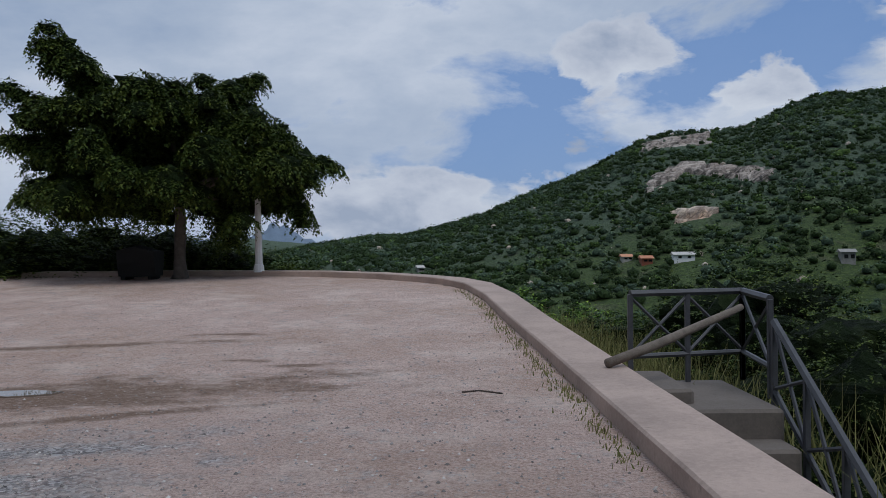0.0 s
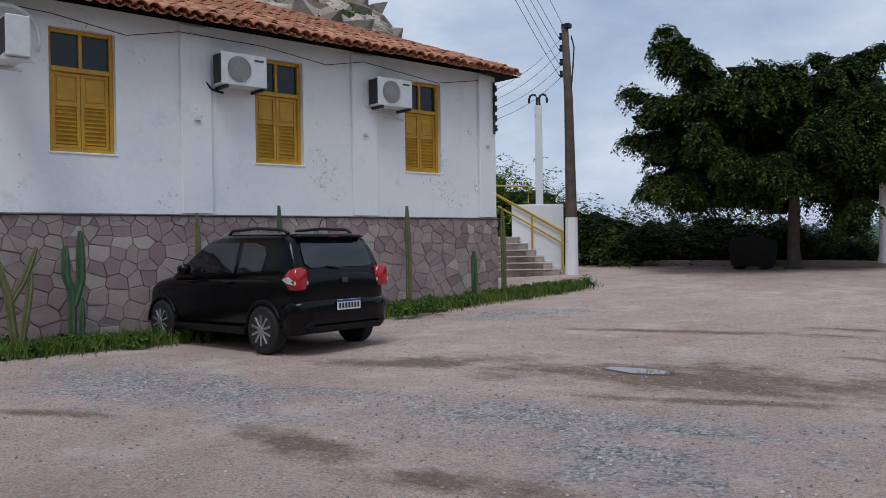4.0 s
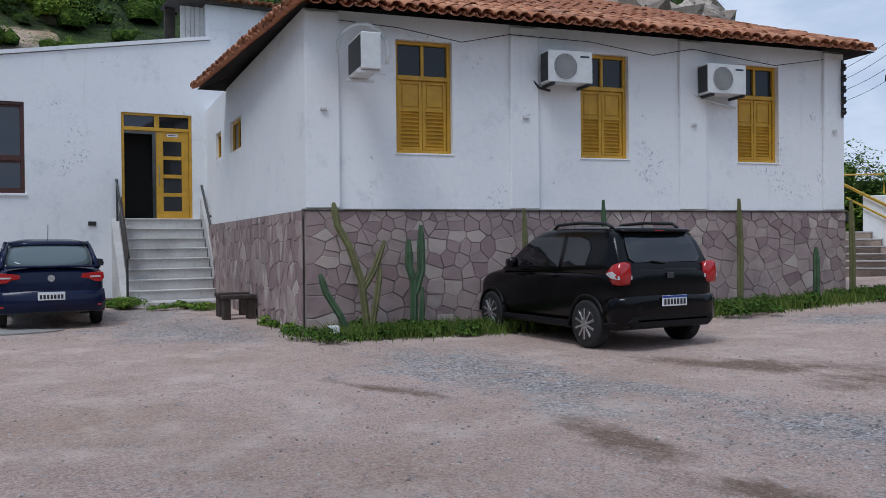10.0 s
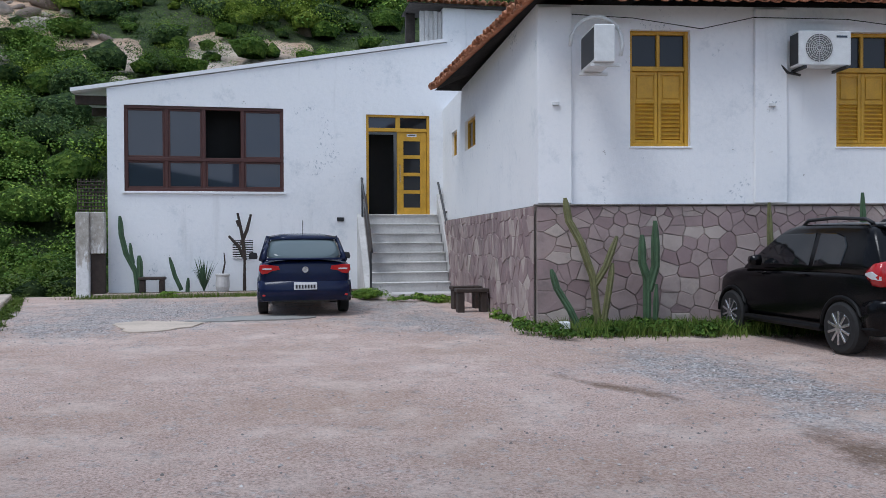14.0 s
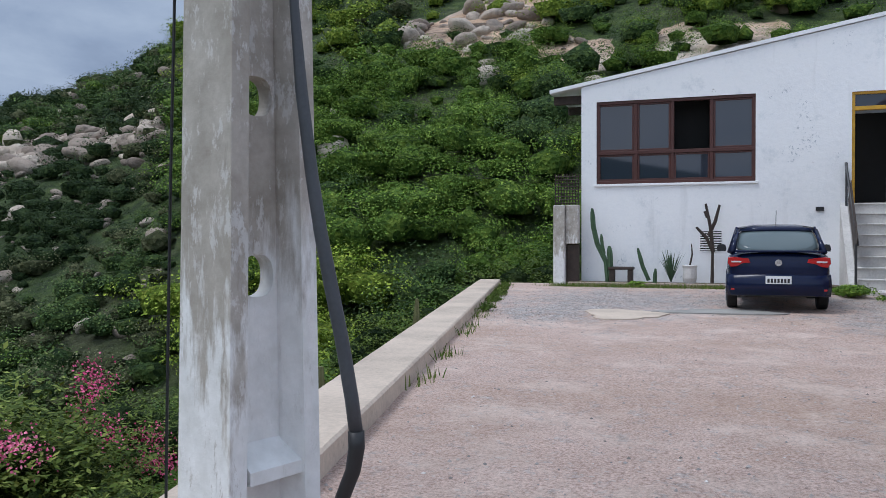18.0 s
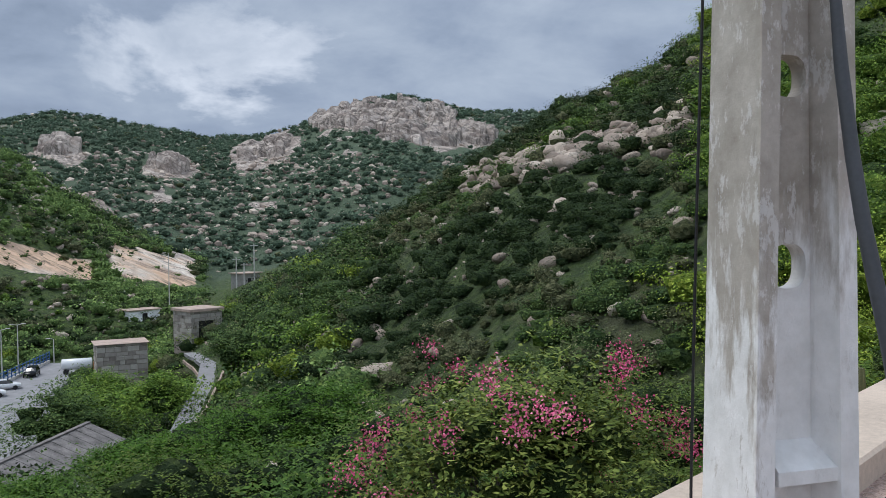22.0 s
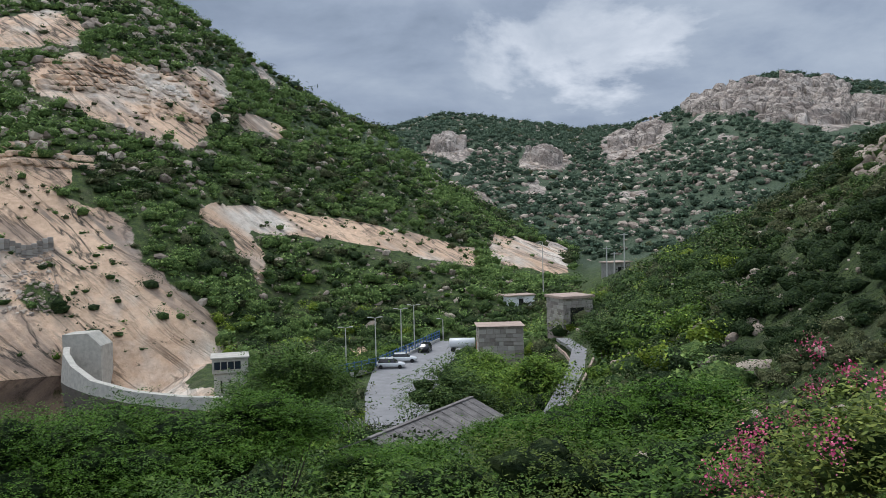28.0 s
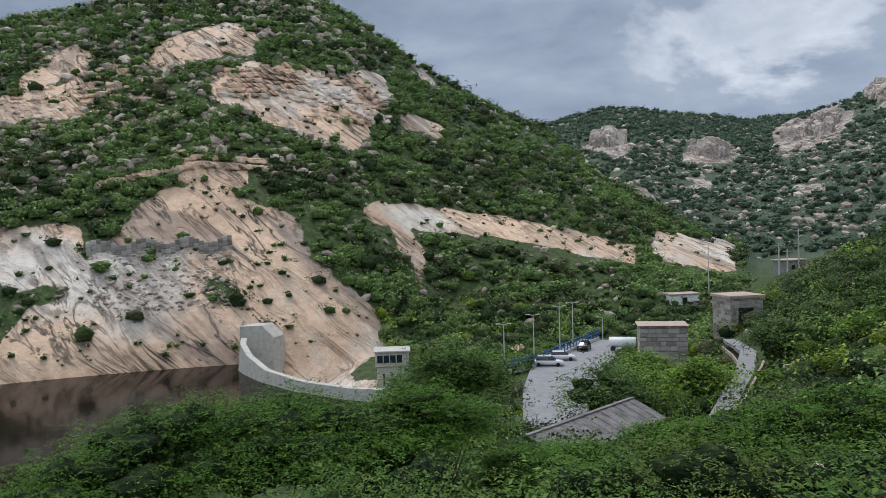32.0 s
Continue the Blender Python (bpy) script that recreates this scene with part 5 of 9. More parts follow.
# roof: hip roof, pitch 0.41, eaves out by 0.5
PITCH, OVER = 0.41, 0.37
DEPTH = 8.0
zt = EAVE + 0.06
half = DEPTH / 2
to_local = FACADE.inverted()
south_end = to_local @ Vector((-18.5, 3.64, 0))
bm = bmesh.new()
A = [bm.verts.new(p) for p in ((-0.09, -OVER, zt), (FLEN + 0.45, -OVER, zt), (FLEN + 0.45, DEPTH - OVER, zt), (south_end.x, south_end.y, zt))]
R0, R1 = bm.verts.new((half - 0.3, -OVER + half, zt + PITCH * half)), bm.verts.new((FLEN + OVER - half, -OVER + half, zt + PITCH * half))
for q in ((A[0], A[1], R1, R0), (A[1], A[2], R1), (A[2], A[3], R0, R1), (A[3], A[0], R0)):
    bm.faces.new(q)
bmesh.ops.solidify(bm, geom=bm.faces[:], thickness=0.05)
ROOF = house_part("roof", bm, M_DARKEAVE, FACADE, "old clay tile hip roof with dark eaves")


def barrel_mesh(length, r0, r1, up=True, seg=5):
    """One clay barrel tile along -y (down the slope), a curved shell with thickness."""
    bm = bmesh.new()
    rows = []
    for y, r in ((0.0, r0), (-length, r1)):
        for rr in (r, r - 0.014):
            row = []
            for k in range(seg + 1):
                t = math.pi * k / seg
                row.append(bm.verts.new((math.cos(t) * rr, y, (math.sin(t) if up else -math.sin(t)) * rr * 0.8)))
            rows.append(row)
    a, b, c, d = rows
    for k in range(seg):
        bm.faces.new((a[k], c[k], c[k + 1], a[k + 1])), bm.faces.new((b[k], b[k + 1], d[k + 1], d[k]))
        bm.faces.new((c[k], d[k], d[k + 1], c[k + 1]))
    bm.faces.new((a[0], b[0], d[0], c[0])), bm.faces.new((a[seg], c[seg], d[seg], b[seg]))
    me = bpy.data.meshes.new("tile")
    bmesh.ops.recalc_face_normals(bm, faces=bm.faces[:])
    bm.to_mesh(me), bm.free()
    me.materials.append(M_TILE)
    me.polygons.foreach_set("use_smooth", np.ones(len(me.polygons), bool))
    return me


TILE_UP, TILE_DOWN = barrel_mesh(0.42, 0.085, 0.1), barrel_mesh(0.42, 0.1, 0.085, False)
slope_deg = math.degrees(math.atan(PITCH))


def roof_tiles(m, width, rows, near_rows):
    """Courses of barrel tiles on one slope: m puts x along the eave and y up the slope; the courses shorten towards the hips."""
    r = random.Random(5)
    pitch, run = 0.205, 0.33
    verts, faces, base = [], [], 0
    for j in range(rows):
        cut = j * run * math.cos(radians(slope_deg))
        n = int(width / pitch)
        for i in range(n):
            x = (i + 0.5) * pitch
            if not (cut - 0.05 < x < width - cut + 0.05):
                continue
            for me, dx, dz in ((TILE_UP, 0.0, 0.055), (TILE_DOWN, pitch / 2, 0.075)):
                q = m @ pose(x + dx + r.uniform(-0.012, 0.012), j * run + 0.3 + r.uniform(-0.02, 0.02), dz + r.uniform(0, 0.012) + (0.02 if me is TILE_UP else 0), r.uniform(-2, 1), r.uniform(-2, 2), r.uniform(-2.5, 2.5))
                if j < near_rows and me is TILE_UP:
                    ob = new("tile", me)
                    ob.parent, ob.matrix_basis = ROOF, q
                else:
                    co = np.empty(len(me.vertices) * 3)
                    me.vertices.foreach_get("co", co)
                    co = co.reshape(-1, 3) @ np.array(q.to_3x3()).T + np.array(q.translation)
                    verts.append(co)
                    faces.extend([[v + base for v in p.vertices] for p in me.polygons])
                    base += len(co)
    me = bpy.data.meshes.new("tiles")
    me.from_pydata(np.concatenate(verts).tolist(), [], faces)
    ob = finish("tiles", me, M_TILE, ROOF, smooth=True)
    tagged(ob, kind="stuff")


roof_tiles(pose(-0.09, -OVER, zt, slope_deg, 0, 0), FLEN + 0.54, 13, 4)
run = Vector((south_end.x + 0.09, south_end.y + OVER))
roof_tiles(pose(south_end.x, south_end.y, zt, 0, 0, math.degrees(math.atan2(-run.y, -run.x))) @ pose(0, 0, 0, slope_deg, 0, 0), run.length, 6, 2)

# tall block behind the porch
tall = empty("tall_block", pose(-23.4, 6.2, 0), label="taller white rear block with stained pier and clay tile verge", category="building")
part("wall", box((-6, -0.66, -0.5), (0, 6, 8.0)), M_WHITE, tall)
part("pier", box((-0.6, -1.35, -0.5), (0.04, -0.67, 7.98), 0.015), M_WHITE, tall, "stained white pier")
for k in range(5):
    part("flute", box((-0.2, -1.99 + k * 0.128, 4.0), (-0.1 + 0.03 * (k % 2), -1.87 + k * 0.128, 7.9), 0.01), M_STEP, tall)
part("soffit", box((-1.2, -2.35, 7.985), (0.28, 6.0, 8.03), 0.006), M_DARKEAVE, tall, "dark boards under the tiles")
part("barge_board", box((-0.9, -2.3, 6.9), (-0.75, -2.02, 7.98), 0.01), M_DARKEAVE, tall)
r = random.Random(9)
for k in range(40):
    ob = new("tile", TILE_UP)
    ob.parent, ob.matrix_basis = tall, pose(-0.02 + r.uniform(-0.02, 0.02), -2.3 + k * 0.207, 8.07, 0, 8 + r.uniform(-2, 2), 90 + r.uniform(-3, 3))

# rubble facing: irregular stones with recessed joints
def paving_cells(w, h, seed, tall=False):
    """Broken slabs fitted together: (centre, outline) each."""
    r = random.Random(seed)
    pts, z = [], 0.0
    while z < h:
        row = r.uniform(0.24, 0.46) if tall else r.uniform(0.15, 0.3)
        x = r.uniform(0, 0.2)
        while x < w:
            wide = r.choice((0.09, 0.12, 0.16, 0.22)) if tall else r.choice((0.13, 0.18, 0.25, 0.34, 0.45))
            pts.append((x + wide / 2, min(h - 0.03, z + row * r.uniform(0.2, 0.8)), 0))
            if wide > 0.3 and r.random() < 0.4:
                pts.append((x + wide / 2 + r.uniform(-0.05, 0.05), min(h - 0.02, z + row * r.uniform(0.95, 1.1)), 0))
            x += wide
        z += row
    cells = []
    for x, z, _ in pts:
        poly = [(0.0, 0.0), (w, 0.0), (w, h), (0.0, h)]
        for a, b, _ in sorted(pts, key=lambda p: math.hypot(p[0] - x, p[1] - z))[1:16]:
            mx, mz, nx, nz = (x + a) / 2, (z + b) / 2, a - x, b - z
            out = []
            for (px, pz), (qx, qz) in zip(poly, poly[1:] + poly[:1]):
                dp, dq = (px - mx) * nx + (pz - mz) * nz, (qx - mx) * nx + (qz - mz) * nz
                if dp <= 0:
                    out.append((px, pz))
                if dp * dq < 0:
                    t = dp / (dp - dq)
                    out.append((px + (qx - px) * t, pz + (qz - pz) * t))
            poly = out
        if len(poly) > 2:
            cells.append(((sum(p[0] for p in poly) / len(poly), sum(p[1] for p in poly) / len(poly)), poly))
    return cells


def rubble(m, w, h, z0, seed, into, parent, x0=0.0, tall=False):
    r = random.Random(seed)
    for (cx, cz), poly in paving_cells(w, h, seed, tall):
        gap = r.uniform(0.001, 0.006)
        pts = []
        for x, z in poly:
            d = math.hypot(x - cx, z - cz) + 1e-6
            s = max(0.3, 1 - gap * 1.4 / d)
            pts.append((cx + (x - cx) * s, cz + (z - cz) * s))
        keep = [pts[0]]
        for q in pts[1:]:
            if math.hypot(q[0] - keep[-1][0], q[1] - keep[-1][1]) > 0.02:
                keep.append(q)
        if len(keep) < 3:
            continue
        bm = bmesh.new()
        y0, y1 = -0.05 * into, -(0.066 + r.uniform(0, 0.012)) * into
        lo = [bm.verts.new((x0 + x, y0, z0 + z)) for x, z in keep]
        mi = [bm.verts.new((x0 + x, (y0 + 2 * y1) / 3, z0 + z)) for x, z in keep]
        hi = [bm.verts.new((x0 + cx + (x - cx) * 0.97, y1 + r.uniform(-0.004, 0.004), z0 + cz + (z - cz) * 0.93)) for x, z in keep]
        n = len(keep)
        for k in range(n):
            bm.faces.new((lo[k], lo[(k + 1) % n], mi[(k + 1) % n], mi[k])), bm.faces.new((mi[k], mi[(k + 1) % n], hi[(k + 1) % n], hi[k]))
        bm.faces.new(hi)
        bmesh.ops.recalc_face_normals(bm, faces=bm.faces[:])
        part("stone", bm, M_STONE, parent).matrix_basis = m


# ---- porch wing: white wall with sloping top, window band, steps and door ----
PX = -21.6
wing = empty("porch_wing", Matrix(), label="white plastered wing with sloping roof, brown window band and ochre door", category="building")
WM = pose(PX, 0, 0, 0, 0, 90)  # x along world y, y into the house
WIN, DOOR = (-3.53, 2.58, 0.32, 4.7), (2.43, 2.0, 4.11, 4.61)


def wing_part(name, bm, mat, label=""):
    ob = part(name, bm, mat, wing, label)
    ob.matrix_basis = WM
    return ob


wing_part("front_wall", holed_wall(-3.92, 4.95, -0.5, 5.02, 0.3, [WIN, DOOR]), M_WHITE)
bm = bmesh.new()
a = [bm.verts.new(p) for p in ((-3.92, 0, 5.02), (4.95, 0, 5.02), (4.95, 0, 6.62), (-3.92, 0, 5.1))]
b = [bm.verts.new((v.co.x, 0.3, v.co.z)) for v in a]
bm.faces.new(a), bm.faces.new(b[::-1])
for k in range(4):
    bm.faces.new((a[k], b[k], b[(k + 1) % 4], a[(k + 1) % 4]))
bmesh.ops.recalc_face_normals(bm, faces=bm.faces[:])
wing_part("gable", bm, M_WHITE)
bm = bmesh.new()
for x0, z0, x1, z1 in ((-4.75, 4.98, 4.6, 6.58),):
    c = [bm.verts.new((x, y, z + dz)) for x, z in ((x0, z0), (x1, z1)) for y in (-0.04, 6.0) for dz in (0.0, 0.09)]
    for q in ((0, 1, 3, 2), (4, 6, 7, 5), (0, 4, 5, 1), (2, 3, 7, 6), (0, 2, 6, 4), (1, 5, 7, 3)):
        bm.faces.new([c[i] for i in q])
bmesh.ops.recalc_face_normals(bm, faces=bm.faces[:])
wing_part("roof", bm, M_WHITE, "thin white roof slab")
wing_part("roof_beam", box((-4.7, 0.25, 4.72), (-3.9, 0.4, 4.94), 0.01), M_DARKWOOD, "brown timber beam under the overhang")
wing_part("roof_beam", box((-4.7, 2.2, 4.72), (-3.9, 2.35, 4.94), 0.01), M_DARKWOOD)
wing_part("side_wall", box((-3.92, 0.302, -0.5), (-3.62, 6.0, 5.0)), M_WHITE)
wing_part("back_wall", box((-3.6, 5.7, -0.5), (4.95, 6.0, 6.4)), M_WHITE)
wing_part("room_floor", box((-3.6, 0.31, 1.8), (4.9, 5.69, 1.98)), M_MORTAR)
# window band
win = empty("window", WM @ pose(WIN[0], 0.08, WIN[1]))
win.parent = wing
W, H = WIN[2] - WIN[0], WIN[3] - WIN[1]
bm = bmesh.new()
cols = [0, 0.99, 1.89, 2.83, W]
tz = 0.75
for a, b in (((0, -0.06, 0), (W, 0.06, 0.08)), ((0, -0.06, H - 0.08), (W, 0.06, H)), ((0, -0.055, tz), (W, 0.055, tz + 0.09))):
    add_box(bm, a, b, 0.008)
for c in cols:
    c = min(max(c, 0.04), W - 0.04)
    add_box(bm, (c - 0.045, -0.05, 0.07), (c + 0.045, 0.05, H - 0.07), 0.008)
part("window_frame", bm, M_MAROON, win, "dark maroon painted frame")
for i in range(4):
    for k, (z0, z1) in enumerate(((0.08, tz), (tz + 0.09, H - 0.08))):
        if i == 2 and k == 1:
            continue  # this light stands open
        a, b = cols[i] + 0.09, cols[i + 1] - 0.09
        bm = bmesh.new()
        for p, q in (((a - 0.045, -0.03, z0), (a, 0.02, z1)), ((b, -0.03, z0), (b + 0.045, 0.02, z1)), ((a, -0.03, z0), (b, 0.02, z0 + 0.045)), ((a, -0.03, z1 - 0.045), (b, 0.02, z1))):
            add_box(bm, p, q, 0.004)
        sash = part("sash", bm, M_MAROON, win)
        part("pane", box((a, -0.008, z0 + 0.045), (b, 0.0, z1 - 0.045)), M_BLUEGLASS, sash, "grey reflecting glass")
wing_part("window_ledge", box((WIN[0] - 0.05, -0.04, WIN[1] - 0.06), (WIN[2] + 0.05, 0.0, WIN[1] - 0.002), 0.006), M_WHITE)
# Black sheet hung behind the window band to make the room look unlit.
part("dark_room", box((0.1, 0.5, 0), (W - 0.1, 0.52, H)), M_DARK, win, "black sheet for the unlit interior")
# door
door = empty("door", WM @ pose(DOOR[0], 0.1, DOOR[1]))
door.parent = wing
W, H = DOOR[2] - DOOR[0], DOOR[3] - DOOR[1]
bm = bmesh.new()
for a, b in (((0, -0.06, 0), (0.07, 0.06, H)), ((W - 0.07, -0.06, 0), (W, 0.06, H)), ((0.07, -0.06, H - 0.06), (W - 0.07, 0.06, H)), ((0.07, -0.06, H - 0.43), (W - 0.07, 0.06, H - 0.34)), ((W / 2 - 0.06, -0.06, H - 0.34), (W / 2 + 0.06, 0.06, H - 0.06))):
    add_box(bm, a, b, 0.006)
part("door_frame", bm, M_OCHRE, door)
part("pane", box((0.07, 0, H - 0.34), (W / 2 - 0.06, 0.008, H - 0.06)), M_BLUEGLASS, door)
part("pane", box((W / 2 + 0.06, 0, H - 0.34), (W - 0.07, 0.008, H - 0.06)), M_DARKGLASS, door)
a, b, top = W / 2 - 0.02, W - 0.075, H - 0.435
bm = bmesh.new()
add_box(bm, (a, -0.03, 0.01), (a + 0.17, 0.02, top), 0.005), add_box(bm, (b - 0.17, -0.03, 0.01), (b, 0.02, top), 0.005)
zs = [0.01, 0.19, 0.56, 0.65, 1.02, 1.11, 1.48, 1.57, 1.94, top]
for z0, z1 in zip(zs[::2], zs[1::2]):
    add_box(bm, (a + 0.17, -0.03, z0), (b - 0.17, 0.02, z1), 0.004)
leaf = part("door_leaf", bm, M_OCHRE, door, "ochre door leaf with four dark panes")
for z0, z1 in zip(zs[1::2], zs[2::2]):
    part("pane", box((a + 0.17, -0.004, z0), (b - 0.17, 0.004, z1)), M_DARKGLASS, leaf)
part("door_handle", tube([(a + 0.07, -0.03, 0.85), (a + 0.07, -0.075, 0.87), (a + 0.07, -0.075, 1.3), (a + 0.07, -0.03, 1.32)], 0.011), M_CHROME, leaf, "long steel pull handle")
plaque = part("plaque", box((a + 0.26, -0.036, top - 0.12), (a + 0.52, -0.031, top - 0.05)), M_PLATE, leaf, "small white plaque with unreadable dark line")
part("writing_bar", box((a + 0.29, -0.038, top - 0.095), (a + 0.49, -0.0365, top - 0.075)), M_BLACKPL, plaque)
# Black sheet inside the doorway, its colour standing for indoor shade.
part("dark_room", box((0.07, 0.6, 0), (W / 2 - 0.02, 0.62, H - 0.43)), M_DARK, door, "black sheet for the unlit interior")
# steps
stairs = empty("entrance_steps", WM @ pose(2.35, 0, 0), label="whitewashed concrete entrance steps with cheek walls", category="steps")
N = 8
for k in range(N):
    z1 = 2.0 - k * 0.24
    part("step", box((0, -0.24 - k * 0.22, -0.3), (1.92, -0.02 - k * 0.22, z1 - 0.03), 0.004), M_STEP, stairs)
    part("tread", box((0.0, -0.275 - k * 0.22, z1 - 0.028), (1.92, -0.03 - k * 0.22, z1), 0.008), M_WORNWHITE, stairs, "worn whitewashed tread")
part("landing_slab", box((-0.2, -2.5, -0.2), (2.25, -1.8, 0.09), 0.015), M_STEP, stairs, "worn slab before the steps")
for x0 in (-0.17, 1.94):
    bm = bmesh.new()
    prof = [(-0.0, 2.55 if x0 > 0 else 2.02), (-1.55, 0.85 if x0 > 0 else 0.45), (-1.85, 0.85 if x0 > 0 else 0.2), (-1.85, -0.3), (0.0, -0.3)]
    c = [bm.verts.new((x0, y, z)) for y, z in prof]
    d = [bm.verts.new((x0 + 0.16, y, z)) for y, z in prof]
    bm.faces.new(c), bm.faces.new(d[::-1])
    for k in range(5):
        bm.faces.new((c[k], d[k], d[(k + 1) % 5], c[(k + 1) % 5]))
    bmesh.ops.recalc_face_normals(bm, faces=bm.faces[:])
    part("cheek_wall", bm, M_STEP, stairs)
rail = empty("handrail", WM @ pose(2.3, 0, 0), label="dark iron handrail beside the entrance steps", category="handrail", group="entrance handrails")
part("bar", tube([(0.0, -0.05, 2.95), (0.05, -1.85, 1.05)], 0.028), M_IRON, rail)
part("infill", box((0.0, -0.9, -0.02), (0.02, 0.9, 0.62), 0.003, pose(0.02, -0.95, 1.42, 46.5 - 90 + 90 - 0, 0, 0)), M_DARKWOOD, rail, "rusty sheet infill")
for y, z0, z1 in ((-0.06, 1.9, 2.95), (-1.84, 0.1, 1.07)):
    part("post", box((-0.01, y - 0.025, z0), (0.04, y + 0.025, z1), 0.004), M_IRON, rail)
rail = empty("handrail", WM @ pose(4.33, 0, 0), label="dark iron handrail fixed to the cheek wall", category="handrail", group="entrance handrails")
part("bar", tube([(0.0, -0.02, 2.85), (0.02, -1.72, 0.98)], 0.03), M_IRON, rail)
for y, z in ((-0.75, 2.05), (-1.3, 1.42)):
    part("bracket", tube([(0.0, y, z), (0.3, y + 0.02, z)], 0.022), M_IRON, rail)

# ---- yard things ----
def ground(x, y):
    return float(yard_z(x, y))


def fp(u, off, z):
    return FACADE @ Vector((u, -off, z))


# concrete pole by the south wall: I-shaped shaft with holes and ledges, whitewashed foot
def concrete_pole(x, y, turn):
    top = empty("concrete_pole", pose(x, y, 0, 0, 0, turn), label="tall recessed concrete utility pole with flaking whitewashed foot", category="utility pole")
    H, web = 9.0, 0.036

    def half(z):
        return 0.19 - 0.009 * z, 0.15 - 0.006 * z  # half front, half depth

    for sx in (-1, 1):
        bm = bmesh.new()
        rows = []
        for z in (-0.3, 0.55, 0.62, 2.3, H):
            a, d = half(z)
            a += 0.028 * max(0.0, 1 - z / 2.3) if sx > 0 else 0.0
            f = 0.07
            back, slant = (-d, -d + 0.09) if sx > 0 else (-0.04, -0.025)
            rows.append([bm.verts.new(p) for p in ((sx * a, back, z), (sx * a, d, z), (sx * (a - f), d, z), (sx * (a - f - 0.025), d - 0.09, z), (sx * (a - f - 0.025), slant, z), (sx * (a - f), back, z))])
        for r, s in zip(rows, rows[1:]):
            for k in range(6):
                bm.faces.new((r[k], r[(k + 1) % 6], s[(k + 1) % 6], s[k]))
        bm.faces.new(rows[0]), bm.faces.new(rows[-1])
        bmesh.ops.recalc_face_normals(bm, faces=bm.faces[:])
        part("flange", bm, M_OLDPOLE if sx > 0 else M_POLEFACE, top)
    # web with oval holes, built between the holes
    holes = [(1.125, 1.275), (1.76, 1.9), (2.38, 2.5), (3.0, 3.12), (3.6, 3.72)]
    zs = [-0.3] + [v for h in holes for v in h] + [H]
    hw = 0.068
    for i, (z0, z1) in enumerate(zip(zs, zs[1:])):
        a = half((z0 + z1) / 2)[0] - 0.09
        if i % 2 == 0:
            part("web", box((-a, -web, z0), (a, web, z1)), M_POLEFACE, top)
        else:
            for x0, x1, sgn in ((-a, -hw, 1), (hw, a, -1)):
                bm = bmesh.new()
                n = 14
                edge = [(-sgn * hw * (1 - abs(math.cos(math.pi * k / n)) ** 2.6) ** (1 / 2.6), z0 + (z1 - z0) * (0.5 - 0.5 * math.cos(math.pi * k / n))) for k in range(n + 1)]
                wall_x = x0 if sgn == 1 else x1
                pts = [(wall_x, z0)] + edge + [(wall_x, z1)]
                f = [bm.verts.new((px, -web, pz)) for px, pz in pts]
                g = [bm.verts.new((px, web, pz)) for px, pz in pts]
                bm.faces.new(f), bm.faces.new(g[::-1])
                for k in range(len(pts)):
                    bm.faces.new((f[k], g[k], g[(k + 1) % len(pts)], f[(k + 1) % len(pts)]))
                bmesh.ops.recalc_face_normals(bm, faces=bm.faces[:])
                part("web", bm, M_POLEFACE, top)
    for z in (0.5,):
        for s in (1,):
            bm = bmesh.new()
            a, d = half(z)
            c = [bm.verts.new(p) for p in ((-a + 0.08, s * web, z + 0.12), (a - 0.08, s * web, z + 0.12), (a - 0.07, s * (d - 0.01), z + 0.045), (-a + 0.07, s * (d - 0.01), z + 0.045), (-a + 0.08, s * web, z - 0.02), (a - 0.08, s * web, z - 0.02), (a - 0.07, s * (d - 0.01), z), (-a + 0.07, s * (d - 0.01), z))]
            for q in ((0, 1, 2, 3), (4, 7, 6, 5), (3, 2, 6, 7), (0, 3, 7, 4), (1, 5, 6, 2), (0, 4, 5, 1)):
                bm.faces.new([c[i] for i in q])
            bmesh.ops.recalc_face_normals(bm, faces=bm.faces[:])
            part("ledge", bm, M_POLEFACE, top, "sloping shoulder of the pole foot")
    return top


def dirv(bearing, d, z):
    return Vector((-math.sin(radians(bearing)) * d, math.cos(radians(bearing)) * d, z))


p = dirv(122.75, 3.02, 0)
concrete_pole(p.x, p.y, -19.7)
cable = empty("pole_conduit", pose(0, 0, 0), label="grey flexible conduit slung from the concrete pole", category="cable")
pts = [dirv(b, d, EYE + s * d) for b, s, d in ((120.6, 1.2, 2.86), (120.1, 0.6, 2.86), (119.77, 0.268, 2.85), (119.33, 0.168, 2.84), (118.67, 0.068, 2.82), (118.1, 0.0, 2.8), (117.55, -0.052, 2.79), (116.7, -0.13, 2.78), (116.07, -0.199, 2.77), (115.78, -0.24, 2.77))]
part("conduit", tube(pts, [0.016] * 3 + [0.021, 0.022, 0.023, 0.024, 0.024, 0.024, 0.024], 10), M_CABLE, cable, smooth=True)
pts = [dirv(b, d, EYE + s * d) for b, s, d in ((115.78, -0.238, 2.77), (115.75, -0.258, 2.77), (116.0, -0.285, 2.78), (116.9, -0.325, 2.82), (117.6, -0.4, 2.86), (117.8, -0.472, 2.87))]
part("sleeve", tube(pts, [0.028, 0.028, 0.027, 0.026, 0.025, 0.025], 10), M_BLACKPL, cable, "black rubber sleeve", smooth=True)
wire = empty("stay_wire", pose(0, 0, 0), label="thin dark wire hanging beside the concrete pole", category="cable")
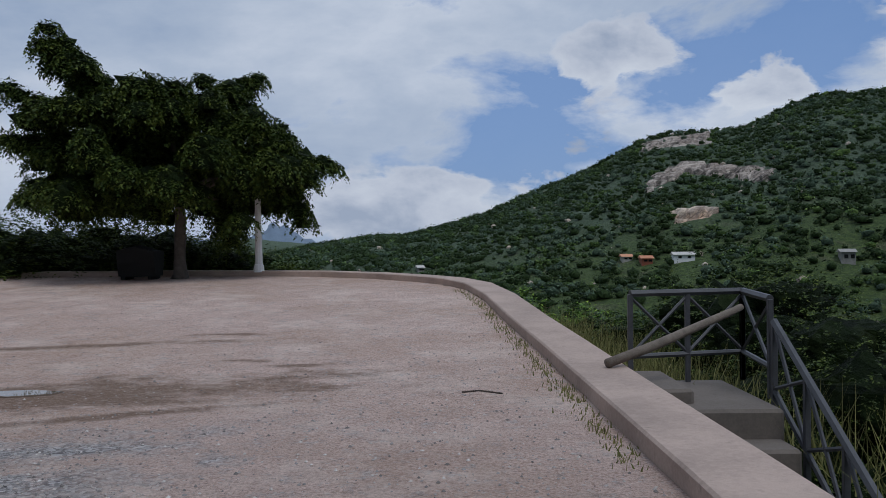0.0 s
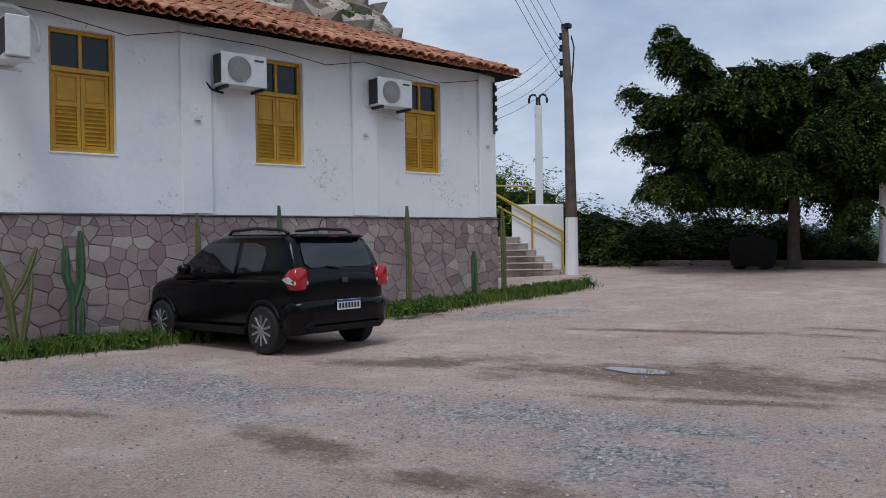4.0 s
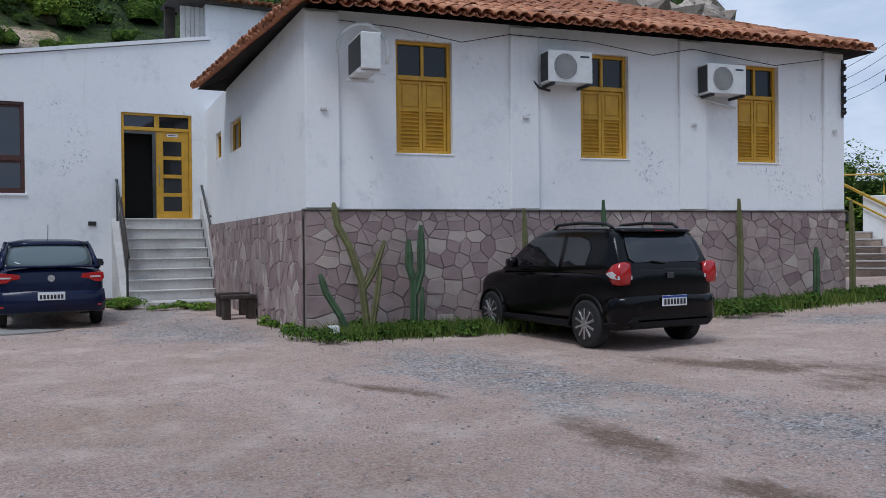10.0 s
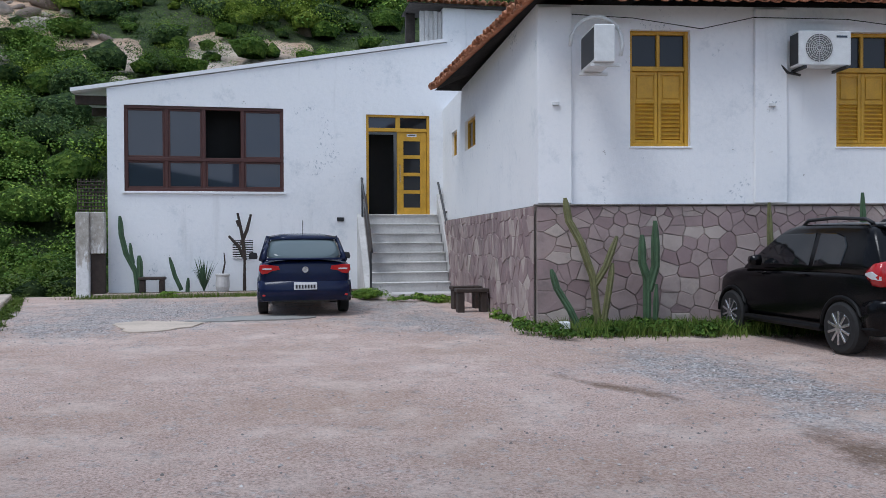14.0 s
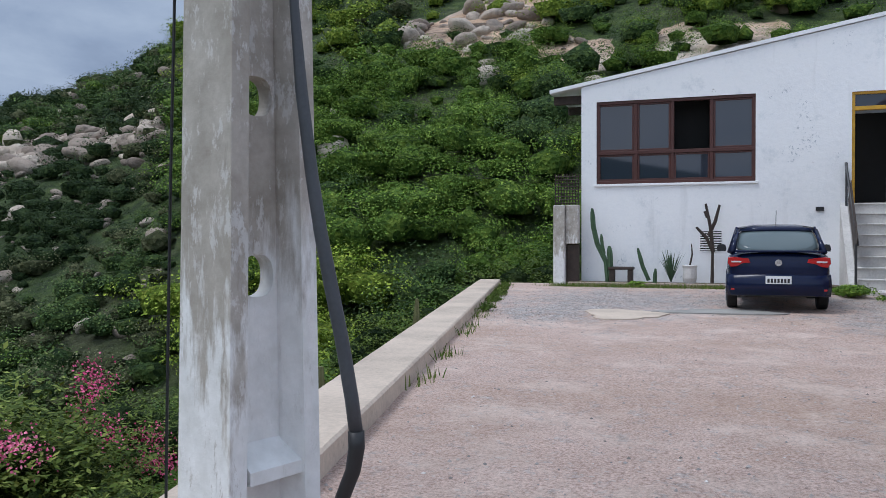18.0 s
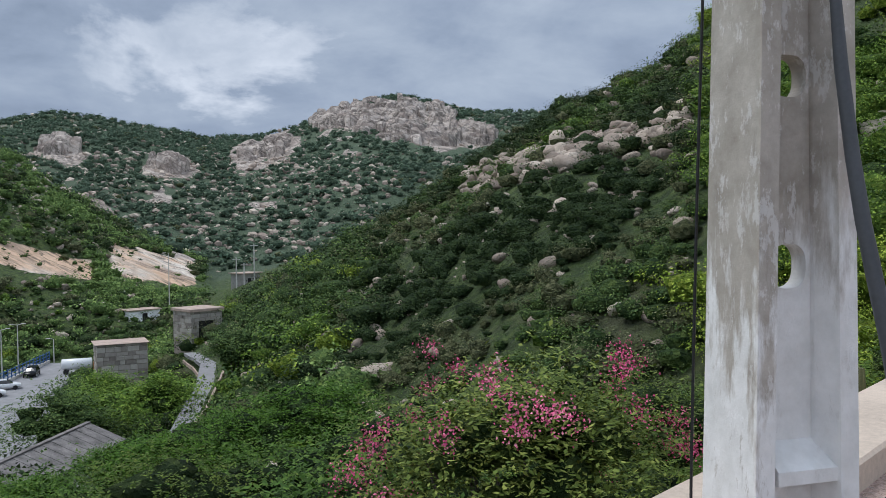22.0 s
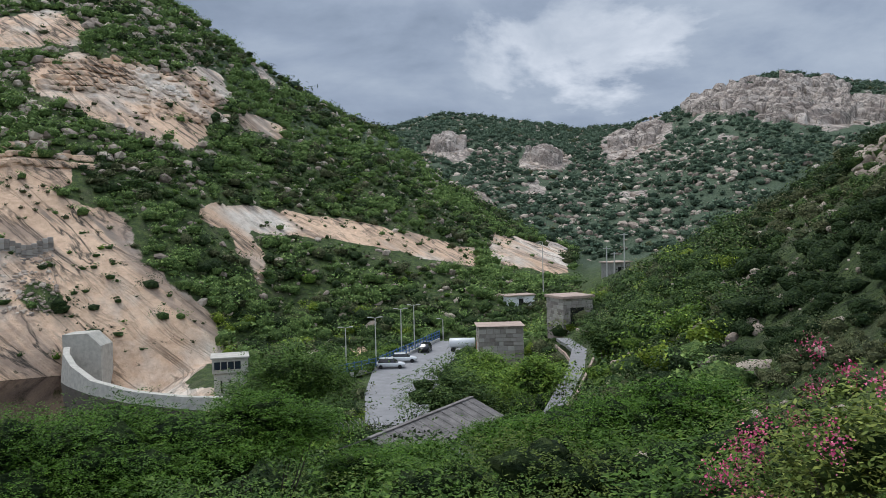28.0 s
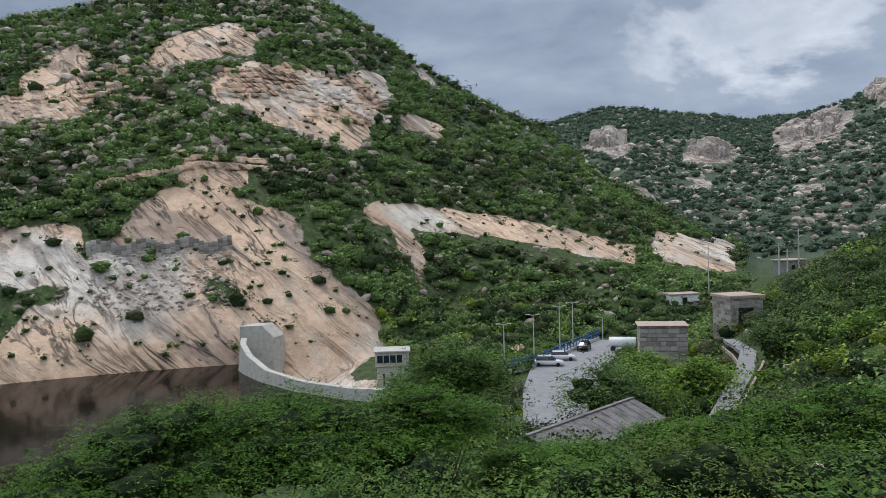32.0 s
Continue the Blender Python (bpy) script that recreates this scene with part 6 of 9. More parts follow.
pts = [dirv(b, 3.2, EYE + s * 3.2) for b, s in ((126.6, 1.0), (127.53, 0.2387), (127.75, 0.12), (127.94, 0.0), (128.15, -0.15), (128.33, -0.3), (128.4, -0.42))]
part("wire", tube(pts, 0.006, 6), M_BLACKPL, wire)

# timber utility pole, service post, and stair at the north end of the house
up = empty("timber_pole", pose(-11.1, 18.0, ground(-11.1, 18.0)), label="weathered utility pole with white painted foot", category="utility pole")
part("shaft", tube([(0, 0, 0), (0.0, 0.02, 1.4), (-0.02, 0, 4.4), (-0.1, 0, 6.25)], [0.155, 0.145, 0.11, 0.085], 12), M_POLEWOOD, up, smooth=True)
part("painted_foot", tube([(0, 0, 0), (0, 0.02, 1.45)], [0.168, 0.152], 12), M_WHITE, up, "flaking white paint")
for z in (5.95, 5.65, 5.3, 5.0):
    ins = part("insulator", tube([(-0.22, 0, z), (-0.22, 0, z + 0.05), (-0.22, 0, z + 0.11), (-0.22, 0, z + 0.16)], [0.035, 0.055, 0.035, 0.045], 10), M_BLACKPL, up)
    part("bracket", box((-0.2, -0.02, z + 0.04), (0.0, 0.02, z + 0.09)), M_IRON, up)
part("cap_box", box((-0.16, -0.08, 6.2), (0.06, 0.08, 6.32), 0.01), M_BLACKPL, up)
part("riser", tube([(0.08, 0, 6.0), (0.16, 0, 5.7), (0.12, 0, 5.2), (0.02, 0.02, 4.4)], 0.018, 6), M_BLACKPL, up)


def span_wire(name, a, b, sag, rad=0.006):
    a, b = Vector(a), Vector(b)
    pts = [a.lerp(b, t / 10) - Vector((0, 0, sag * 4 * (t / 10) * (1 - t / 10))) for t in range(11)]
    return tagged(part(name, tube(pts, rad, 5), M_BLACKPL), "thin black overhead wire strung from the pole", "wire", "overhead wires")


for k, z in enumerate((5.95, 5.65, 5.3, 5.0)):
    top = ground(-11.1, 18.0) + z
    span_wire("overhead_wire", (-11.35, 18.0, top), (-2.6 + k * 0.05, -1.6, 8.8 - k * 0.22), 0.5)
    span_wire("overhead_wire", (-11.35, 18.0, top), tuple(fp(9.88, 0.12, 4.45 - k * 0.2)), 0.12, 0.005)
span_wire("overhead_wire", (-11.2, 18.0, ground(-11.1, 18.0) + 6.2), (-2.5, -1.6, 8.95), 0.4)

ST = pose(-11.35, 17.95, ground(-11.35, 17.95), 0, 0, -146.5)  # x up the flight, y towards the yard
st = empty("side_steps", ST, label="pinkish concrete steps rising to the side door", category="steps")
for k in range(6):
    part("step", box((0.05 + 0.21 * k, -1.15, -0.25), (2.2, 0.0, 0.165 * (k + 1)), 0.012), M_PINKSTEP, st)
    part("nosing", box((0.03 + 0.21 * k, -1.16, 0.165 * (k + 1) - 0.03), (2.2, 0.012, 0.165 * (k + 1) + 0.004), 0.008), M_STEP, st, "pale tread edge")
part("landing", box((2.2, -1.15, -0.25), (4.2, 0.0, 1.2), 0.012), M_PINKSTEP, st)
part("stair_wall", box((-0.08, -1.36, -0.25), (1.3, -1.16, 1.86), 0.015), M_WHITE, st, "white plastered side wall")
part("meter_box", box((1.55, -0.02, 1.22), (1.72, 0.06, 1.42), 0.005), M_BLACKPL, st)
rails = empty("yellow_rail", ST, label="yellow painted tube handrail along the side steps", category="handrail")
for y in (-1.1, -0.02):
    part("rail", tube([(-0.05, y, 1.1), (1.75, y, 2.15), (2.4, y, 2.2)], 0.024), M_YELLOW, rails)
    part("rail", tube([(-0.05, y, 0.8), (1.6, y, 1.78)], 0.02), M_YELLOW, rails)
    for x, z0, z1 in ((-0.03, 0.1, 1.12), (0.75, 0.6, 1.57), (1.75, 1.0, 2.16)):
        part("post", tube([(x, y, z0), (x, y, z1)], 0.022), M_YELLOW, rails)
part("rail", tube([(0.85, -1.25, 1.9), (0.85, -1.25, 2.36), (2.0, -1.25, 2.4), (2.4, -1.25, 2.4)], 0.022), M_YELLOW, rails)
sp = empty("service_post", ST @ pose(0.55, -1.26, 1.862), label="slim white concrete service post with black hooked conduits", category="post")
part("shaft", box((-0.1, -0.08, 0), (0.1, 0.08, 2.65), 0.01), M_WHITE, sp)
for s in (-1, 1):
    pts = [(s * 0.04, 0, 2.6)] + [(s * (0.13 - 0.1 * math.cos(t)), 0, 2.85 + 0.1 * math.sin(t)) for t in (0, 0.8, 1.6, 2.4, 3.1)] + [(s * 0.24, 0, 2.72)]
    part("hook", tube(pts, 0.03, 8), M_BLACKPL, sp, "black curved entry pipe")


# ---- cars ----
def loft(sections, close=True):
    """Rings of (y, z) for y >= 0 at each x, mirrored; quads between the rings."""
    bm = bmesh.new()
    rings = []
    for x, prof in sections:
        right = [bm.verts.new((x, -y, z)) for y, z in prof]
        left = [bm.verts.new((x, y, z)) for y, z in reversed(prof)]
        rings.append(right + left)
    n = len(rings[0])
    for r, s in zip(rings, rings[1:]):
        for k in range(n):
            bm.faces.new((r[k], r[(k + 1) % n], s[(k + 1) % n], s[k]))
    if close:
        bm.faces.new(rings[0][::-1]), bm.faces.new(rings[-1])
    bmesh.ops.recalc_face_normals(bm, faces=bm.faces[:])
    return bm


def soften(ob, levels=2):
    mod = ob.modifiers.new("soft", "SUBSURF")
    mod.levels = mod.render_levels = levels
    return ob


def wheel(parent, x, y, r, side, alloy):
    w = part("wheel", tube([(0, -0.09, 0), (0, -0.07, 0), (0, 0.07, 0), (0, 0.09, 0)], [r * 0.9, r, r, r * 0.9], 28), M_RUBBER, parent, "black tyre on alloy wheel", smooth=False)
    w.matrix_basis = pose(x, y, r)
    bm = bmesh.new()
    add_tube(bm, [(0, side * 0.082, 0), (0, side * 0.094, 0)], [r * 0.66, r * 0.63], 28)
    rim = part("rim", bm, M_BLACKPL, w, "dark alloy rim")
    n = 10 if alloy else 7
    for k in range(n):
        a = 2 * math.pi * k / n
        part("spoke", box((-0.016, -0.008, r * 0.12), (0.016, 0.008, r * 0.64), 0.004, pose(0, side * 0.1, 0) @ Matrix.Rotation(a, 4, "Y")), M_CHROME, rim)
    part("hub", tube([(0, side * 0.09, 0), (0, side * 0.112, 0)], r * 0.16, 12), M_CHROME, rim)
    return w


def plate(parent, m, mercosul):
    pl = part("number_plate", box((-0.005, -0.2, -0.065), (0.004, 0.2, 0.065), 0.004), M_PLATE, parent, "white number plate with dark bars")
    pl.matrix_basis = m
    if mercosul:
        part("plate_band", box((-0.0075, -0.2, 0.037), (-0.0055, 0.2, 0.063)), M_PLATEBLUE, pl)
    for k in range(7):
        y = -0.155 + k * 0.0515
        part("plate_bar", box((-0.008, y - 0.017, -0.045), (-0.0055, y + 0.017, 0.022)), M_BLACKPL, pl)


def hatchback():
    m = pose(-8.4, 7.2, ground(-8.4, 7.2), 0, 0, 180)  # x forward from the rear axle
    car = empty("hatchback_car", m, label="black small hatchback with roof bars parked nose to the wall", category="car")

    def low(w, z0, zs, zt):
        return [(w * 0.8, z0), (w * 0.97, z0 + 0.06), (w, (z0 + zs) / 2), (w * 0.99, zs - 0.1), (w * 0.94, zs), (w * 0.5, zt), (0.02, zt)]

    soften(part("body", loft([(-0.61, low(0.55, 0.44, 0.8, 0.84)), (-0.6, low(0.69, 0.36, 0.95, 0.99)), (-0.52, low(0.77, 0.3, 1.0, 1.02)), (-0.3, low(0.81, 0.26, 1.01, 1.02)), (0.5, low(0.82, 0.24, 0.98, 1.0)), (1.3, low(0.82, 0.24, 0.96, 0.99)), (2.0, low(0.81, 0.24, 0.94, 1.0)), (2.4, low(0.8, 0.25, 0.91, 0.96)), (2.75, low(0.74, 0.27, 0.84, 0.88)), (2.93, low(0.6, 0.3, 0.7, 0.73)), (2.98, low(0.5, 0.34, 0.6, 0.62))]), M_BLACKCAR, car, smooth=True))
    XT = [-0.57, -0.5, -0.4, -0.33, -0.26, -0.1, 0.3, 0.8, 1.1, 1.3, 1.45, 2.05]
    ZT = [0.99, 1.14, 1.34, 1.44, 1.475, 1.495, 1.515, 1.515, 1.5, 1.46, 1.39, 0.99]

    def side(z):
        return 0.785 - 0.16 * max(0.0, (z - 0.93) / 0.57) ** 1.25

    def cab(x):
        zt = float(np.interp(x, XT, ZT))
        end = 1 - 0.1 * max(0.0, (-0.26 - x) / 0.31) ** 2
        zs = [0.92 + (zt - 0.07 - 0.92) * k / 4 for k in range(5)]
        return [(side(z) * end, z) for z in zs] + [(side(zt) * end - 0.012, zt - 0.035), (side(zt) * end - 0.05, zt - 0.01), (side(zt) * 0.6, zt + 0.006), (0.02, zt + 0.012)]

    part("cabin", loft([(x, cab(x)) for x in XT[:6] + [0.1, 0.3, 0.55, 0.8, 1.1, 1.3, 1.45, 1.65, 1.85, 2.05]]), M_BLACKCAR, car, smooth=True)

    def pane(name, outline, place, label):
        """A thin bowed pane over an outline; place(u, v, lift) puts it on the body."""
        bm = bmesh.new()
        cu, cv = sum(p[0] for p in outline) / len(outline), sum(p[1] for p in outline) / len(outline)
        rings = [[bm.verts.new(place(cu + (u - cu) * k, cv + (v - cv) * k, h)) for u, v in outline] for k, h in ((1.0, -0.01), (1.0, 0.007), (0.94, 0.011), (0.5, 0.012))]
        for a, b in zip(rings, rings[1:]):
            for k in range(len(outline)):
                bm.faces.new((a[k], a[(k + 1) % len(outline)], b[(k + 1) % len(outline)], b[k]))
        bm.faces.new(rings[-1])
        bmesh.ops.recalc_face_normals(bm, faces=bm.faces[:])
        return part(name, bm, M_CARGLASS, car, label)

    def hatch(y, z, lift):
        return (float(np.interp(z, ZT[:5], XT[:5])) - 0.012 - lift, y, z)

    pane("rear_window", [(-0.5, 1.07), (0.5, 1.07), (0.57, 1.12), (0.555, 1.3), (0.5, 1.42), (0.42, 1.44), (-0.42, 1.44), (-0.5, 1.42), (-0.555, 1.3), (-0.57, 1.12)], hatch, "dark rear window")
    for s in (-1, 1):
        def flank(x, z, lift, s=s):
            return (x, s * (side(z) + lift), z)

        pane("side_window", [(0.64, 1.0), (1.83, 1.0), (1.8, 1.08), (1.5, 1.29), (1.32, 1.38), (0.64, 1.4)], flank, "dark front door window")
        pane("side_window", [(0.06, 1.02), (0.56, 1.0), (0.56, 1.4), (0.25, 1.39), (0.1, 1.35), (0.02, 1.24)], flank, "dark rear door window")
        part("roof_bar", tube([(-0.18, s * 0.53, 1.5), (-0.08, s * 0.55, 1.55), (0.45, s * 0.56, 1.575), (0.95, s * 0.55, 1.555), (1.08, s * 0.53, 1.49)], 0.022, 8), M_BLACKPL, car, "black roof bar", smooth=True)
        mir = part("mirror", loft([(1.55, [(0.06, -0.06), (0.08, 0.0), (0.06, 0.07), (0.0, 0.08)]), (1.7, [(0.03, -0.04), (0.045, 0.0), (0.03, 0.05), (0.0, 0.055)])]), M_BLACKCAR, car, smooth=True)
        mir.matrix_basis = pose(0, s * 0.9, 1.04)
        # tail lamp: a red shell round the corner with a clear wedge on the flank
        lamp = part("tail_lamp", loft([(-0.615, [(0.05, -0.09), (0.075, -0.02), (0.06, 0.11), (0.01, 0.13)]), (-0.59, [(0.09, -0.12), (0.115, -0.02), (0.085, 0.15), (0.01, 0.16)]), (-0.5, [(0.115, -0.11), (0.13, 0.0), (0.1, 0.13), (0.01, 0.15)]), (-0.41, [(0.1, -0.05), (0.125, 0.01), (0.1, 0.07), (0.01, 0.09)]), (-0.35, [(0.08, 0.0), (0.1, 0.015), (0.08, 0.03), (0.01, 0.04)])]), M_RED, car, "red and clear tail lamp", smooth=True)
        lamp.matrix_basis = pose(0, s * 0.69, 0.92)
        part("clear_blade", loft([(-0.605, [(0.04, -0.045), (0.105, -0.05), (0.105, -0.01), (0.04, 0.0)]), (-0.5, [(0.04, -0.05), (0.137, -0.035), (0.137, 0.045), (0.04, 0.05)]), (-0.4, [(0.04, 0.0), (0.129, 0.005), (0.129, 0.025), (0.04, 0.03)])]), M_CLEAR, lamp)
        for x in (0.0, 2.305):
            wheel(car, x, s * 0.745, 0.3, s, True)
            part("arch", tube([(x + 0.355 * math.cos(t), s * 0.8, 0.3 + 0.355 * math.sin(t)) for t in (k * math.pi / 12 for k in range(13))], 0.028, 6), M_TRIM, car, "black plastic arch", smooth=True)
        part("sill_trim", tube([(0.35, s * 0.8, 0.27), (1.95, s * 0.8, 0.27)], 0.045, 8), M_TRIM, car)
        for x in (0.72, 1.55):
            part("door_handle", box((x - 0.09, s * 0.82 - 0.012, 0.875), (x + 0.09, s * 0.82 + 0.018, 0.9), 0.006), M_BLACKCAR, car)
    def skirt(w, z0, z1):
        return [(w * 0.9, z0), (w, z0 + 0.07), (w, z1 - 0.06), (w * 0.96, z1), (0.02, z1 + 0.02)]

    part("bumper", loft([(-0.67, skirt(0.5, 0.36, 0.6)), (-0.66, skirt(0.64, 0.32, 0.64)), (-0.61, skirt(0.74, 0.29, 0.66)), (-0.5, skirt(0.81, 0.27, 0.66)), (-0.34, skirt(0.825, 0.27, 0.62))]), M_BLACKCAR, car, "black bumper", smooth=True)
    part("bumper_trim", loft([(-0.678, skirt(0.56, 0.31, 0.42)), (-0.66, skirt(0.66, 0.29, 0.42)), (-0.5, skirt(0.818, 0.25, 0.4)), (-0.36, skirt(0.832, 0.25, 0.38))]), M_TRIM, car, "matt black lower bumper")
    part("rear_wiper", tube([(-0.575, 0.0, 1.06), (-0.57, 0.26, 1.09)], 0.009, 6), M_BLACKPL, car)
    part("badge", box((-0.632, -0.055, 0.87), (-0.615, 0.055, 0.94), 0.006), M_IRON, car, "plain dark badge")
    part("spoiler", loft([(-0.43, [(0.5, 1.445), (0.52, 1.455), (0.48, 1.468), (0.02, 1.475)]), (-0.3, [(0.56, 1.44), (0.58, 1.465), (0.54, 1.49), (0.02, 1.5)]), (-0.15, [(0.57, 1.46), (0.58, 1.48), (0.55, 1.5), (0.02, 1.51)])]), M_BLACKCAR, car, smooth=True)
    part("brake_light", box((-0.432, -0.08, 1.452), (-0.42, 0.08, 1.464), 0.003), M_RED, car)
    part("aerial", tube([(-0.1, 0, 1.5), (-0.2, 0, 1.68)], 0.006, 5), M_BLACKPL, car)
    plate(car, pose(-0.69, 0, 0.6), True)


def sedan():
    m = pose(-15.75, 0.58, 0.0, 0, 0, 180)
    car = empty("sedan_car", m, label="dark blue sedan parked facing the porch steps", category="car")

    def low(w, z0, zs, zt):
        return [(w * 0.8, z0), (w * 0.97, z0 + 0.06), (w, (z0 + zs) / 2), (w * 0.99, zs - 0.1), (w * 0.95, zs), (w * 0.5, zt), (0.02, zt)]

    soften(part("body", loft([(-0.92, low(0.66, 0.4, 0.78, 0.82)), (-0.88, low(0.76, 0.3, 0.93, 0.97)), (-0.75, low(0.8, 0.26, 0.99, 1.03)), (-0.3, low(0.825, 0.25, 0.97, 1.03)), (0.6, low(0.83, 0.24, 0.95, 0.98)), (1.6, low(0.83, 0.24, 0.93, 0.98)), (2.3, low(0.82, 0.24, 0.9, 0.98)), (2.8, low(0.8, 0.25, 0.84, 0.9)), (3.15, low(0.7, 0.27, 0.74, 0.78)), (3.28, low(0.55, 0.3, 0.62, 0.64))]), M_BLUECAR, car, smooth=True))

    def cab(wb, wt, zb, ztop):
        return [(wb, zb), (wb * 0.4 + wt * 0.6 + 0.02, zb + (ztop - zb) * 0.62), (wt + 0.02, zb + (ztop - zb) * 0.9), (wt * 0.85, ztop), (0.02, ztop + 0.004)]

    soften(part("glasshouse", loft([(-0.5, cab(0.7, 0.6, 0.96, 1.02)), (-0.1, cab(0.74, 0.59, 0.95, 1.33)), (0.15, cab(0.75, 0.59, 0.94, 1.42)), (0.8, cab(0.76, 0.6, 0.93, 1.455)), (1.25, cab(0.76, 0.6, 0.92, 1.43)), (1.55, cab(0.75, 0.59, 0.92, 1.34)), (2.25, cab(0.71, 0.56, 0.9, 0.98))]), M_REARGLASS, car, "pale reflecting windows", smooth=True))
    rf = part("roof", loft([(-0.02, [(0.6, 1.36), (0.3, 1.385), (0.02, 1.39)]), (0.2, [(0.625, 1.41), (0.34, 1.445), (0.02, 1.45)]), (0.8, [(0.635, 1.43), (0.36, 1.475), (0.02, 1.48)]), (1.25, [(0.62, 1.41), (0.36, 1.445), (0.02, 1.45)]), (1.5, [(0.6, 1.35), (0.34, 1.38), (0.02, 1.39)])], False), M_BLUECAR, car, smooth=True)
    rf.modifiers.new("thick", "SOLIDIFY").thickness = 0.03
    for s in (-1, 1):
        for pts in ([(-0.5, s * 0.73, 0.99), (0.0, s * 0.635, 1.37)], [(0.7, s * 0.785, 0.95), (0.68, s * 0.65, 1.43)], [(2.2, s * 0.73, 0.95), (1.5, s * 0.615, 1.36)]):
            part("pillar", tube(pts, [0.05, 0.032], 8), M_BLUECAR, car, smooth=True)
        mir = part("mirror", loft([(1.75, [(0.08, -0.06), (0.09, 0.0), (0.07, 0.07), (0.0, 0.08)]), (1.88, [(0.04, -0.04), (0.05, 0.0), (0.04, 0.04), (0.0, 0.05)])]), M_BLACKPL, car)
        mir.matrix_basis = pose(0, s * 0.95, 1.02)
        bm = bmesh.new()
        shape = [(-0.19, -0.01), (-0.17, 0.055), (0.08, 0.085), (0.155, 0.075), (0.165, -0.02), (0.12, -0.085), (0.02, -0.075), (-0.06, -0.03)]
        rings = [[bm.verts.new((x, s * py * k, pz * k)) for py, pz in shape] for x, k in ((-0.78, 1.0), (-0.905, 1.0), (-0.92, 0.9))]
        for u, v in zip(rings, rings[1:]):
            for k in range(8):
                bm.faces.new((u[k], u[(k + 1) % 8], v[(k + 1) % 8], v[k]))
        bm.faces.new(rings[0]), bm.faces.new(rings[-1])
        bmesh.ops.recalc_face_normals(bm, faces=bm.faces[:])
        lamp = part("tail_lamp", bm, M_RED, car, "red tail lamp")
        lamp.matrix_basis = pose(0, s * 0.63, 0.84)
        part("clear_blade", box((-0.93, s * 0.03 - 0.08, -0.01), (-0.9, s * 0.03 + 0.08, 0.016), 0.006), M_CLEAR, lamp)
        part("reflector", box((-0.955, s * 0.62 - 0.12, 0.37), (-0.93, s * 0.62 + 0.12, 0.4), 0.004), M_RED, car)
        for x in (0.0, 2.46):
            wheel(car, x, s * 0.735, 0.3, s, False)
            part("arch", tube([(x + 0.36 * math.cos(t), s * 0.815, 0.3 + 0.36 * math.sin(t)) for t in (k * math.pi / 10 for k in range(11))], 0.022, 6), M_BLUECAR, car, smooth=True)
    part("bumper", loft([(-0.97, [(0.66, 0.3), (0.68, 0.45), (0.66, 0.6), (0.02, 0.62)]), (-0.85, [(0.8, 0.27), (0.82, 0.45), (0.8, 0.64), (0.02, 0.66)]), (-0.5, [(0.81, 0.27), (0.83, 0.45), (0.81, 0.6), (0.02, 0.62)])]), M_BLUECAR, car, smooth=True)
    part("boot_lip", box((-0.93, -0.68, 1.0), (-0.78, 0.68, 1.035), 0.012), M_BLUECAR, car)
    part("badge", tube([(-0.935, 0, 0.83), (-0.915, 0, 0.83)], 0.055, 16), M_CHROME, car, "round chrome badge")
    part("under_panel", box((-0.94, -0.55, 0.27), (-0.6, 0.55, 0.36), 0.01), M_BLACKPL, car)
    part("aerial", tube([(0.25, 0, 1.46), (0.1, 0, 1.72)], 0.006, 5), M_BLACKPL, car)
    plate(car, pose(-0.98, 0, 0.545), False)


hatchback()
sedan()


# ---- air conditioners on the front ----
def air_con(u, z, turned=False):
    m = FACADE @ pose(u, -0.07, z)
    if turned:
        m = FACADE @ pose(u, -0.32, z, 0, 0, -90)
    ac = empty("air_conditioner", m, label="white outdoor air conditioner unit on wall brackets", category="air conditioner", group="wall air conditioners")
    part("body", box((0, -0.3, 0), (0.78, -0.02, 0.5), 0.012), M_ACWHITE, ac)
    part("side_panel", box((-0.004, -0.29, 0.03), (-0.001, -0.04, 0.47)), M_BLACKPL, ac, "dark finned side")
    if turned:
        part("dark_grille", box((0.03, -0.304, 0.04), (0.75, -0.3005, 0.47)), M_BLACKPL, ac, "dark fan guard")
    for x in (0.08, 0.7):
        part("bracket", box((x - 0.02, -0.34, -0.05), (x + 0.02, 0.06, -0.005), 0.004), M_ACWHITE if turned else M_BLACKPL, ac)
    if turned:
        return ac
    # Flat disc; the fan recess's shadow is put into its grey.
    part("fan_well", tube([(0.3, -0.298, 0.25), (0.3, -0.303, 0.25)], 0.2, 24), M_FANWELL, ac, "grey disc for the shaded fan opening")
    bm = bmesh.new()
    for r in (0.03, 0.06, 0.09, 0.12, 0.15, 0.18, 0.205):
        pts = [(0.3 + r * math.cos(t), -0.308, 0.25 + r * math.sin(t)) for t in (2 * math.pi * k / 20 for k in range(21))]
        add_tube(bm, pts, 0.0035, 4)
    for k in range(16):
        t = 2 * math.pi * k / 16
        add_tube(bm, [(0.3 + 0.03 * math.cos(t), -0.308, 0.25 + 0.03 * math.sin(t)), (0.3 + 0.205 * math.cos(t), -0.308, 0.25 + 0.205 * math.sin(t))], 0.003, 4)
    part("grille", bm, M_ACWHITE, ac, "round wire fan grille")
    part("label_plate", box((0.56, -0.304, 0.4), (0.72, -0.301, 0.43)), M_BLUEGLASS, ac, "small grey label")
    return ac


air_con(0.88, 3.7, True)
air_con(3.74, 3.83)
air_con(6.7, 3.8)


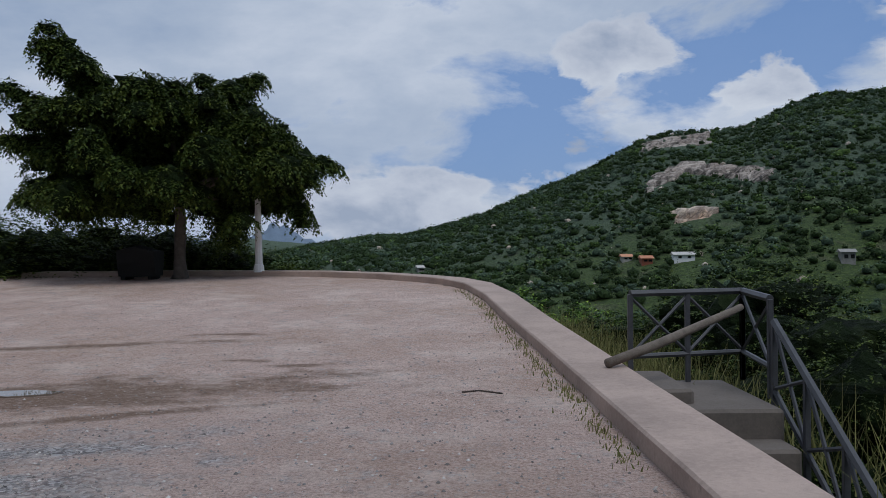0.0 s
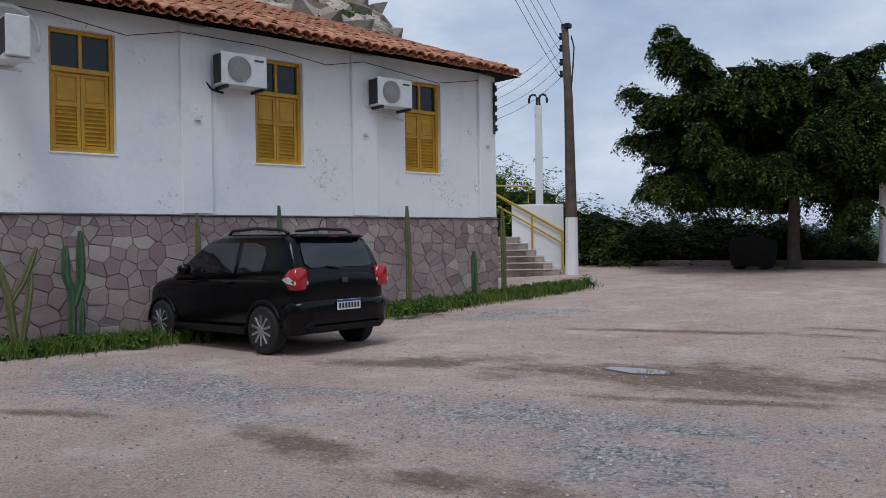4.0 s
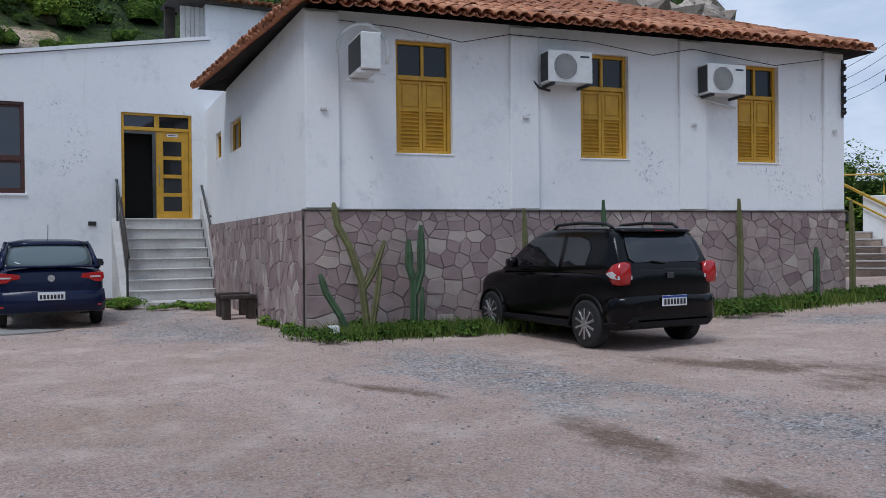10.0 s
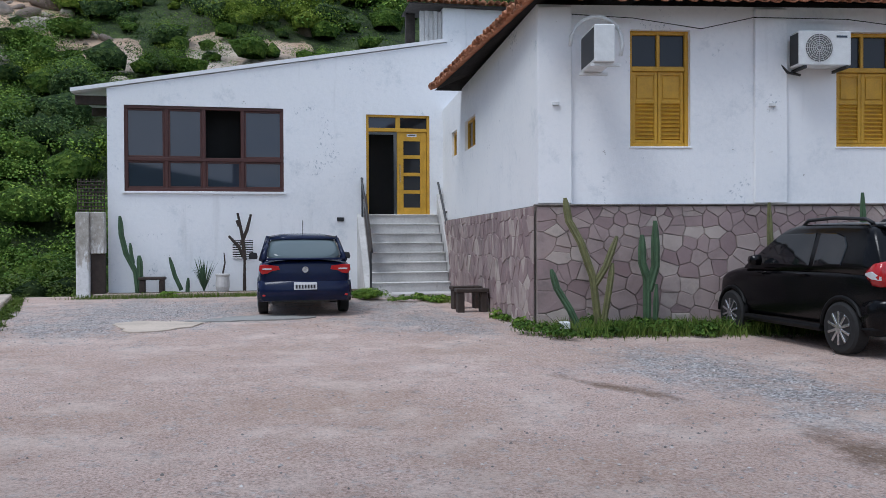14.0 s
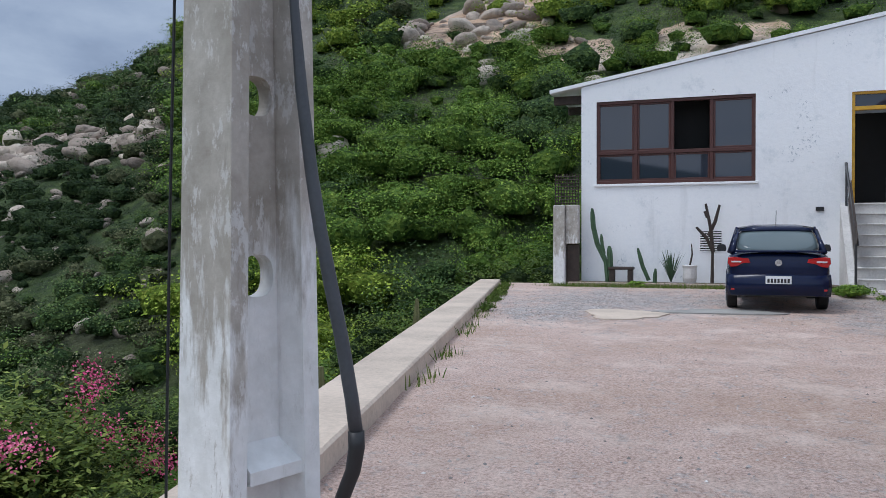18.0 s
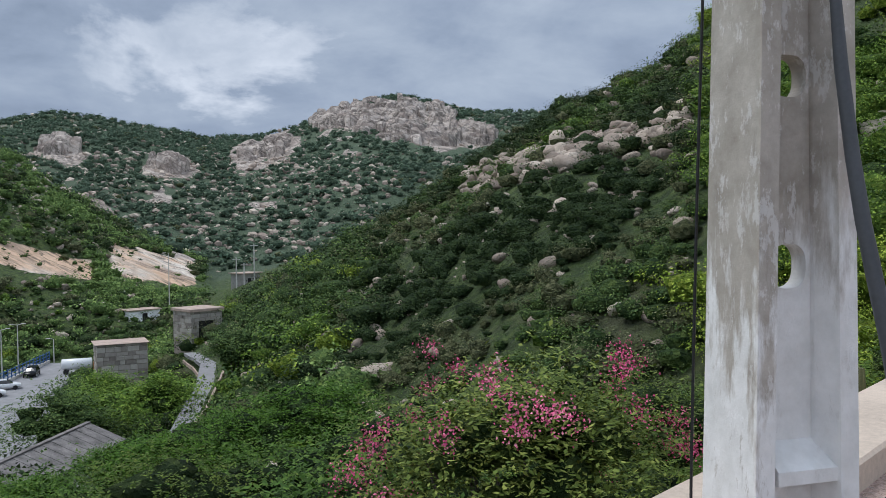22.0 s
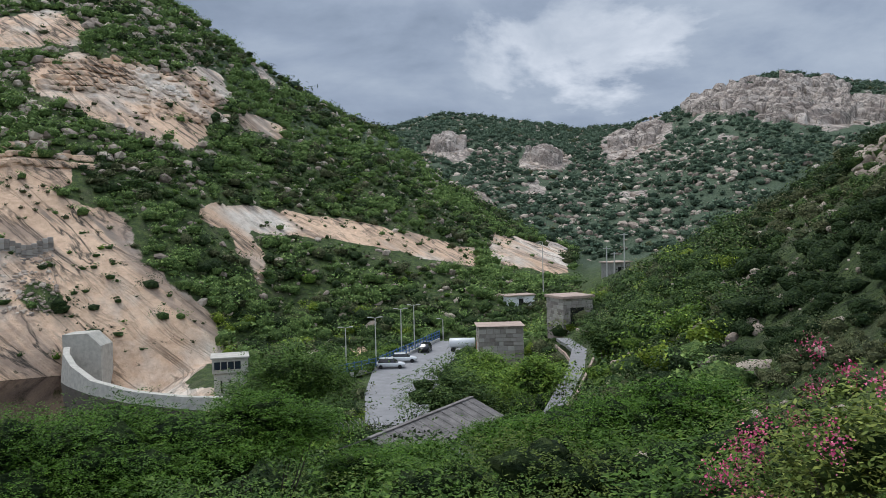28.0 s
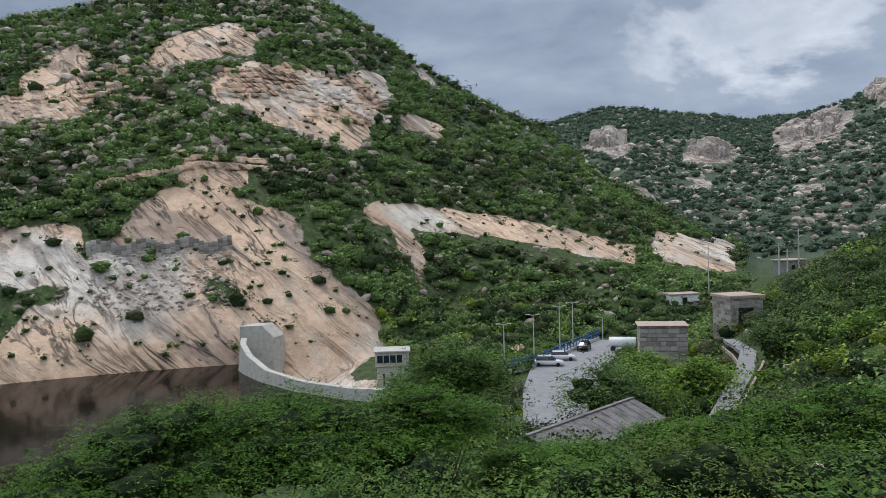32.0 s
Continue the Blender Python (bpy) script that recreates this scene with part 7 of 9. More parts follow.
def wall_pipe(name, pts, rad, mat, label):
    ob = part(name, tube([FACADE @ Vector(p) for p in pts], rad, 8), mat, smooth=True)
    tagged(ob, label, "pipe")


wall_pipe("refrigerant_pipe", [(0.32 + 0.38 * math.cos(t) + 0.5, -0.25, 4.13 + 0.4 * math.sin(t)) for t in (k * 0.36 - 0.4 for k in range(11))], 0.03, M_ACWHITE, "white insulated pipe looped over the air conditioner")
wall_pipe("refrigerant_pipe", [(3.7, -0.02, 4.0), (3.62, -0.05, 3.9), (3.72, -0.08, 3.78), (3.9, -0.1, 3.74)], 0.02, M_BLACKPL, "black pipe beside the air conditioner")
wall_pipe("refrigerant_pipe", [(6.6, -0.02, 4.15), (6.55, -0.04, 3.85), (6.75, -0.08, 3.76), (7.5, -0.06, 3.62)], 0.018, M_ACWHITE, "white pipe beside the air conditioner")
wall_pipe("eave_cable", [(0.5, -0.08, 4.6), (1.4, -0.1, 4.55), (2.4, -0.12, 4.4), (3.2, -0.1, 4.58), (4.6, -0.12, 4.56), (5.8, -0.12, 4.42), (6.6, -0.1, 4.58), (8.3, -0.12, 4.4), (9.4, -0.1, 4.58)], 0.007, M_BLACKPL, "black cable drooping under the eave")
for u in (0.26, 3.48, 6.62, 9.66):
    bx = part("junction_box", box((u - 0.05, -0.11, 3.28), (u + 0.05, -0.07, 3.33), 0.006), M_ACWHITE)
    bx.matrix_basis = FACADE
    tagged(bx, "small white junction box on the pilaster", "junction box", "junction boxes")
rack = empty("insulator_rack", FACADE @ pose(FLEN - 0.05, -0.09, 3.6), label="black rack of wire insulators at the house corner", category="insulator")
for k in range(5):
    part("insulator", tube([(0, -0.03, k * 0.2), (0, -0.03, k * 0.2 + 0.04), (0, -0.03, k * 0.2 + 0.08), (0, -0.03, k * 0.2 + 0.12)], [0.03, 0.05, 0.03, 0.045], 8), M_BLACKPL, rack)
part("bar", box((-0.02, -0.01, -0.05), (0.02, 0.015, 1.0)), M_IRON, rack)


# ---- cacti, beds, benches ----
def cactus(name, stems, mat, label, group=""):
    """Ribbed columns; each stem is a path and a radius."""
    p0 = Vector(stems[0][0][0])
    thing = empty(name, Matrix.Translation(p0), label=label, category="cactus", group=group)
    for pts, rad in stems:
        pts = [Vector(p) for p in pts]
        fine = []
        for a, b in zip(pts, pts[1:]):
            fine += [a.lerp(b, t / 4) for t in range(4)]
        fine.append(pts[-1])
        bm = bmesh.new()
        rings, ribs = [], 7
        for i, p in enumerate(fine):
            d = (fine[min(i + 1, len(fine) - 1)] - fine[max(i - 1, 0)]).normalized()
            a = d.cross(Vector((0.3, 1, 0.1))).normalized()
            b = d.cross(a)
            end = min(1.0, 0.45 + 0.35 * (len(fine) - 1 - i)) if i > len(fine) - 3 else 1.0
            ring = []
            for k in range(ribs * 2):
                t = math.pi * k / ribs
                r = rad * (0.85 if k % 2 == 0 else 0.62) * end
                ring.append(bm.verts.new(p - p0 + r * (math.cos(t) * a + math.sin(t) * b)))
            rings.append(ring)
        n = ribs * 2
        for r, s in zip(rings, rings[1:]):
            for k in range(n):
                bm.faces.new((r[k], r[(k + 1) % n], s[(k + 1) % n], s[k]))
        bm.faces.new(rings[-1])
        part("stem", bm, mat, thing)
    return thing


cactus("branching_cactus", [([fp(0.8, 0.4, 0.1), fp(0.72, 0.4, 0.8), fp(0.55, 0.38, 1.3), fp(0.4, 0.3, 1.6), fp(0.35, 0.28, 1.93)], 0.065), ([fp(0.75, 0.4, 0.7), fp(0.9, 0.42, 0.95), fp(1.07, 0.4, 1.38)], 0.06), ([fp(0.85, 0.45, 0.1), fp(0.95, 0.45, 0.7), fp(1.0, 0.42, 1.0)], 0.055)], M_CACTUSY, "yellowish branching columnar cactus against the stone wall", "cacti by the wall")
cactus("columnar_cactus", [([fp(1.5, 0.4, 0.1), fp(1.5, 0.4, 0.8), fp(1.43, 0.4, 1.0), fp(1.43, 0.4, 1.4)], 0.07), ([fp(1.52, 0.4, 0.6), fp(1.62, 0.4, 0.95), fp(1.62, 0.4, 1.6)], 0.075), ([fp(1.6, 0.45, 0.1), fp(1.62, 0.45, 0.7)], 0.05)], M_CACTUS, "green columnar cactus with two raised arms by the stone wall", "cacti by the wall")
cactus("leaning_cactus", [([fp(0.5, 0.45, 0.1), fp(0.38, 0.45, 0.35), fp(0.2, 0.42, 0.65), fp(0.12, 0.42, 0.92)], 0.06)], M_CACTUS, "low leaning green cactus at the house corner", "cacti by the wall")
for u, z, r in ((3.34, 1.86, 0.055), (4.74, 2.0, 0.06), (7.38, 2.04, 0.065), (9.84, 2.04, 0.065)):
    cactus("slim_cactus", [([fp(u, 0.3, 0.2), fp(u + 0.02, 0.29, 1.0), fp(u, 0.28, z)], r)], M_CACTUSY if u != 4.74 else M_CACTUS, "slim brownish cactus column rising past the stone wall", "slim cacti")
cactus("young_cactus", [([fp(8.93, 0.4, 0.3), fp(8.93, 0.4, 0.8), fp(8.92, 0.4, 1.2)], 0.07)], M_CACTUS, "short young cactus in the grass verge", "cacti by the wall")
PBX = -21.05
cactus("tall_bed_cactus", [([(PBX, -3.15, 0.1), (PBX, -3.2, 0.6), (PBX, -3.42, 1.05), (PBX, -3.52, 1.5), (PBX, -3.55, 1.95)], 0.075), ([(PBX, -3.1, 0.2), (PBX, -3.1, 0.7), (PBX, -3.12, 1.0)], 0.085), ([(PBX, -3.25, 0.8), (PBX, -3.3, 1.05), (PBX, -3.32, 1.3)], 0.05)], M_CACTUS, "tall green branching cactus in the porch bed", "cacti by the porch")
cactus("leaning_bed_cactus", [([(PBX, -2.15, 0.15), (PBX, -2.3, 0.5), (PBX, -2.42, 0.95)], 0.06), ([(PBX + 0.1, -2.0, 0.1), (PBX + 0.1, -1.98, 0.45)], 0.06)], M_CACTUS, "leaning dark cactus in the porch bed", "cacti by the porch")
cactus("wall_cactus", [([(-10.9, -4.35, -0.9), (-10.9, -4.33, -0.2), (-10.88, -4.3, 0.42)], 0.06)], M_CACTUSY, "slim cactus tip beyond the south wall", "cacti beyond the wall")
cactus("wall_cactus", [([(-6.25, -3.35, -0.9), (-6.25, -3.35, 0.22)], 0.07)], M_CACTUSY, "short cactus tip beyond the south wall", "cacti beyond the wall")
dead = empty("dead_branches", Matrix.Translation((-21.3, -0.7, 0.1)), label="dead dark cactus branches leaning on the white wall", category="branch")
for pts in ([(0, 0.05, 0.75), (0, 0.0, 1.3), (0.05, -0.12, 1.93)], [(0, 0.03, 0.8), (0, -0.1, 1.1), (0.02, -0.34, 1.36)], [(0, -0.05, 1.15), (0.0, 0.1, 1.5), (0.0, 0.2, 1.9)], [(0, 0.03, 0.0), (0, 0.04, 0.8)], [(0.02, -0.08, 1.6), (0.02, -0.15, 1.75)]):
    part("branch", tube(pts, [0.045] * (len(pts) - 1) + [0.03], 7), M_DARKWOOD, dead)
vent = empty("wall_vent", WM @ pose(-0.96, -0.004, 0.88), label="slatted vent in the white wall", category="vent")
# Black sheet whose colour gives the shade between the slats.
part("backing", box((0, 0, 0), (0.5, 0.003, 0.48)), M_DARK, vent)
for k in range(8):
    part("slat", box((0, -0.02, 0.01 + k * 0.06), (0.5, -0.001, 0.04 + k * 0.06), 0.003), M_WHITE, vent)
sock = part("outlet_box", box((1.66, -0.03, 1.83), (1.84, -0.001, 1.93), 0.005), M_BLACKPL)
sock.matrix_basis = WM
tagged(sock, "small dark outlet box on the white wall", "outlet box")
agave = empty("agave", pose(PBX, -1.62, 0.12), label="spiky grey-green agave in the porch bed", category="plant")
r = random.Random(3)
for k in range(26):
    t, l = r.uniform(0, 6.28), r.uniform(0.5, 0.85)
    lean = r.uniform(0.1, 0.55)
    q = Vector((math.cos(t) * lean * l, math.sin(t) * lean * l, l))
    bm = bmesh.new()
    side = Vector((-math.sin(t), math.cos(t), 0)) * 0.022
    a, b, c, d = bm.verts.new(side), bm.verts.new(-side), bm.verts.new(q * 0.6 - side * 0.8 + Vector((0, 0, 0.03))), bm.verts.new(q * 0.6 + side * 0.8 + Vector((0, 0, 0.03)))
    e, mid = bm.verts.new(q), bm.verts.new(q * 0.6 - Vector((math.cos(t), math.sin(t), 0)) * 0.015)
    bm.faces.new((a, b, c, mid)), bm.faces.new((a, mid, d)), bm.faces.new((d, mid, e)), bm.faces.new((c, e, mid))
    part("blade", bm, M_CACTUS, agave)
pot = empty("plant_pot", pose(PBX, -1.18, 0.1), label="white stone pot with a bare stem", category="pot")
part("pot", tube([(0, 0, 0), (0, 0, 0.12), (0, 0, 0.36), (0, 0, 0.42), (0, 0, 0.44)], [0.14, 0.17, 0.16, 0.18, 0.16], 14), M_STEP, pot)
part("stem", tube([(0, 0, 0.4), (0.02, 0.06, 0.7), (0, 0.04, 0.95)], [0.025, 0.02, 0.012], 6), M_DARKWOOD, pot)


def bench(name, m, w, d, h, label):
    b = empty(name, m, label=label, category="bench", group="low benches")
    part("seat", box((-w / 2, -d / 2, h - 0.07), (w / 2, d / 2, h), 0.012), M_DARKWOOD, b)
    for s in (-1, 1):
        part("leg", box((s * w * 0.36 - 0.06, -d * 0.42, -0.02), (s * w * 0.36 + 0.06, d * 0.42, h - 0.072), 0.01), M_DARKWOOD, b)


bench("bench", pose(PBX, -2.82, 0.1, 0, 0, 90), 0.62, 0.28, 0.38, "small dark wooden bench in the porch bed")
bench("bench", pose(-15.75, 3.7, 0.0, 0, 0, 92), 0.6, 0.3, 0.44, "dark wooden bench beside the stone wall")
bench("bench", pose(-14.95, 3.62, 0.0, 0, 0, 88), 0.6, 0.3, 0.44, "dark wooden bench beside the stone wall")
kb = part("bed_kerb", box((-20.85, -4.1, -0.1), (-20.65, 1.0, 0.1), 0.015), M_KERB)
tagged(kb, "low concrete edging of the porch bed", kind="structure")
bed = part("bed_soil", box((-21.59, -4.0, -0.2), (-20.86, 2.15, 0.08)), M_SOIL)
tagged(bed, "earth bed along the porch wall", kind="structure")
gp = empty("gate_pillar", pose(-21.35, -4.4, 0), label="flaking white gate pillar with a dark lattice grille on top", category="gate pillar")
part("pillar", box((-0.2, -0.17, -0.5), (0.2, 0.13, 2.05), 0.02), M_OLDPOLE, gp)
part("pillar_wing", box((-0.12, 0.132, 1.05), (0.12, 0.47, 2.05), 0.02), M_OLDPOLE, gp, "flaking plaster beside the wall")
part("dark_gate", box((-0.05, 0.14, -0.3), (0.05, 0.47, 1.04), 0.01), M_DARKWOOD, gp, "dark rusty gate leaf")
for k in range(9):
    part("grille_bar", tube([(0.05, -0.14 + k * 0.075, 2.05), (0.05, -0.14 + k * 0.075, 2.85)], 0.016, 5), M_DARKWOOD, gp)
    part("grille_strip", tube([(0.07, -0.14, 2.1 + k * 0.085), (0.07, 0.47, 2.1 + k * 0.085)], 0.014, 5), M_DARKWOOD, gp)
def worn_slab(x, y, a, b, turn, mat, label, seed):
    """A ragged concrete patch lying almost flush in the gravel."""
    r = random.Random(seed)
    c, s = math.cos(radians(turn)), math.sin(radians(turn))
    pts = []
    for k in range(26):
        t = k * math.tau / 26
        q = 0.82 + 0.16 * math.sin(3 * t + seed) + r.uniform(-0.09, 0.09)
        u, v = a * q * math.cos(t), b * q * math.sin(t)
        pts.append((x + c * u - s * v, y + s * u + c * v))
    tagged(part("worn_slab", prism(pts, 0.0, 0.02, 0.004), mat), label, "slab", kind="structure")


worn_slab(-13.7, -1.8, 1.0, 0.75, 15, M_PALEKERB, "worn pale concrete patch in the gravel", 3)
worn_slab(-14.6, -0.35, 0.5, 1.15, 10, M_GREYCON, "worn grey concrete patch in the gravel", 5)
wb = part("white_can", box((-0.07, -0.07, 0), (0.07, 0.07, 0.17), 0.015), M_ACWHITE, m=FACADE @ pose(0.27, -0.6, 0.03))
tagged(wb, "small white plastic can at the house corner", "can")


# ---- east stair with rails and the log ----
es = empty("east_steps", pose(2.0, 0, 0), label="worn concrete steps going down outside the east wall", category="steps")
part("upper_block", box((-0.1, 7.9, -0.9), (0.38, 9.1, -0.03), 0.03), M_OLDSTEP, es)
part("landing", box((-0.1, 7.6, -1.1), (1.12, 9.3, -0.17), 0.03), M_OLDSTEP, es)
for k in range(7):
    part("step", box((-0.1, 7.58 - 0.4 * (k + 1), -2.9), (1.1 + 0.05 * (k % 2), 7.62 - 0.4 * k, -0.17 - 0.27 * (k + 1)), 0.03), M_OLDSTEP, es)


def truss_rail(name, a, b, label, n):
    """A rail of flat bars from a to b (top line): posts, two chords and crossed bars."""
    a, b = Vector(a), Vector(b)
    t = empty(name, Matrix.Translation(a), label=label, category="railing", group="east stair railings")
    d = b - a
    h = Vector((0, 0, 0.74))
    part("top_rail", tube([Vector(), d], 0.04, 6), M_RAIL, t)
    part("bottom_rail", tube([-h * 0.92, d - h * 0.92], 0.03, 6), M_RAIL, t)
    for k in range(n + 1):
        p = d * (k / n)
        part("post", box((-0.026, -0.026, -1.0), (0.026, 0.026, -0.01), 0.003, Matrix.Translation(p)), M_RAIL, t)
    for k in range(n):
        p, q = d * (k / n), d * ((k + 1) / n)
        part("brace", tube([p - h * 0.9, q - h * 0.05], 0.02, 5), M_RAIL, t)
        part("brace", tube([p - h * 0.05, q - h * 0.9], 0.02, 5), M_RAIL, t)


truss_rail("railing", (2.02, 9.0, 0.82), (3.36, 9.35, 0.82), "grey iron railing of flat bars at the stair landing", 2)
truss_rail("railing", (3.36, 9.35, 0.82), (3.26, 8.3, 0.8), "grey iron railing of flat bars at the stair landing", 1)
truss_rail("railing", (3.26, 8.2, 0.58), (3.26, 5.3, -1.15), "grey iron railing sloping down the steps", 4)
log = part("log", tube([(0, 0, 0), (0.5, 0.25, 0.13), (1.5, 0.85, 0.42), (1.62, 0.93, 0.46)], [0.046, 0.048, 0.04, 0.036], 10), M_WOOD, smooth=True)
log.matrix_basis = pose(1.56, 7.95, 0.215)
tagged(log, "weathered round timber pole resting on the low wall and railing", "log")

# ---- north edge: tree, lamp post, bin ----
lamp = empty("lamp_post", pose(-4.6, 20.75, ground(-4.6, 20.75) + 0.1), label="flaking white concrete lamp post beside the tree", category="lamp post")
part("shaft", tube([(0, 0, 0), (0, 0, 0.18), (0, 0, 0.2), (-0.02, 0, 2.4), (-0.05, 0, 2.95)], [0.14, 0.12, 0.095, 0.065, 0.04], 10), M_WHITE, lamp)
bn = empty("waste_skip", pose(-7.35, 20.2, ground(-7.35, 20.2)) @ Matrix.Scale(0.82, 4), label="black battered waste container under the tree", category="waste container")
part("tub", loft([(-0.55, [(0.3, 0.1), (0.42, 0.5), (0.45, 0.85), (0.02, 0.9)]), (0.0, [(0.36, 0.08), (0.46, 0.5), (0.5, 0.95), (0.02, 1.02)]), (0.55, [(0.3, 0.1), (0.42, 0.5), (0.45, 0.82), (0.02, 0.86)])]), M_DARK, bn)
for s in (-0.4, 0.4):
    part("skid", box((s - 0.06, -0.35, 0.0), (s + 0.06, 0.35, 0.1)), M_DARK, bn)

TREE = Vector((-6.45, 20.35, 0))
TREE.z = ground(TREE.x, TREE.y)
# outline of the crown, seen from the yard: sideways and height above the yard's level
CROWN = [(-3.2, 2.1), (-3.7, 2.7), (-3.45, 3.4), (-4.0, 3.75), (-3.5, 4.15), (-4.0, 5.0), (-3.0, 4.75), (-2.7, 5.4), (-3.3, 6.05), (-2.8, 6.55), (-2.1, 5.9), (-1.6, 5.1), (-1.1, 5.35), (0.0, 5.4), (0.9, 5.65), (1.9, 5.4), (2.1, 4.8), (2.6, 4.4), (2.9, 3.9), (3.75, 3.4), (3.2, 2.9), (3.0, 1.95), (2.0, 2.05), (1.2, 1.7), (0.5, 2.05), (-1.0, 1.9), (-2.2, 2.05)]


def in_outline(x, z):
    hit = False
    for (ax, az), (bx, bz) in zip(CROWN, CROWN[1:] + CROWN[:1]):
        if (az > z) != (bz > z) and x < ax + (bx - ax) * (z - az) / (bz - az):
            hit = not hit
    return hit


def leaf_sprays(base, out, length, droop, n, leaf, slim, r, far=False):
    """Twigs of leaflets: base points, directions, twig length, n leaflets on each."""
    m = len(base)
    out = out / np.maximum(np.linalg.norm(out, axis=1, keepdims=True), 1e-6)
    t = (np.arange(n) + r.random((m, n))) / n
    L = length * (0.6 + 0.8 * r.random((m, 1)))
    pos = base[:, None] + out[:, None] * (t * L)[:, :, None]
    pos[:, :, 2] -= droop * L * t ** 2
    side = np.cross(out, np.array([0, 0, 1.0])) + 1e-3
    side /= np.linalg.norm(side, axis=1, keepdims=True)
    s = np.where(np.arange(n) % 2 == 0, 1.0, -1.0)[None, :, None]
    d = side[:, None] * s * 0.9 + out[:, None] * 0.6 + r.normal(size=(m, n, 3)) * 0.3
    d[:, :, 2] -= droop * t * 1.1
    d /= np.linalg.norm(d, axis=2, keepdims=True)
    up = np.array([0, 0, 1.0]) + r.normal(size=(m, n, 3)) * 0.35
    w = np.cross(d, up)
    w /= np.maximum(np.linalg.norm(w, axis=2, keepdims=True), 1e-6)
    l = (leaf * (0.6 + 0.8 * r.random((m, n))))[:, :, None]
    tip = pos + d * l
    mid = pos + d * l * 0.5
    if far:
        v = np.stack([pos + d * l * 0.2 - w * l * slim, tip, pos + d * l * 0.3 + w * l * slim], 2).reshape(-1, 3)
        return v, np.arange(len(v)).reshape(-1, 3)
    v = np.stack([pos, mid - w * l * slim, tip, mid + w * l * slim], 2).reshape(-1, 3)
    return v, np.arange(len(v)).reshape(-1, 4)


def shade_tree():
    tree = empty("shade_tree", Matrix.Translation(TREE), label="large dark drooping broad tree at the yard's edge", category="tree")
    r = np.random.default_rng(21)
    part("trunk", tube([(0, 0, -0.1), (0.02, 0, 0.12), (0, 0, 0.5), (0.03, 0, 1.4), (0.0, 0, 2.4)], [0.27, 0.17, 0.14, 0.13, 0.12], 10), M_BARK, tree, smooth=True)
    right = Vector((math.cos(radians(17.5)), math.sin(radians(17.5)), 0))
    away = Vector((-right.y, right.x, 0))
    C, R = [], []
    while len(C) < 270:
        x, z, rad = r.uniform(-4.4, 4.0), r.uniform(1.7, 6.9), r.uniform(0.26, 0.52)
        # each clump keeps inside the outline with most of its width
        ok = all(in_outline(x + dx * rad * 0.75, z + dz * rad * 0.75) for dx, dz in ((0, 0), (1, 0), (-1, 0), (0, 1), (0, -1)))
        if not ok and not (rad < 0.34 and in_outline(x, z) and r.random() < 0.5):
            continue
        thick = 2.3 * math.sqrt(max(0.05, 1 - ((x + 0.2) / 4.6) ** 2)) * min(1.0, (7.3 - z) / 3.0)
        depth = r.uniform(-1, 1) * thick
        x = x * 0.94 if x < 0 else x
        C.append(np.array(right * x + away * (depth + 0.3) + Vector((0, 0, z - TREE.z)))), R.append(rad)
    # lobes that reach out of the crown
    for x0, z0, x1, z1 in ((-2.0, 5.2, -3.05, 6.5), (-2.6, 5.7, -3.2, 6.1), (-2.9, 4.5, -4.1, 5.15), (-3.1, 3.7, -4.1, 3.9), (-3.0, 2.8, -3.75, 2.5), (1.2, 5.2, 1.9, 5.65), (2.4, 3.7, 3.8, 3.4), (2.5, 2.7, 3.1, 2.0), (1.1, 2.1, 1.25, 1.5)):
        for k in range(5):
            t = k / 4
            x = x0 + t * (x1 - x0)
            C.append(np.array(right * (x * 0.93 if x < 0 else x) + away * r.uniform(-0.3, 0.5) + Vector((0, 0, z0 + t * (z1 - z0) - TREE.z)))), R.append(0.44 - 0.2 * t)
    C, R = np.array(C), np.array(R)
    for k in range(0, 60, 5):
        tip = Vector(C[k])
        part("limb", tube([(0, 0, 1.9), Vector((0, 0, 2.3)).lerp(tip, 0.45), tip], [0.08, 0.055, 0.015], 6), M_BARK, tree)
    # Dark core: shade deep in the crown is put into its colour.
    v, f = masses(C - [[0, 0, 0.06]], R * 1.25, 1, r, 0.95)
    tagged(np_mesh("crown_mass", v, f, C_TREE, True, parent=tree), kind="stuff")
    vs, fs, base = [], [], 0
    for c, rad in zip(C, R):
        n = int(150 * rad) + 16
        d = r.normal(size=(n, 3))
        d[:, 2] = np.abs(d[:, 2]) * 1.1 - 0.45
        d /= np.linalg.norm(d, axis=1, keepdims=True)
        start = c + d * rad * np.array([0.85, 0.85, 0.75]) * (0.75 + 0.3 * r.random((n, 1)))
        v, f = leaf_sprays(start, d * np.array([1, 1, 0.35]), 0.2, 1.2, 10, 0.1, 0.24, r, True)
        vs.append(v), fs.append(f + base)
        base += len(v)
    np_mesh("crown", np.concatenate(vs), np.concatenate(fs), M_TREE, parent=tree)


shade_tree()


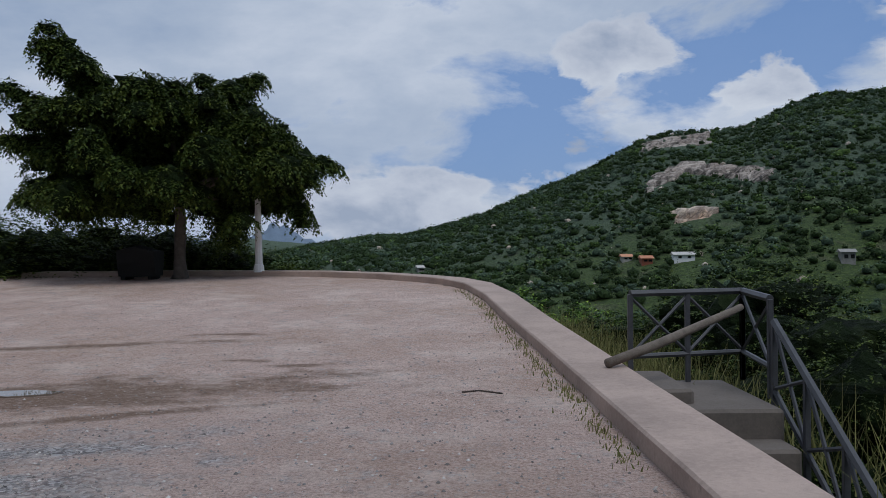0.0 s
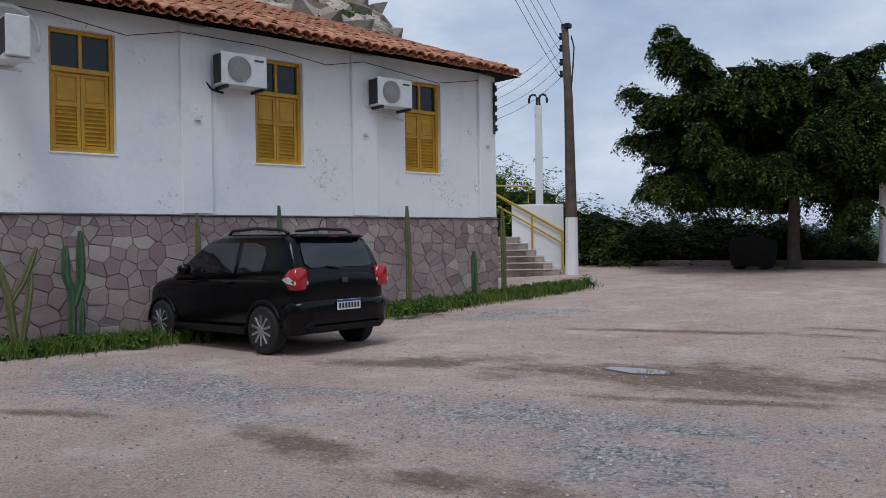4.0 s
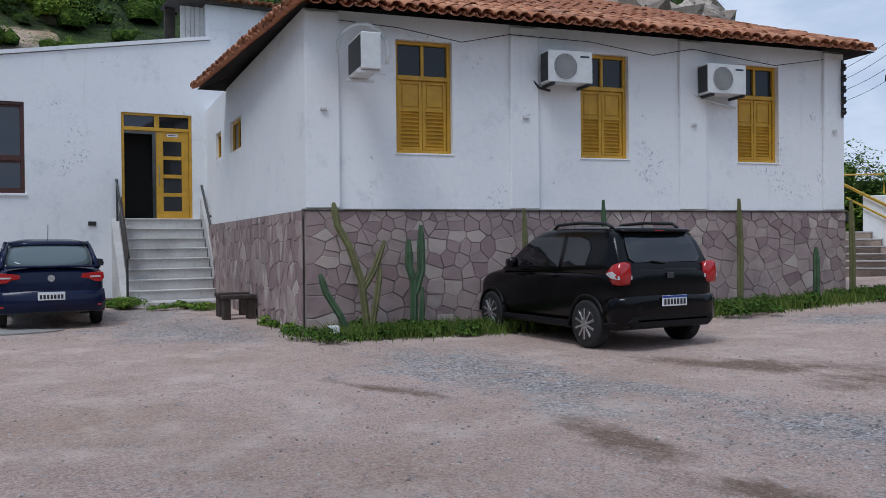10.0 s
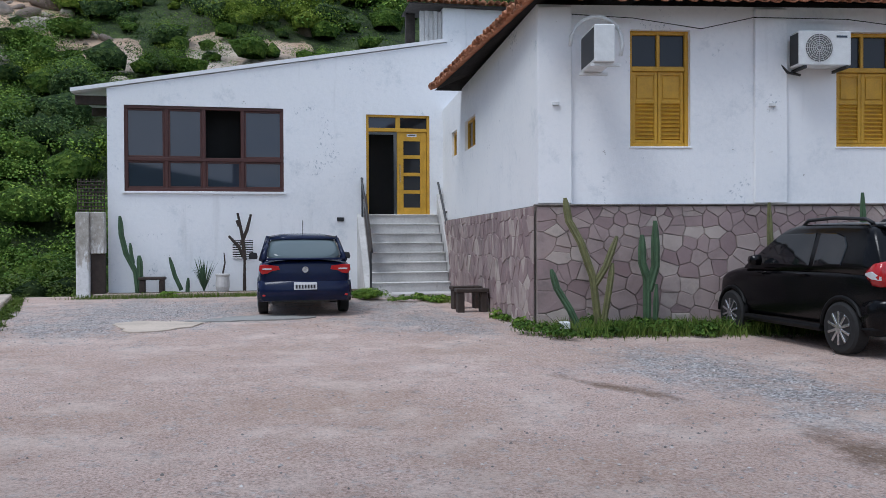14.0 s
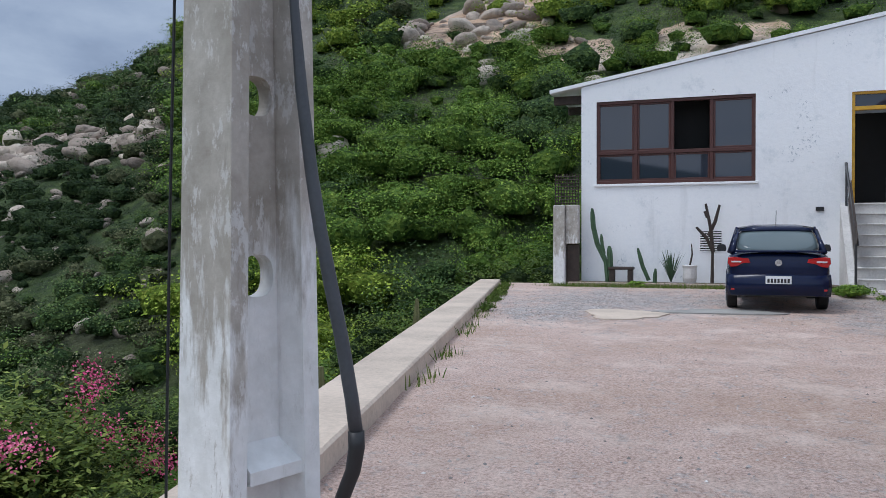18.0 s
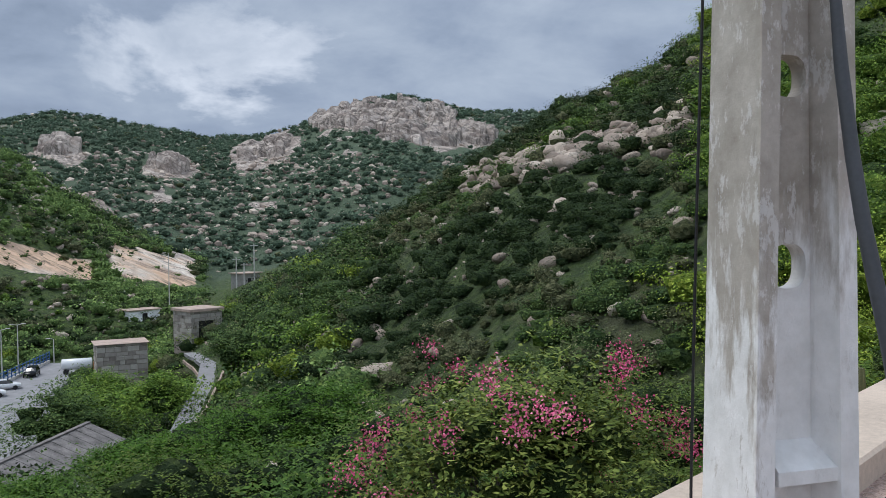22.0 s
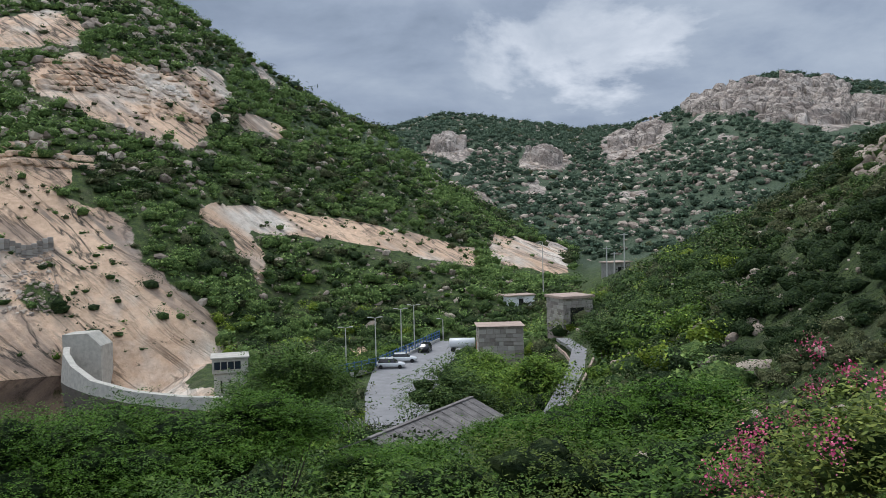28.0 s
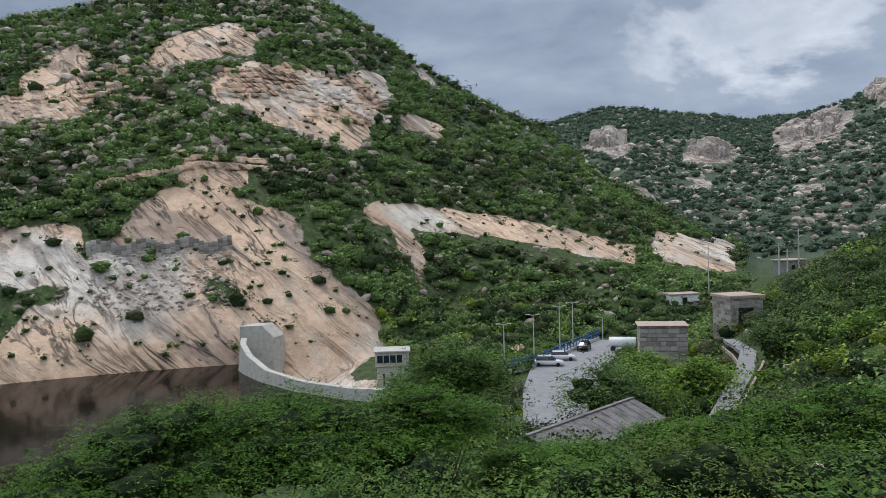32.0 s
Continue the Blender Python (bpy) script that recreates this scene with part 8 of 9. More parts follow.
# ---- bushes near the terrace ----
def bush(name, bearing, d, R, ztop, mat, label, leaf=None, seed=0, squash=0.85, category="bush", core=None, count=1100, layered=False, far=False, fill=1.0):
    """Foliage as sprays of leaflets on loose pads round a dark lumpy mass, with stems."""
    r = np.random.default_rng(1000 + seed)
    x, y = -math.sin(radians(bearing)) * d, math.cos(radians(bearing)) * d
    zg = min(float(land_z(x, y)), ztop - R)
    leaf = leaf or max(0.04, d * 0.0048)
    b = empty(name, pose(x, y, zg), label=label, category=category)
    mid = np.array([0, 0, ztop - zg - R * squash * 0.95])
    pads = 26
    pd = r.normal(size=(pads, 3))
    pd /= np.linalg.norm(pd, axis=1, keepdims=True)
    pd[:, 2] = np.abs(pd[:, 2]) * 1.1 - 0.3
    pc = mid + pd * R * np.array([0.85, 0.85, squash * 0.8]) * (0.55 + 0.45 * r.random((pads, 1)))
    pick = r.integers(0, pads, count)
    a = r.uniform(0, 6.28, count)
    flat = 0.18 if layered else 0.5
    out = np.stack([np.cos(a), np.sin(a), flat * r.normal(size=count) + 0.25], 1) + 0.7 * pd[pick]
    pr = R * (0.22 + 0.16 * r.random((pads, 1)))
    start = pc[pick] + r.normal(size=(count, 3)) * pr[pick] * np.array([0.6, 0.6, 0.2 if layered else 0.5])
    v, f = leaf_sprays(start, out, leaf * 5.5, 0.35, 12 if far else 8, leaf, 0.23, r, far)
    np_mesh("foliage", v, f, mat, parent=b)
    k = pc[: 14]
    # Core coloured darker than the leaves, for the shade inside the bush.
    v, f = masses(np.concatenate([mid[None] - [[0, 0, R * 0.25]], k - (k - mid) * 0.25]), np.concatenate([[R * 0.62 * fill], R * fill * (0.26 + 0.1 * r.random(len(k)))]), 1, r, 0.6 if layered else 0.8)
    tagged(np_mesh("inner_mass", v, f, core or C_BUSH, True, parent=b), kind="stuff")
    hub = Vector((0, 0, max(0.2, (ztop - zg) * 0.3)))
    for q in range(6):
        tip = Vector(pc[q])
        part("stem", tube([(0, 0, -0.2), hub.lerp(tip, 0.2), hub.lerp(tip, 0.6) - Vector((0, 0, 0.1 * R)), tip], [0.03 + 0.012 * R, 0.03, 0.02, 0.008], 5), M_BARK, b)
    return b, mid, R, r


NEAR = [(147, 8, 1.4, -0.3), (153, 7.5, 1.3, -0.65), (160, 7, 1.2, -0.85), (167, 7.2, 1.3, -0.8), (174, 7.5, 1.3, -0.95), (181, 7, 1.1, -1.1), (188, 8, 1.3, -1.4), (195, 9, 1.5, -2.0), (203, 9, 1.5, -2.6),
        (182.5, 9.5, 1.6, -1.3), (186.5, 9.5, 1.6, -1.35), (178.5, 9.5, 1.5, -1.35), (190, 10, 1.6, -1.5), (184.5, 7.5, 1.3, -1.35), (191.5, 8.2, 1.4, -1.8), (199, 9, 1.5, -2.3), (207, 8.5, 1.5, -2.6), (191, 12, 1.7, -2.5), (196, 12, 1.7, -2.6), (201, 11.5, 1.6, -2.8), (206, 11, 1.6, -3.1), (186, 12, 1.7, -2.5), (210, 10, 1.6, -3.0),
        (146, 13, 1.8, -1.0), (152, 16, 2.1, -1.9), (158, 15, 1.9, -2.1), (164, 14, 1.8, -1.9), (170, 17, 2.0, -3.0)]
TREES = [(207, 15, 1.9, -2.6), (203.5, 16, 2.1, -2.2), (199.5, 17, 2.3, -1.75), (195, 17.5, 2.3, -1.85), (190.5, 18, 2.3, -1.9), (186, 18.5, 2.3, -2.0), (182.6, 19, 1.8, -2.1), (176, 19.5, 1.6, -3.9), (172, 33, 2.4, -7.4), (160, 30, 2.8, -4.6), (154, 32, 2.8, -4.2), (166, 34, 2.3, -6.8)]
WEST = [(126, 7, 1.1, -0.7), (121, 9.5, 1.4, -0.7), (116, 12.5, 1.7, -0.8), (111, 16, 1.9, -0.7), (106, 20, 2.1, -0.5), (101.5, 24, 2.3, 0.0), (97, 27, 2.2, 1.4), (131, 10, 1.4, -1.2), (137, 13, 1.6, -1.2), (130, 15, 1.6, -1.0), (122, 17, 1.8, -0.6), (94.5, 30, 2.4, 2.8), (99, 29.5, 2.6, 2.2), (104, 27, 2.4, 0.8), (109, 22, 2.2, 0.2), (114, 20, 2.0, -0.2)]
EASTB = [(-26, 13, 1.9, 0.9), (-31, 11.5, 1.9, 0.7), (-22, 15.5, 2.0, 1.2), (-17.5, 18, 2.1, 0.8), (-13, 17, 1.4, 0.1), (-9, 20, 1.4, -0.1), (-36, 9.5, 1.5, 0.2), (-5, 24, 1.6, 0.0), (-28, 9.6, 1.2, -0.9), (-24, 11, 1.6, -0.3), (-19.5, 13.5, 1.7, -0.1), (-15.5, 14.5, 1.4, -0.5)]
NORTHB = [(13.5, 25.5, 1.2, 1.4), (16, 26, 1.5, 1.9), (19, 25, 1.7, 2.2), (22, 26, 1.7, 2.4), (25, 25.5, 1.8, 2.4), (28, 25.5, 1.8, 2.5), (31, 26, 1.9, 2.7), (33.5, 27, 2.1, 3.2), (36, 28, 2.4, 4.0), (38.5, 29, 2.5, 4.7), (10.5, 26, 1.0, 1.0), (14.5, 24.5, 1.2, 1.5), (18, 24.3, 1.3, 1.8), (22.5, 24.3, 1.4, 1.9), (27, 24.5, 1.5, 2.1)]
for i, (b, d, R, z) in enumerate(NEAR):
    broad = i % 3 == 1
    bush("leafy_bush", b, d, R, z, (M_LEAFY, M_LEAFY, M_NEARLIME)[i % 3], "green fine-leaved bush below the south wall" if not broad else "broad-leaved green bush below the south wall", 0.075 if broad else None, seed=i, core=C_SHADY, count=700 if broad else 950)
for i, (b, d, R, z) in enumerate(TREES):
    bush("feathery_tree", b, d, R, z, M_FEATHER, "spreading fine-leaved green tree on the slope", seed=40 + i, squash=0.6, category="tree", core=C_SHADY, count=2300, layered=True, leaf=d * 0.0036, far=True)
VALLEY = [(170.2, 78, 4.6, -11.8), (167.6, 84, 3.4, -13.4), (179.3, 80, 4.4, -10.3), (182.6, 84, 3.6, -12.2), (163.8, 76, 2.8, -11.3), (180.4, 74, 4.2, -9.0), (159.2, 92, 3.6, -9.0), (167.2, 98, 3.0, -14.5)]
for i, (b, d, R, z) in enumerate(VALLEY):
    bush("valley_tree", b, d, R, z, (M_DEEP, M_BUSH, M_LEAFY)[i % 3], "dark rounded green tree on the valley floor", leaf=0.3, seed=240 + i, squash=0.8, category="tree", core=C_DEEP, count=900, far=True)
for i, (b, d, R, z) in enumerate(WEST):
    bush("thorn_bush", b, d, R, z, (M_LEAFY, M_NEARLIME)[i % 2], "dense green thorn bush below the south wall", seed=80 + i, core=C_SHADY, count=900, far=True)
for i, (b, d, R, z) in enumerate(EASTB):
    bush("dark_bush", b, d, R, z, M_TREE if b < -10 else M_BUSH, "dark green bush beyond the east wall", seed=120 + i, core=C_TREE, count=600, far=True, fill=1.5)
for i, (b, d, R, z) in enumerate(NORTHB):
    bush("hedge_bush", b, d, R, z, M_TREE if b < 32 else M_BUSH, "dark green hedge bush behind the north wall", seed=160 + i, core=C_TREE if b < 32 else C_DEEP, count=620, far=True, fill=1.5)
fb, c, R, r = bush("flowering_vine", 139.2, 5.1, 1.0, 0.62, M_VINE, "green vine bush with pink flower sprays", leaf=0.042, seed=200, count=2400, core=C_DEEP)
sprays = []
for k in range(46):
    a, e = r.uniform(0, 6.28), r.uniform(-0.35, 1.0)
    o = np.array([math.cos(a) * math.cos(e), math.sin(a) * math.cos(e), math.sin(e) * 0.85]) * R * r.uniform(0.9, 1.14)
    m = r.integers(50, 130)
    t = r.normal(size=(m, 3)) * np.array([0.045, 0.045, 0.04]) + np.outer(r.random(m), r.normal(size=3) * 0.07)
    v, f = leaf_quads(c + o + t, r.normal(size=(m, 3)) + o, 0.006 + 0.005 * r.random(m), 0.005 + 0.004 * r.random(m), r)
    sprays.append(v)
v = np.concatenate(sprays)
tagged(np_mesh("flower_spray", v, np.arange(len(v)).reshape(-1, 4), M_PINK, parent=fb), "pink flower sprays", kind="stuff")


# ---- grass verges ----
def grass(name, places, n, h, mat, label, seed):
    """Blades round places (x, y, radius x, radius y)."""
    r = np.random.default_rng(seed)
    vs = []
    for x, y, a, b, share in places:
        m = int(n * share)
        px, py = x + r.normal(size=m) * a * 0.5, y + r.normal(size=m) * b * 0.5
        pz = yard_z(px, py)
        hh = h * (0.4 + 0.8 * r.random(m))
        t = r.uniform(0, 6.28, m)
        w = 0.004 + 0.004 * r.random(m)
        base = np.stack([px, py, pz], 1)
        side = np.stack([np.cos(t), np.sin(t), 0 * t], 1) * w[:, None]
        lean = np.stack([r.normal(size=m), r.normal(size=m), 0 * t], 1) * 0.3 * hh[:, None]
        vs.append(np.stack([base - side, base + side, base + lean * 0.5 + np.stack([0 * t, 0 * t, hh * 0.6], 1) + side * 0.7, base + lean + np.stack([0 * t, 0 * t, hh], 1)], 1).reshape(-1, 3))
    v = np.concatenate(vs)
    ob = np_mesh(name, v, np.arange(len(v)).reshape(-1, 4), mat)
    return tagged(ob, label, "grass", kind="stuff")


verge = [tuple(fp(u, 0.5 + 0.02 * u, 0)[:2]) + (0.45, 0.5, 0.05) for u in np.arange(0.3, 11.6, 0.4)]
grass("verge_grass", verge, 7000, 0.22, M_GRASS, "green grass verge along the house", 51)


def weeds(name, places, radius, leaf, count, mat, label, seed):
    r = np.random.default_rng(seed)
    P, R = [], []
    for x, y, a, b in places:
        for _ in range(5):
            px, py = x + r.normal() * a * 0.45, y + r.normal() * b * 0.45
            rr = radius * r.uniform(0.5, 1.25)
            P.append((px, py, float(yard_z(px, py)) + rr * 0.3)), R.append(rr)
    v, f = crowns(np.array(P), np.array(R), count, leaf, r, 0.75)
    tagged(np_mesh(name, v, f, mat), label, "weeds", kind="stuff")


weeds("verge_weeds", [q[:4] for q in verge], 0.26, 0.026, 230, M_LEAFY, "leafy green weeds along the foot of the house", 61)
weeds("porch_weeds", [(-19.3, 2.15, 0.3, 0.3), (-19.6, 2.1, 0.2, 0.4), (-17.4, 3.4, 0.9, 0.12), (-18.2, 3.3, 0.6, 0.12), (-17.9, 2.9, 0.12, 0.7), (-17.8, 3.8, 0.12, 0.5), (-20.6, 0.9, 0.2, 0.5), (-20.7, -2.5, 0.2, 0.8), (-13.3, 3.8, 0.8, 0.2), (-12.2, 3.7, 0.5, 0.3)], 0.18, 0.03, 120, M_BUSH, "leafy weeds round the porch steps", 62)
weeds("tall_weeds", [(-19.1, 2.12, 0.35, 0.14), (-18.6, 2.1, 0.3, 0.12)], 0.36, 0.03, 260, M_BUSH, "tall leafy weeds beside the entrance steps", 63)
weeds("wall_weeds", [(p.x, p.y + 0.16, 0.35, 0.1) for p in (SOUTH_B.lerp(SOUTH_A, t) for t in (0.03, 0.07, 0.12, 0.16, 0.22, 0.31))], 0.14, 0.02, 120, M_NEARLIME, "low yellow-green weeds at the foot of the south wall", 64)
grass("verge_grass", [(-20.6, y, 0.3, 0.5, 0.06) for y in np.arange(-4.2, 2.2, 0.45)] + [(-19.4, 2.2, 0.35, 0.35, 0.08), (-17.6, 3.6, 0.5, 0.2, 0.05), (-13.5, 3.9, 0.8, 0.2, 0.06)], 4500, 0.12, M_GRASS, "sparse grass along the porch bed", 52)
line = [SOUTH_B.lerp(SOUTH_A, t) for t in (0.02, 0.06, 0.1, 0.16, 0.22, 0.28, 0.32, 0.36, 0.42, 0.46, 0.55, 0.62)]
grass("wall_weeds", [(p.x, p.y + 0.12, 0.35, 0.12, 0.08 if i < 6 else 0.02) for i, p in enumerate(line)], 1700, 0.13, M_GRASS, "weeds at the foot of the south wall", 53)
grass("wall_weeds", [(float(np.interp(y, [q[1] for q in EAST], [q[0] for q in EAST])) - 0.14, y, 0.1 + 0.08 * math.sin(y * 3.1) ** 2, 0.4, 0.006 + 0.012 * math.sin(y * 2.3) ** 2) for y in np.arange(5.2, 17.0, 0.5)], 4200, 0.05, M_STRAW, "dry weeds at the foot of the east wall", 54)


def outer_grass():
    r = np.random.default_rng(57)
    m = 5200
    y = r.uniform(4, 19, m)
    x = np.interp(y, [q[1] for q in EAST], [q[0] for q in EAST]) + 0.62 + r.random(m) ** 1.5 * 2.0
    z = np.maximum(land_z(x, y), -1.1) + 0.3
    keep = ~((x > 1.85) & (x < 3.4) & (y > 4.5) & (y < 9.4))
    x, y, z = x[keep], y[keep], z[keep]
    m = len(x)
    h = 0.35 + 0.6 * r.random(m)
    t = r.uniform(0, 6.28, m)
    side = np.stack([np.cos(t), np.sin(t), 0 * t], 1) * 0.008
    base = np.stack([x, y, z], 1)
    tip = np.stack([r.normal(size=m) * 0.25, r.normal(size=m) * 0.25, h], 1)
    v = np.stack([base - side, base + side, base + tip * 0.6 + side * 0.6, base + tip], 1).reshape(-1, 3)
    tagged(np_mesh("bank_grass", v, np.arange(len(v)).reshape(-1, 4), M_STRAW), "tall dry grass on the bank outside the east wall", "grass", kind="stuff")


outer_grass()
puddle = prism([(-4.35, 7.62), (-3.95, 7.5), (-3.6, 7.62), (-3.55, 7.75), (-3.9, 7.85), (-4.3, 7.78)], ground(-4, 7.7) - 0.05, ground(-4, 7.7) + 0.012)
tagged(part("puddle", puddle, M_PUDDLE), "shallow puddle of muddy water in the yard", "puddle", kind="structure")
twig = part("twig", tube([(0.15, 7.2, 0.085), (0.3, 7.19, 0.1), (0.5, 7.12, 0.085)], 0.008, 5), M_DARKWOOD)
tagged(twig, "dry twig lying on the sand", "twig")


def pebbles():
    """Loose stones on the yard, thickest on the gravel."""
    r = np.random.default_rng(77)
    px, py = [], []
    for x0, y0, a, b, turn in GRAVEL:
        m = int(760 * a * b)
        u, v = r.normal(size=m) * a * 0.55, r.normal(size=m) * b * 0.55
        c, s = math.cos(radians(turn)), math.sin(radians(turn))
        px.append(x0 + u * c - v * s), py.append(y0 + u * s + v * c)
    m = 4000
    px.append(r.uniform(-18, 1.2, m)), py.append(r.uniform(-3, 15, m))
    m = 6000
    px.append(-np.abs(r.normal(size=m)) * 4.5 + 1.2), py.append(r.normal(size=m) * 3.2 + 4.0)
    x, y = np.concatenate(px), np.concatenate(py)
    ok = (inside_site(x, y) > 0.05) & (((x - FSE.x) * 9.8 - (y - FSE.y) * 1.4) > 3)
    ok |= (inside_site(x, y) > 0.05) & (y < 3.2) & (x > -20.5)
    x, y = x[ok], y[ok]
    n = len(x)
    s = 0.004 + 0.013 * r.random(n) ** 3
    o = np.array([(1, 0, 0), (-1, 0, 0), (0, 1, 0), (0, -1, 0), (0, 0, 0.7), (0, 0, -0.5)], float)
    t = np.array([(0, 2, 4), (2, 1, 4), (1, 3, 4), (3, 0, 4), (2, 0, 5), (1, 2, 5), (3, 1, 5), (0, 3, 5)])
    q = o[None] * (0.7 + 0.6 * r.random((n, 6, 1)))
    a = r.uniform(0, 6.28, n)
    ca, sa = np.cos(a)[:, None], np.sin(a)[:, None]
    q = np.stack([q[:, :, 0] * ca - q[:, :, 1] * sa, q[:, :, 0] * sa + q[:, :, 1] * ca, q[:, :, 2]], 2) * s[:, None, None]
    q += np.stack([x, y, yard_z(x, y) + 0.012 * wave(x, y, 2.0, 2.0) + 0.003], 1)[:, None]
    ob = np_mesh("pebbles", q.reshape(-1, 3), (t[None] + (np.arange(n) * 6)[:, None, None]).reshape(-1, 3), M_PEBBLE)
    tagged(ob, "loose grey and pinkish pebbles on the sand", "gravel", kind="stuff")


pebbles()

# ---- valley floor: car park, road, sheds, dam ----
def strip(name, line, width, mat, zf, label, category="road"):
    bm = bmesh.new()
    rows = []
    fine = []
    for a, b in zip(line, line[1:]):
        fine += [Vector(a).lerp(Vector(b), t / 5) for t in range(5)]
    fine.append(Vector(line[-1]))
    for i, p in enumerate(fine):
        d = (fine[min(i + 1, len(fine) - 1)] - fine[max(i - 1, 0)]).normalized()
        q = Vector((-d.y, d.x)) * width / 2
        z = zf(p.x, p.y)
        rows.append([bm.verts.new((p.x + q.x, p.y + q.y, z - 0.5)), bm.verts.new((p.x + q.x, p.y + q.y, z)), bm.verts.new((p.x - q.x, p.y - q.y, z)), bm.verts.new((p.x - q.x, p.y - q.y, z - 0.5))])
    for r, s in zip(rows, rows[1:]):
        for k in range(3):
            bm.faces.new((r[k], r[k + 1], s[k + 1], s[k]))
    bmesh.ops.recalc_face_normals(bm, faces=bm.faces[:])
    return tagged(part(name, bm, mat), label, category, kind="structure")


strip("car_park", LOT, 11.0, M_ASPHALT, lambda x, y: LOT_Z, "pale asphalt car park on the valley floor", "car park")
strip("road", ROAD, 3.4, M_ASPHALT, lambda x, y: float(land_z(x, y)) + 0.35, "narrow pale concrete road winding up the valley")
for s in (-1.9, 1.9):
    off = [(x + s * 0.9, y - s * 0.3) for x, y in ROAD]
    strip("road_kerb", off, 0.25, M_KERB, lambda x, y: float(land_z(x, y)) + 0.6, "low concrete kerb along the valley road", "kerb")


def street_lamp(x, y, z, h, double=False):
    l = empty("street_lamp", pose(x, y, z), label="slim pale street lamp at the car park", category="street lamp", group="car park lamps")
    part("pole", tube([(0, 0, -0.3), (0, 0, h)], [0.12, 0.07], 8), M_PALE, l)
    for s in (-1, 1) if double else (1,):
        part("arm", tube([(0, 0, h), (s * 0.9, 0, h + 0.15)], 0.05, 6), M_PALE, l)
        part("head", box((s * 0.9 - 0.35, -0.14, h + 0.1), (s * 0.9 + 0.35, 0.14, h + 0.22), 0.03), M_PALE, l)


for x, y, h in ((-7.4, -135.3, 6.2), (-12.2, -134.6, 7.7), (-17.3, -141.8, 8.2), (-20.9, -151.5, 7.8)):
    street_lamp(x, y, LOT_Z, h, True)
street_lamp(-27.6, -159, LOT_Z, 4.1)
p = dirv(163.2, 190, 0)
street_lamp(p.x, p.y, -15.0, 11.0)
street_lamp(-0.85, -72.6, -18.3, 2.8)
fence = empty("blue_fence", pose(0, 0, LOT_Z), label="blue metal fence with white base along the car park", category="fence")
FL = [Vector(q) for q in ((-4.6, -124.2), (-11.8, -130.5), (-19.6, -145.2), (-26.9, -159.2))]
for a, b in zip(FL, FL[1:]):
    n = int((b - a).length / 1.5)
    ang = math.degrees(math.atan2(b.y - a.y, b.x - a.x))
    L_ = (b - a).length
    part("base_wall", box((0, -0.12, -0.3), (L_, 0.12, 0.45)), M_PALE, fence, m=pose(a.x, a.y, 0, 0, 0, ang))
    for z in (0.7, 1.2, 1.75):
        part("rail", box((0, -0.05, z), (L_, 0.05, z + 0.1)), M_BLUERAIL, fence, m=pose(a.x, a.y, 0, 0, 0, ang))
    for k in range(n + 1):
        q = a.lerp(b, k / n)
        part("post", box((-0.07, -0.07, 0), (0.07, 0.07, 2.0)), M_BLUERAIL, fence, m=pose(q.x, q.y, 0, 0, 0, ang))
wf = empty("post_fence", pose(0, 0, 0), label="row of white concrete fence posts with bent tops", category="fence")
WL = [Vector(q) for q in ((2.0, -70.0), (-0.7, -75.5), (-3.0, -79.6), (-9.0, -93.0))]
for a, b in zip(WL, WL[1:]):
    n = max(2, int((b - a).length / 1.25))
    for k in range(n):
        q = a.lerp(b, k / n)
        z = float(land_z(q.x, q.y))
        part("post", tube([(q.x, q.y, z - 0.2), (q.x, q.y, z + 1.9), (q.x + 0.3, q.y + 0.1, z + 2.25)], 0.08, 6), M_PALE, wf)
for z0 in (0.6, 1.2, 1.8):
    part("wire", tube([(q.x, q.y, float(land_z(q.x, q.y)) + z0) for q in WL], 0.02, 4), M_IRON, wf)


def parked_car(x, y, turn, mat, label, long=4.3, high=1.5):
    car = empty("parked_car", pose(x, y, LOT_Z, 0, 0, turn), label=label, category="car", group="cars in the car park")

    def low(w, z0, zs):
        return [(w * 0.85, z0), (w, z0 + 0.2), (w, zs - 0.1), (w * 0.9, zs), (0.02, zs + 0.03)]

    h = long / 2
    part("body", loft([(-h, low(0.75, 0.4, 0.85)), (-h + 0.15, low(0.86, 0.3, 0.95)), (h - 0.7, low(0.88, 0.28, 0.92)), (h - 0.1, low(0.8, 0.3, 0.75)), (h, low(0.65, 0.35, 0.65))]), mat, car, smooth=True)
    part("glasshouse", loft([(-h + 0.25, [(0.78, 0.9), (0.72, 0.95), (0.02, 0.96)]), (-h + 0.6, [(0.78, 0.9), (0.66, high - 0.08), (0.02, high - 0.06)]), (h - 1.9, [(0.78, 0.9), (0.66, high - 0.08), (0.02, high - 0.06)]), (h - 1.1, [(0.78, 0.88), (0.72, 0.92), (0.02, 0.93)])]), M_CARGLASS, car)
    part("roof", box((-h + 0.55, -0.66, high - 0.075), (h - 1.85, 0.66, high), 0.03), mat, car)
    for x0 in (-h + 0.75, h - 0.8):
        for s in (-1, 1):
            w = part("wheel", tube([(x0, s * 0.88 - 0.1, 0.32), (x0, s * 0.88 + 0.02, 0.32)], 0.32, 14), M_RUBBER, car)
            part("rim", tube([(x0, s * 0.885, 0.32), (x0, s * 0.91, 0.32)], 0.19, 12), M_CHROME, w)


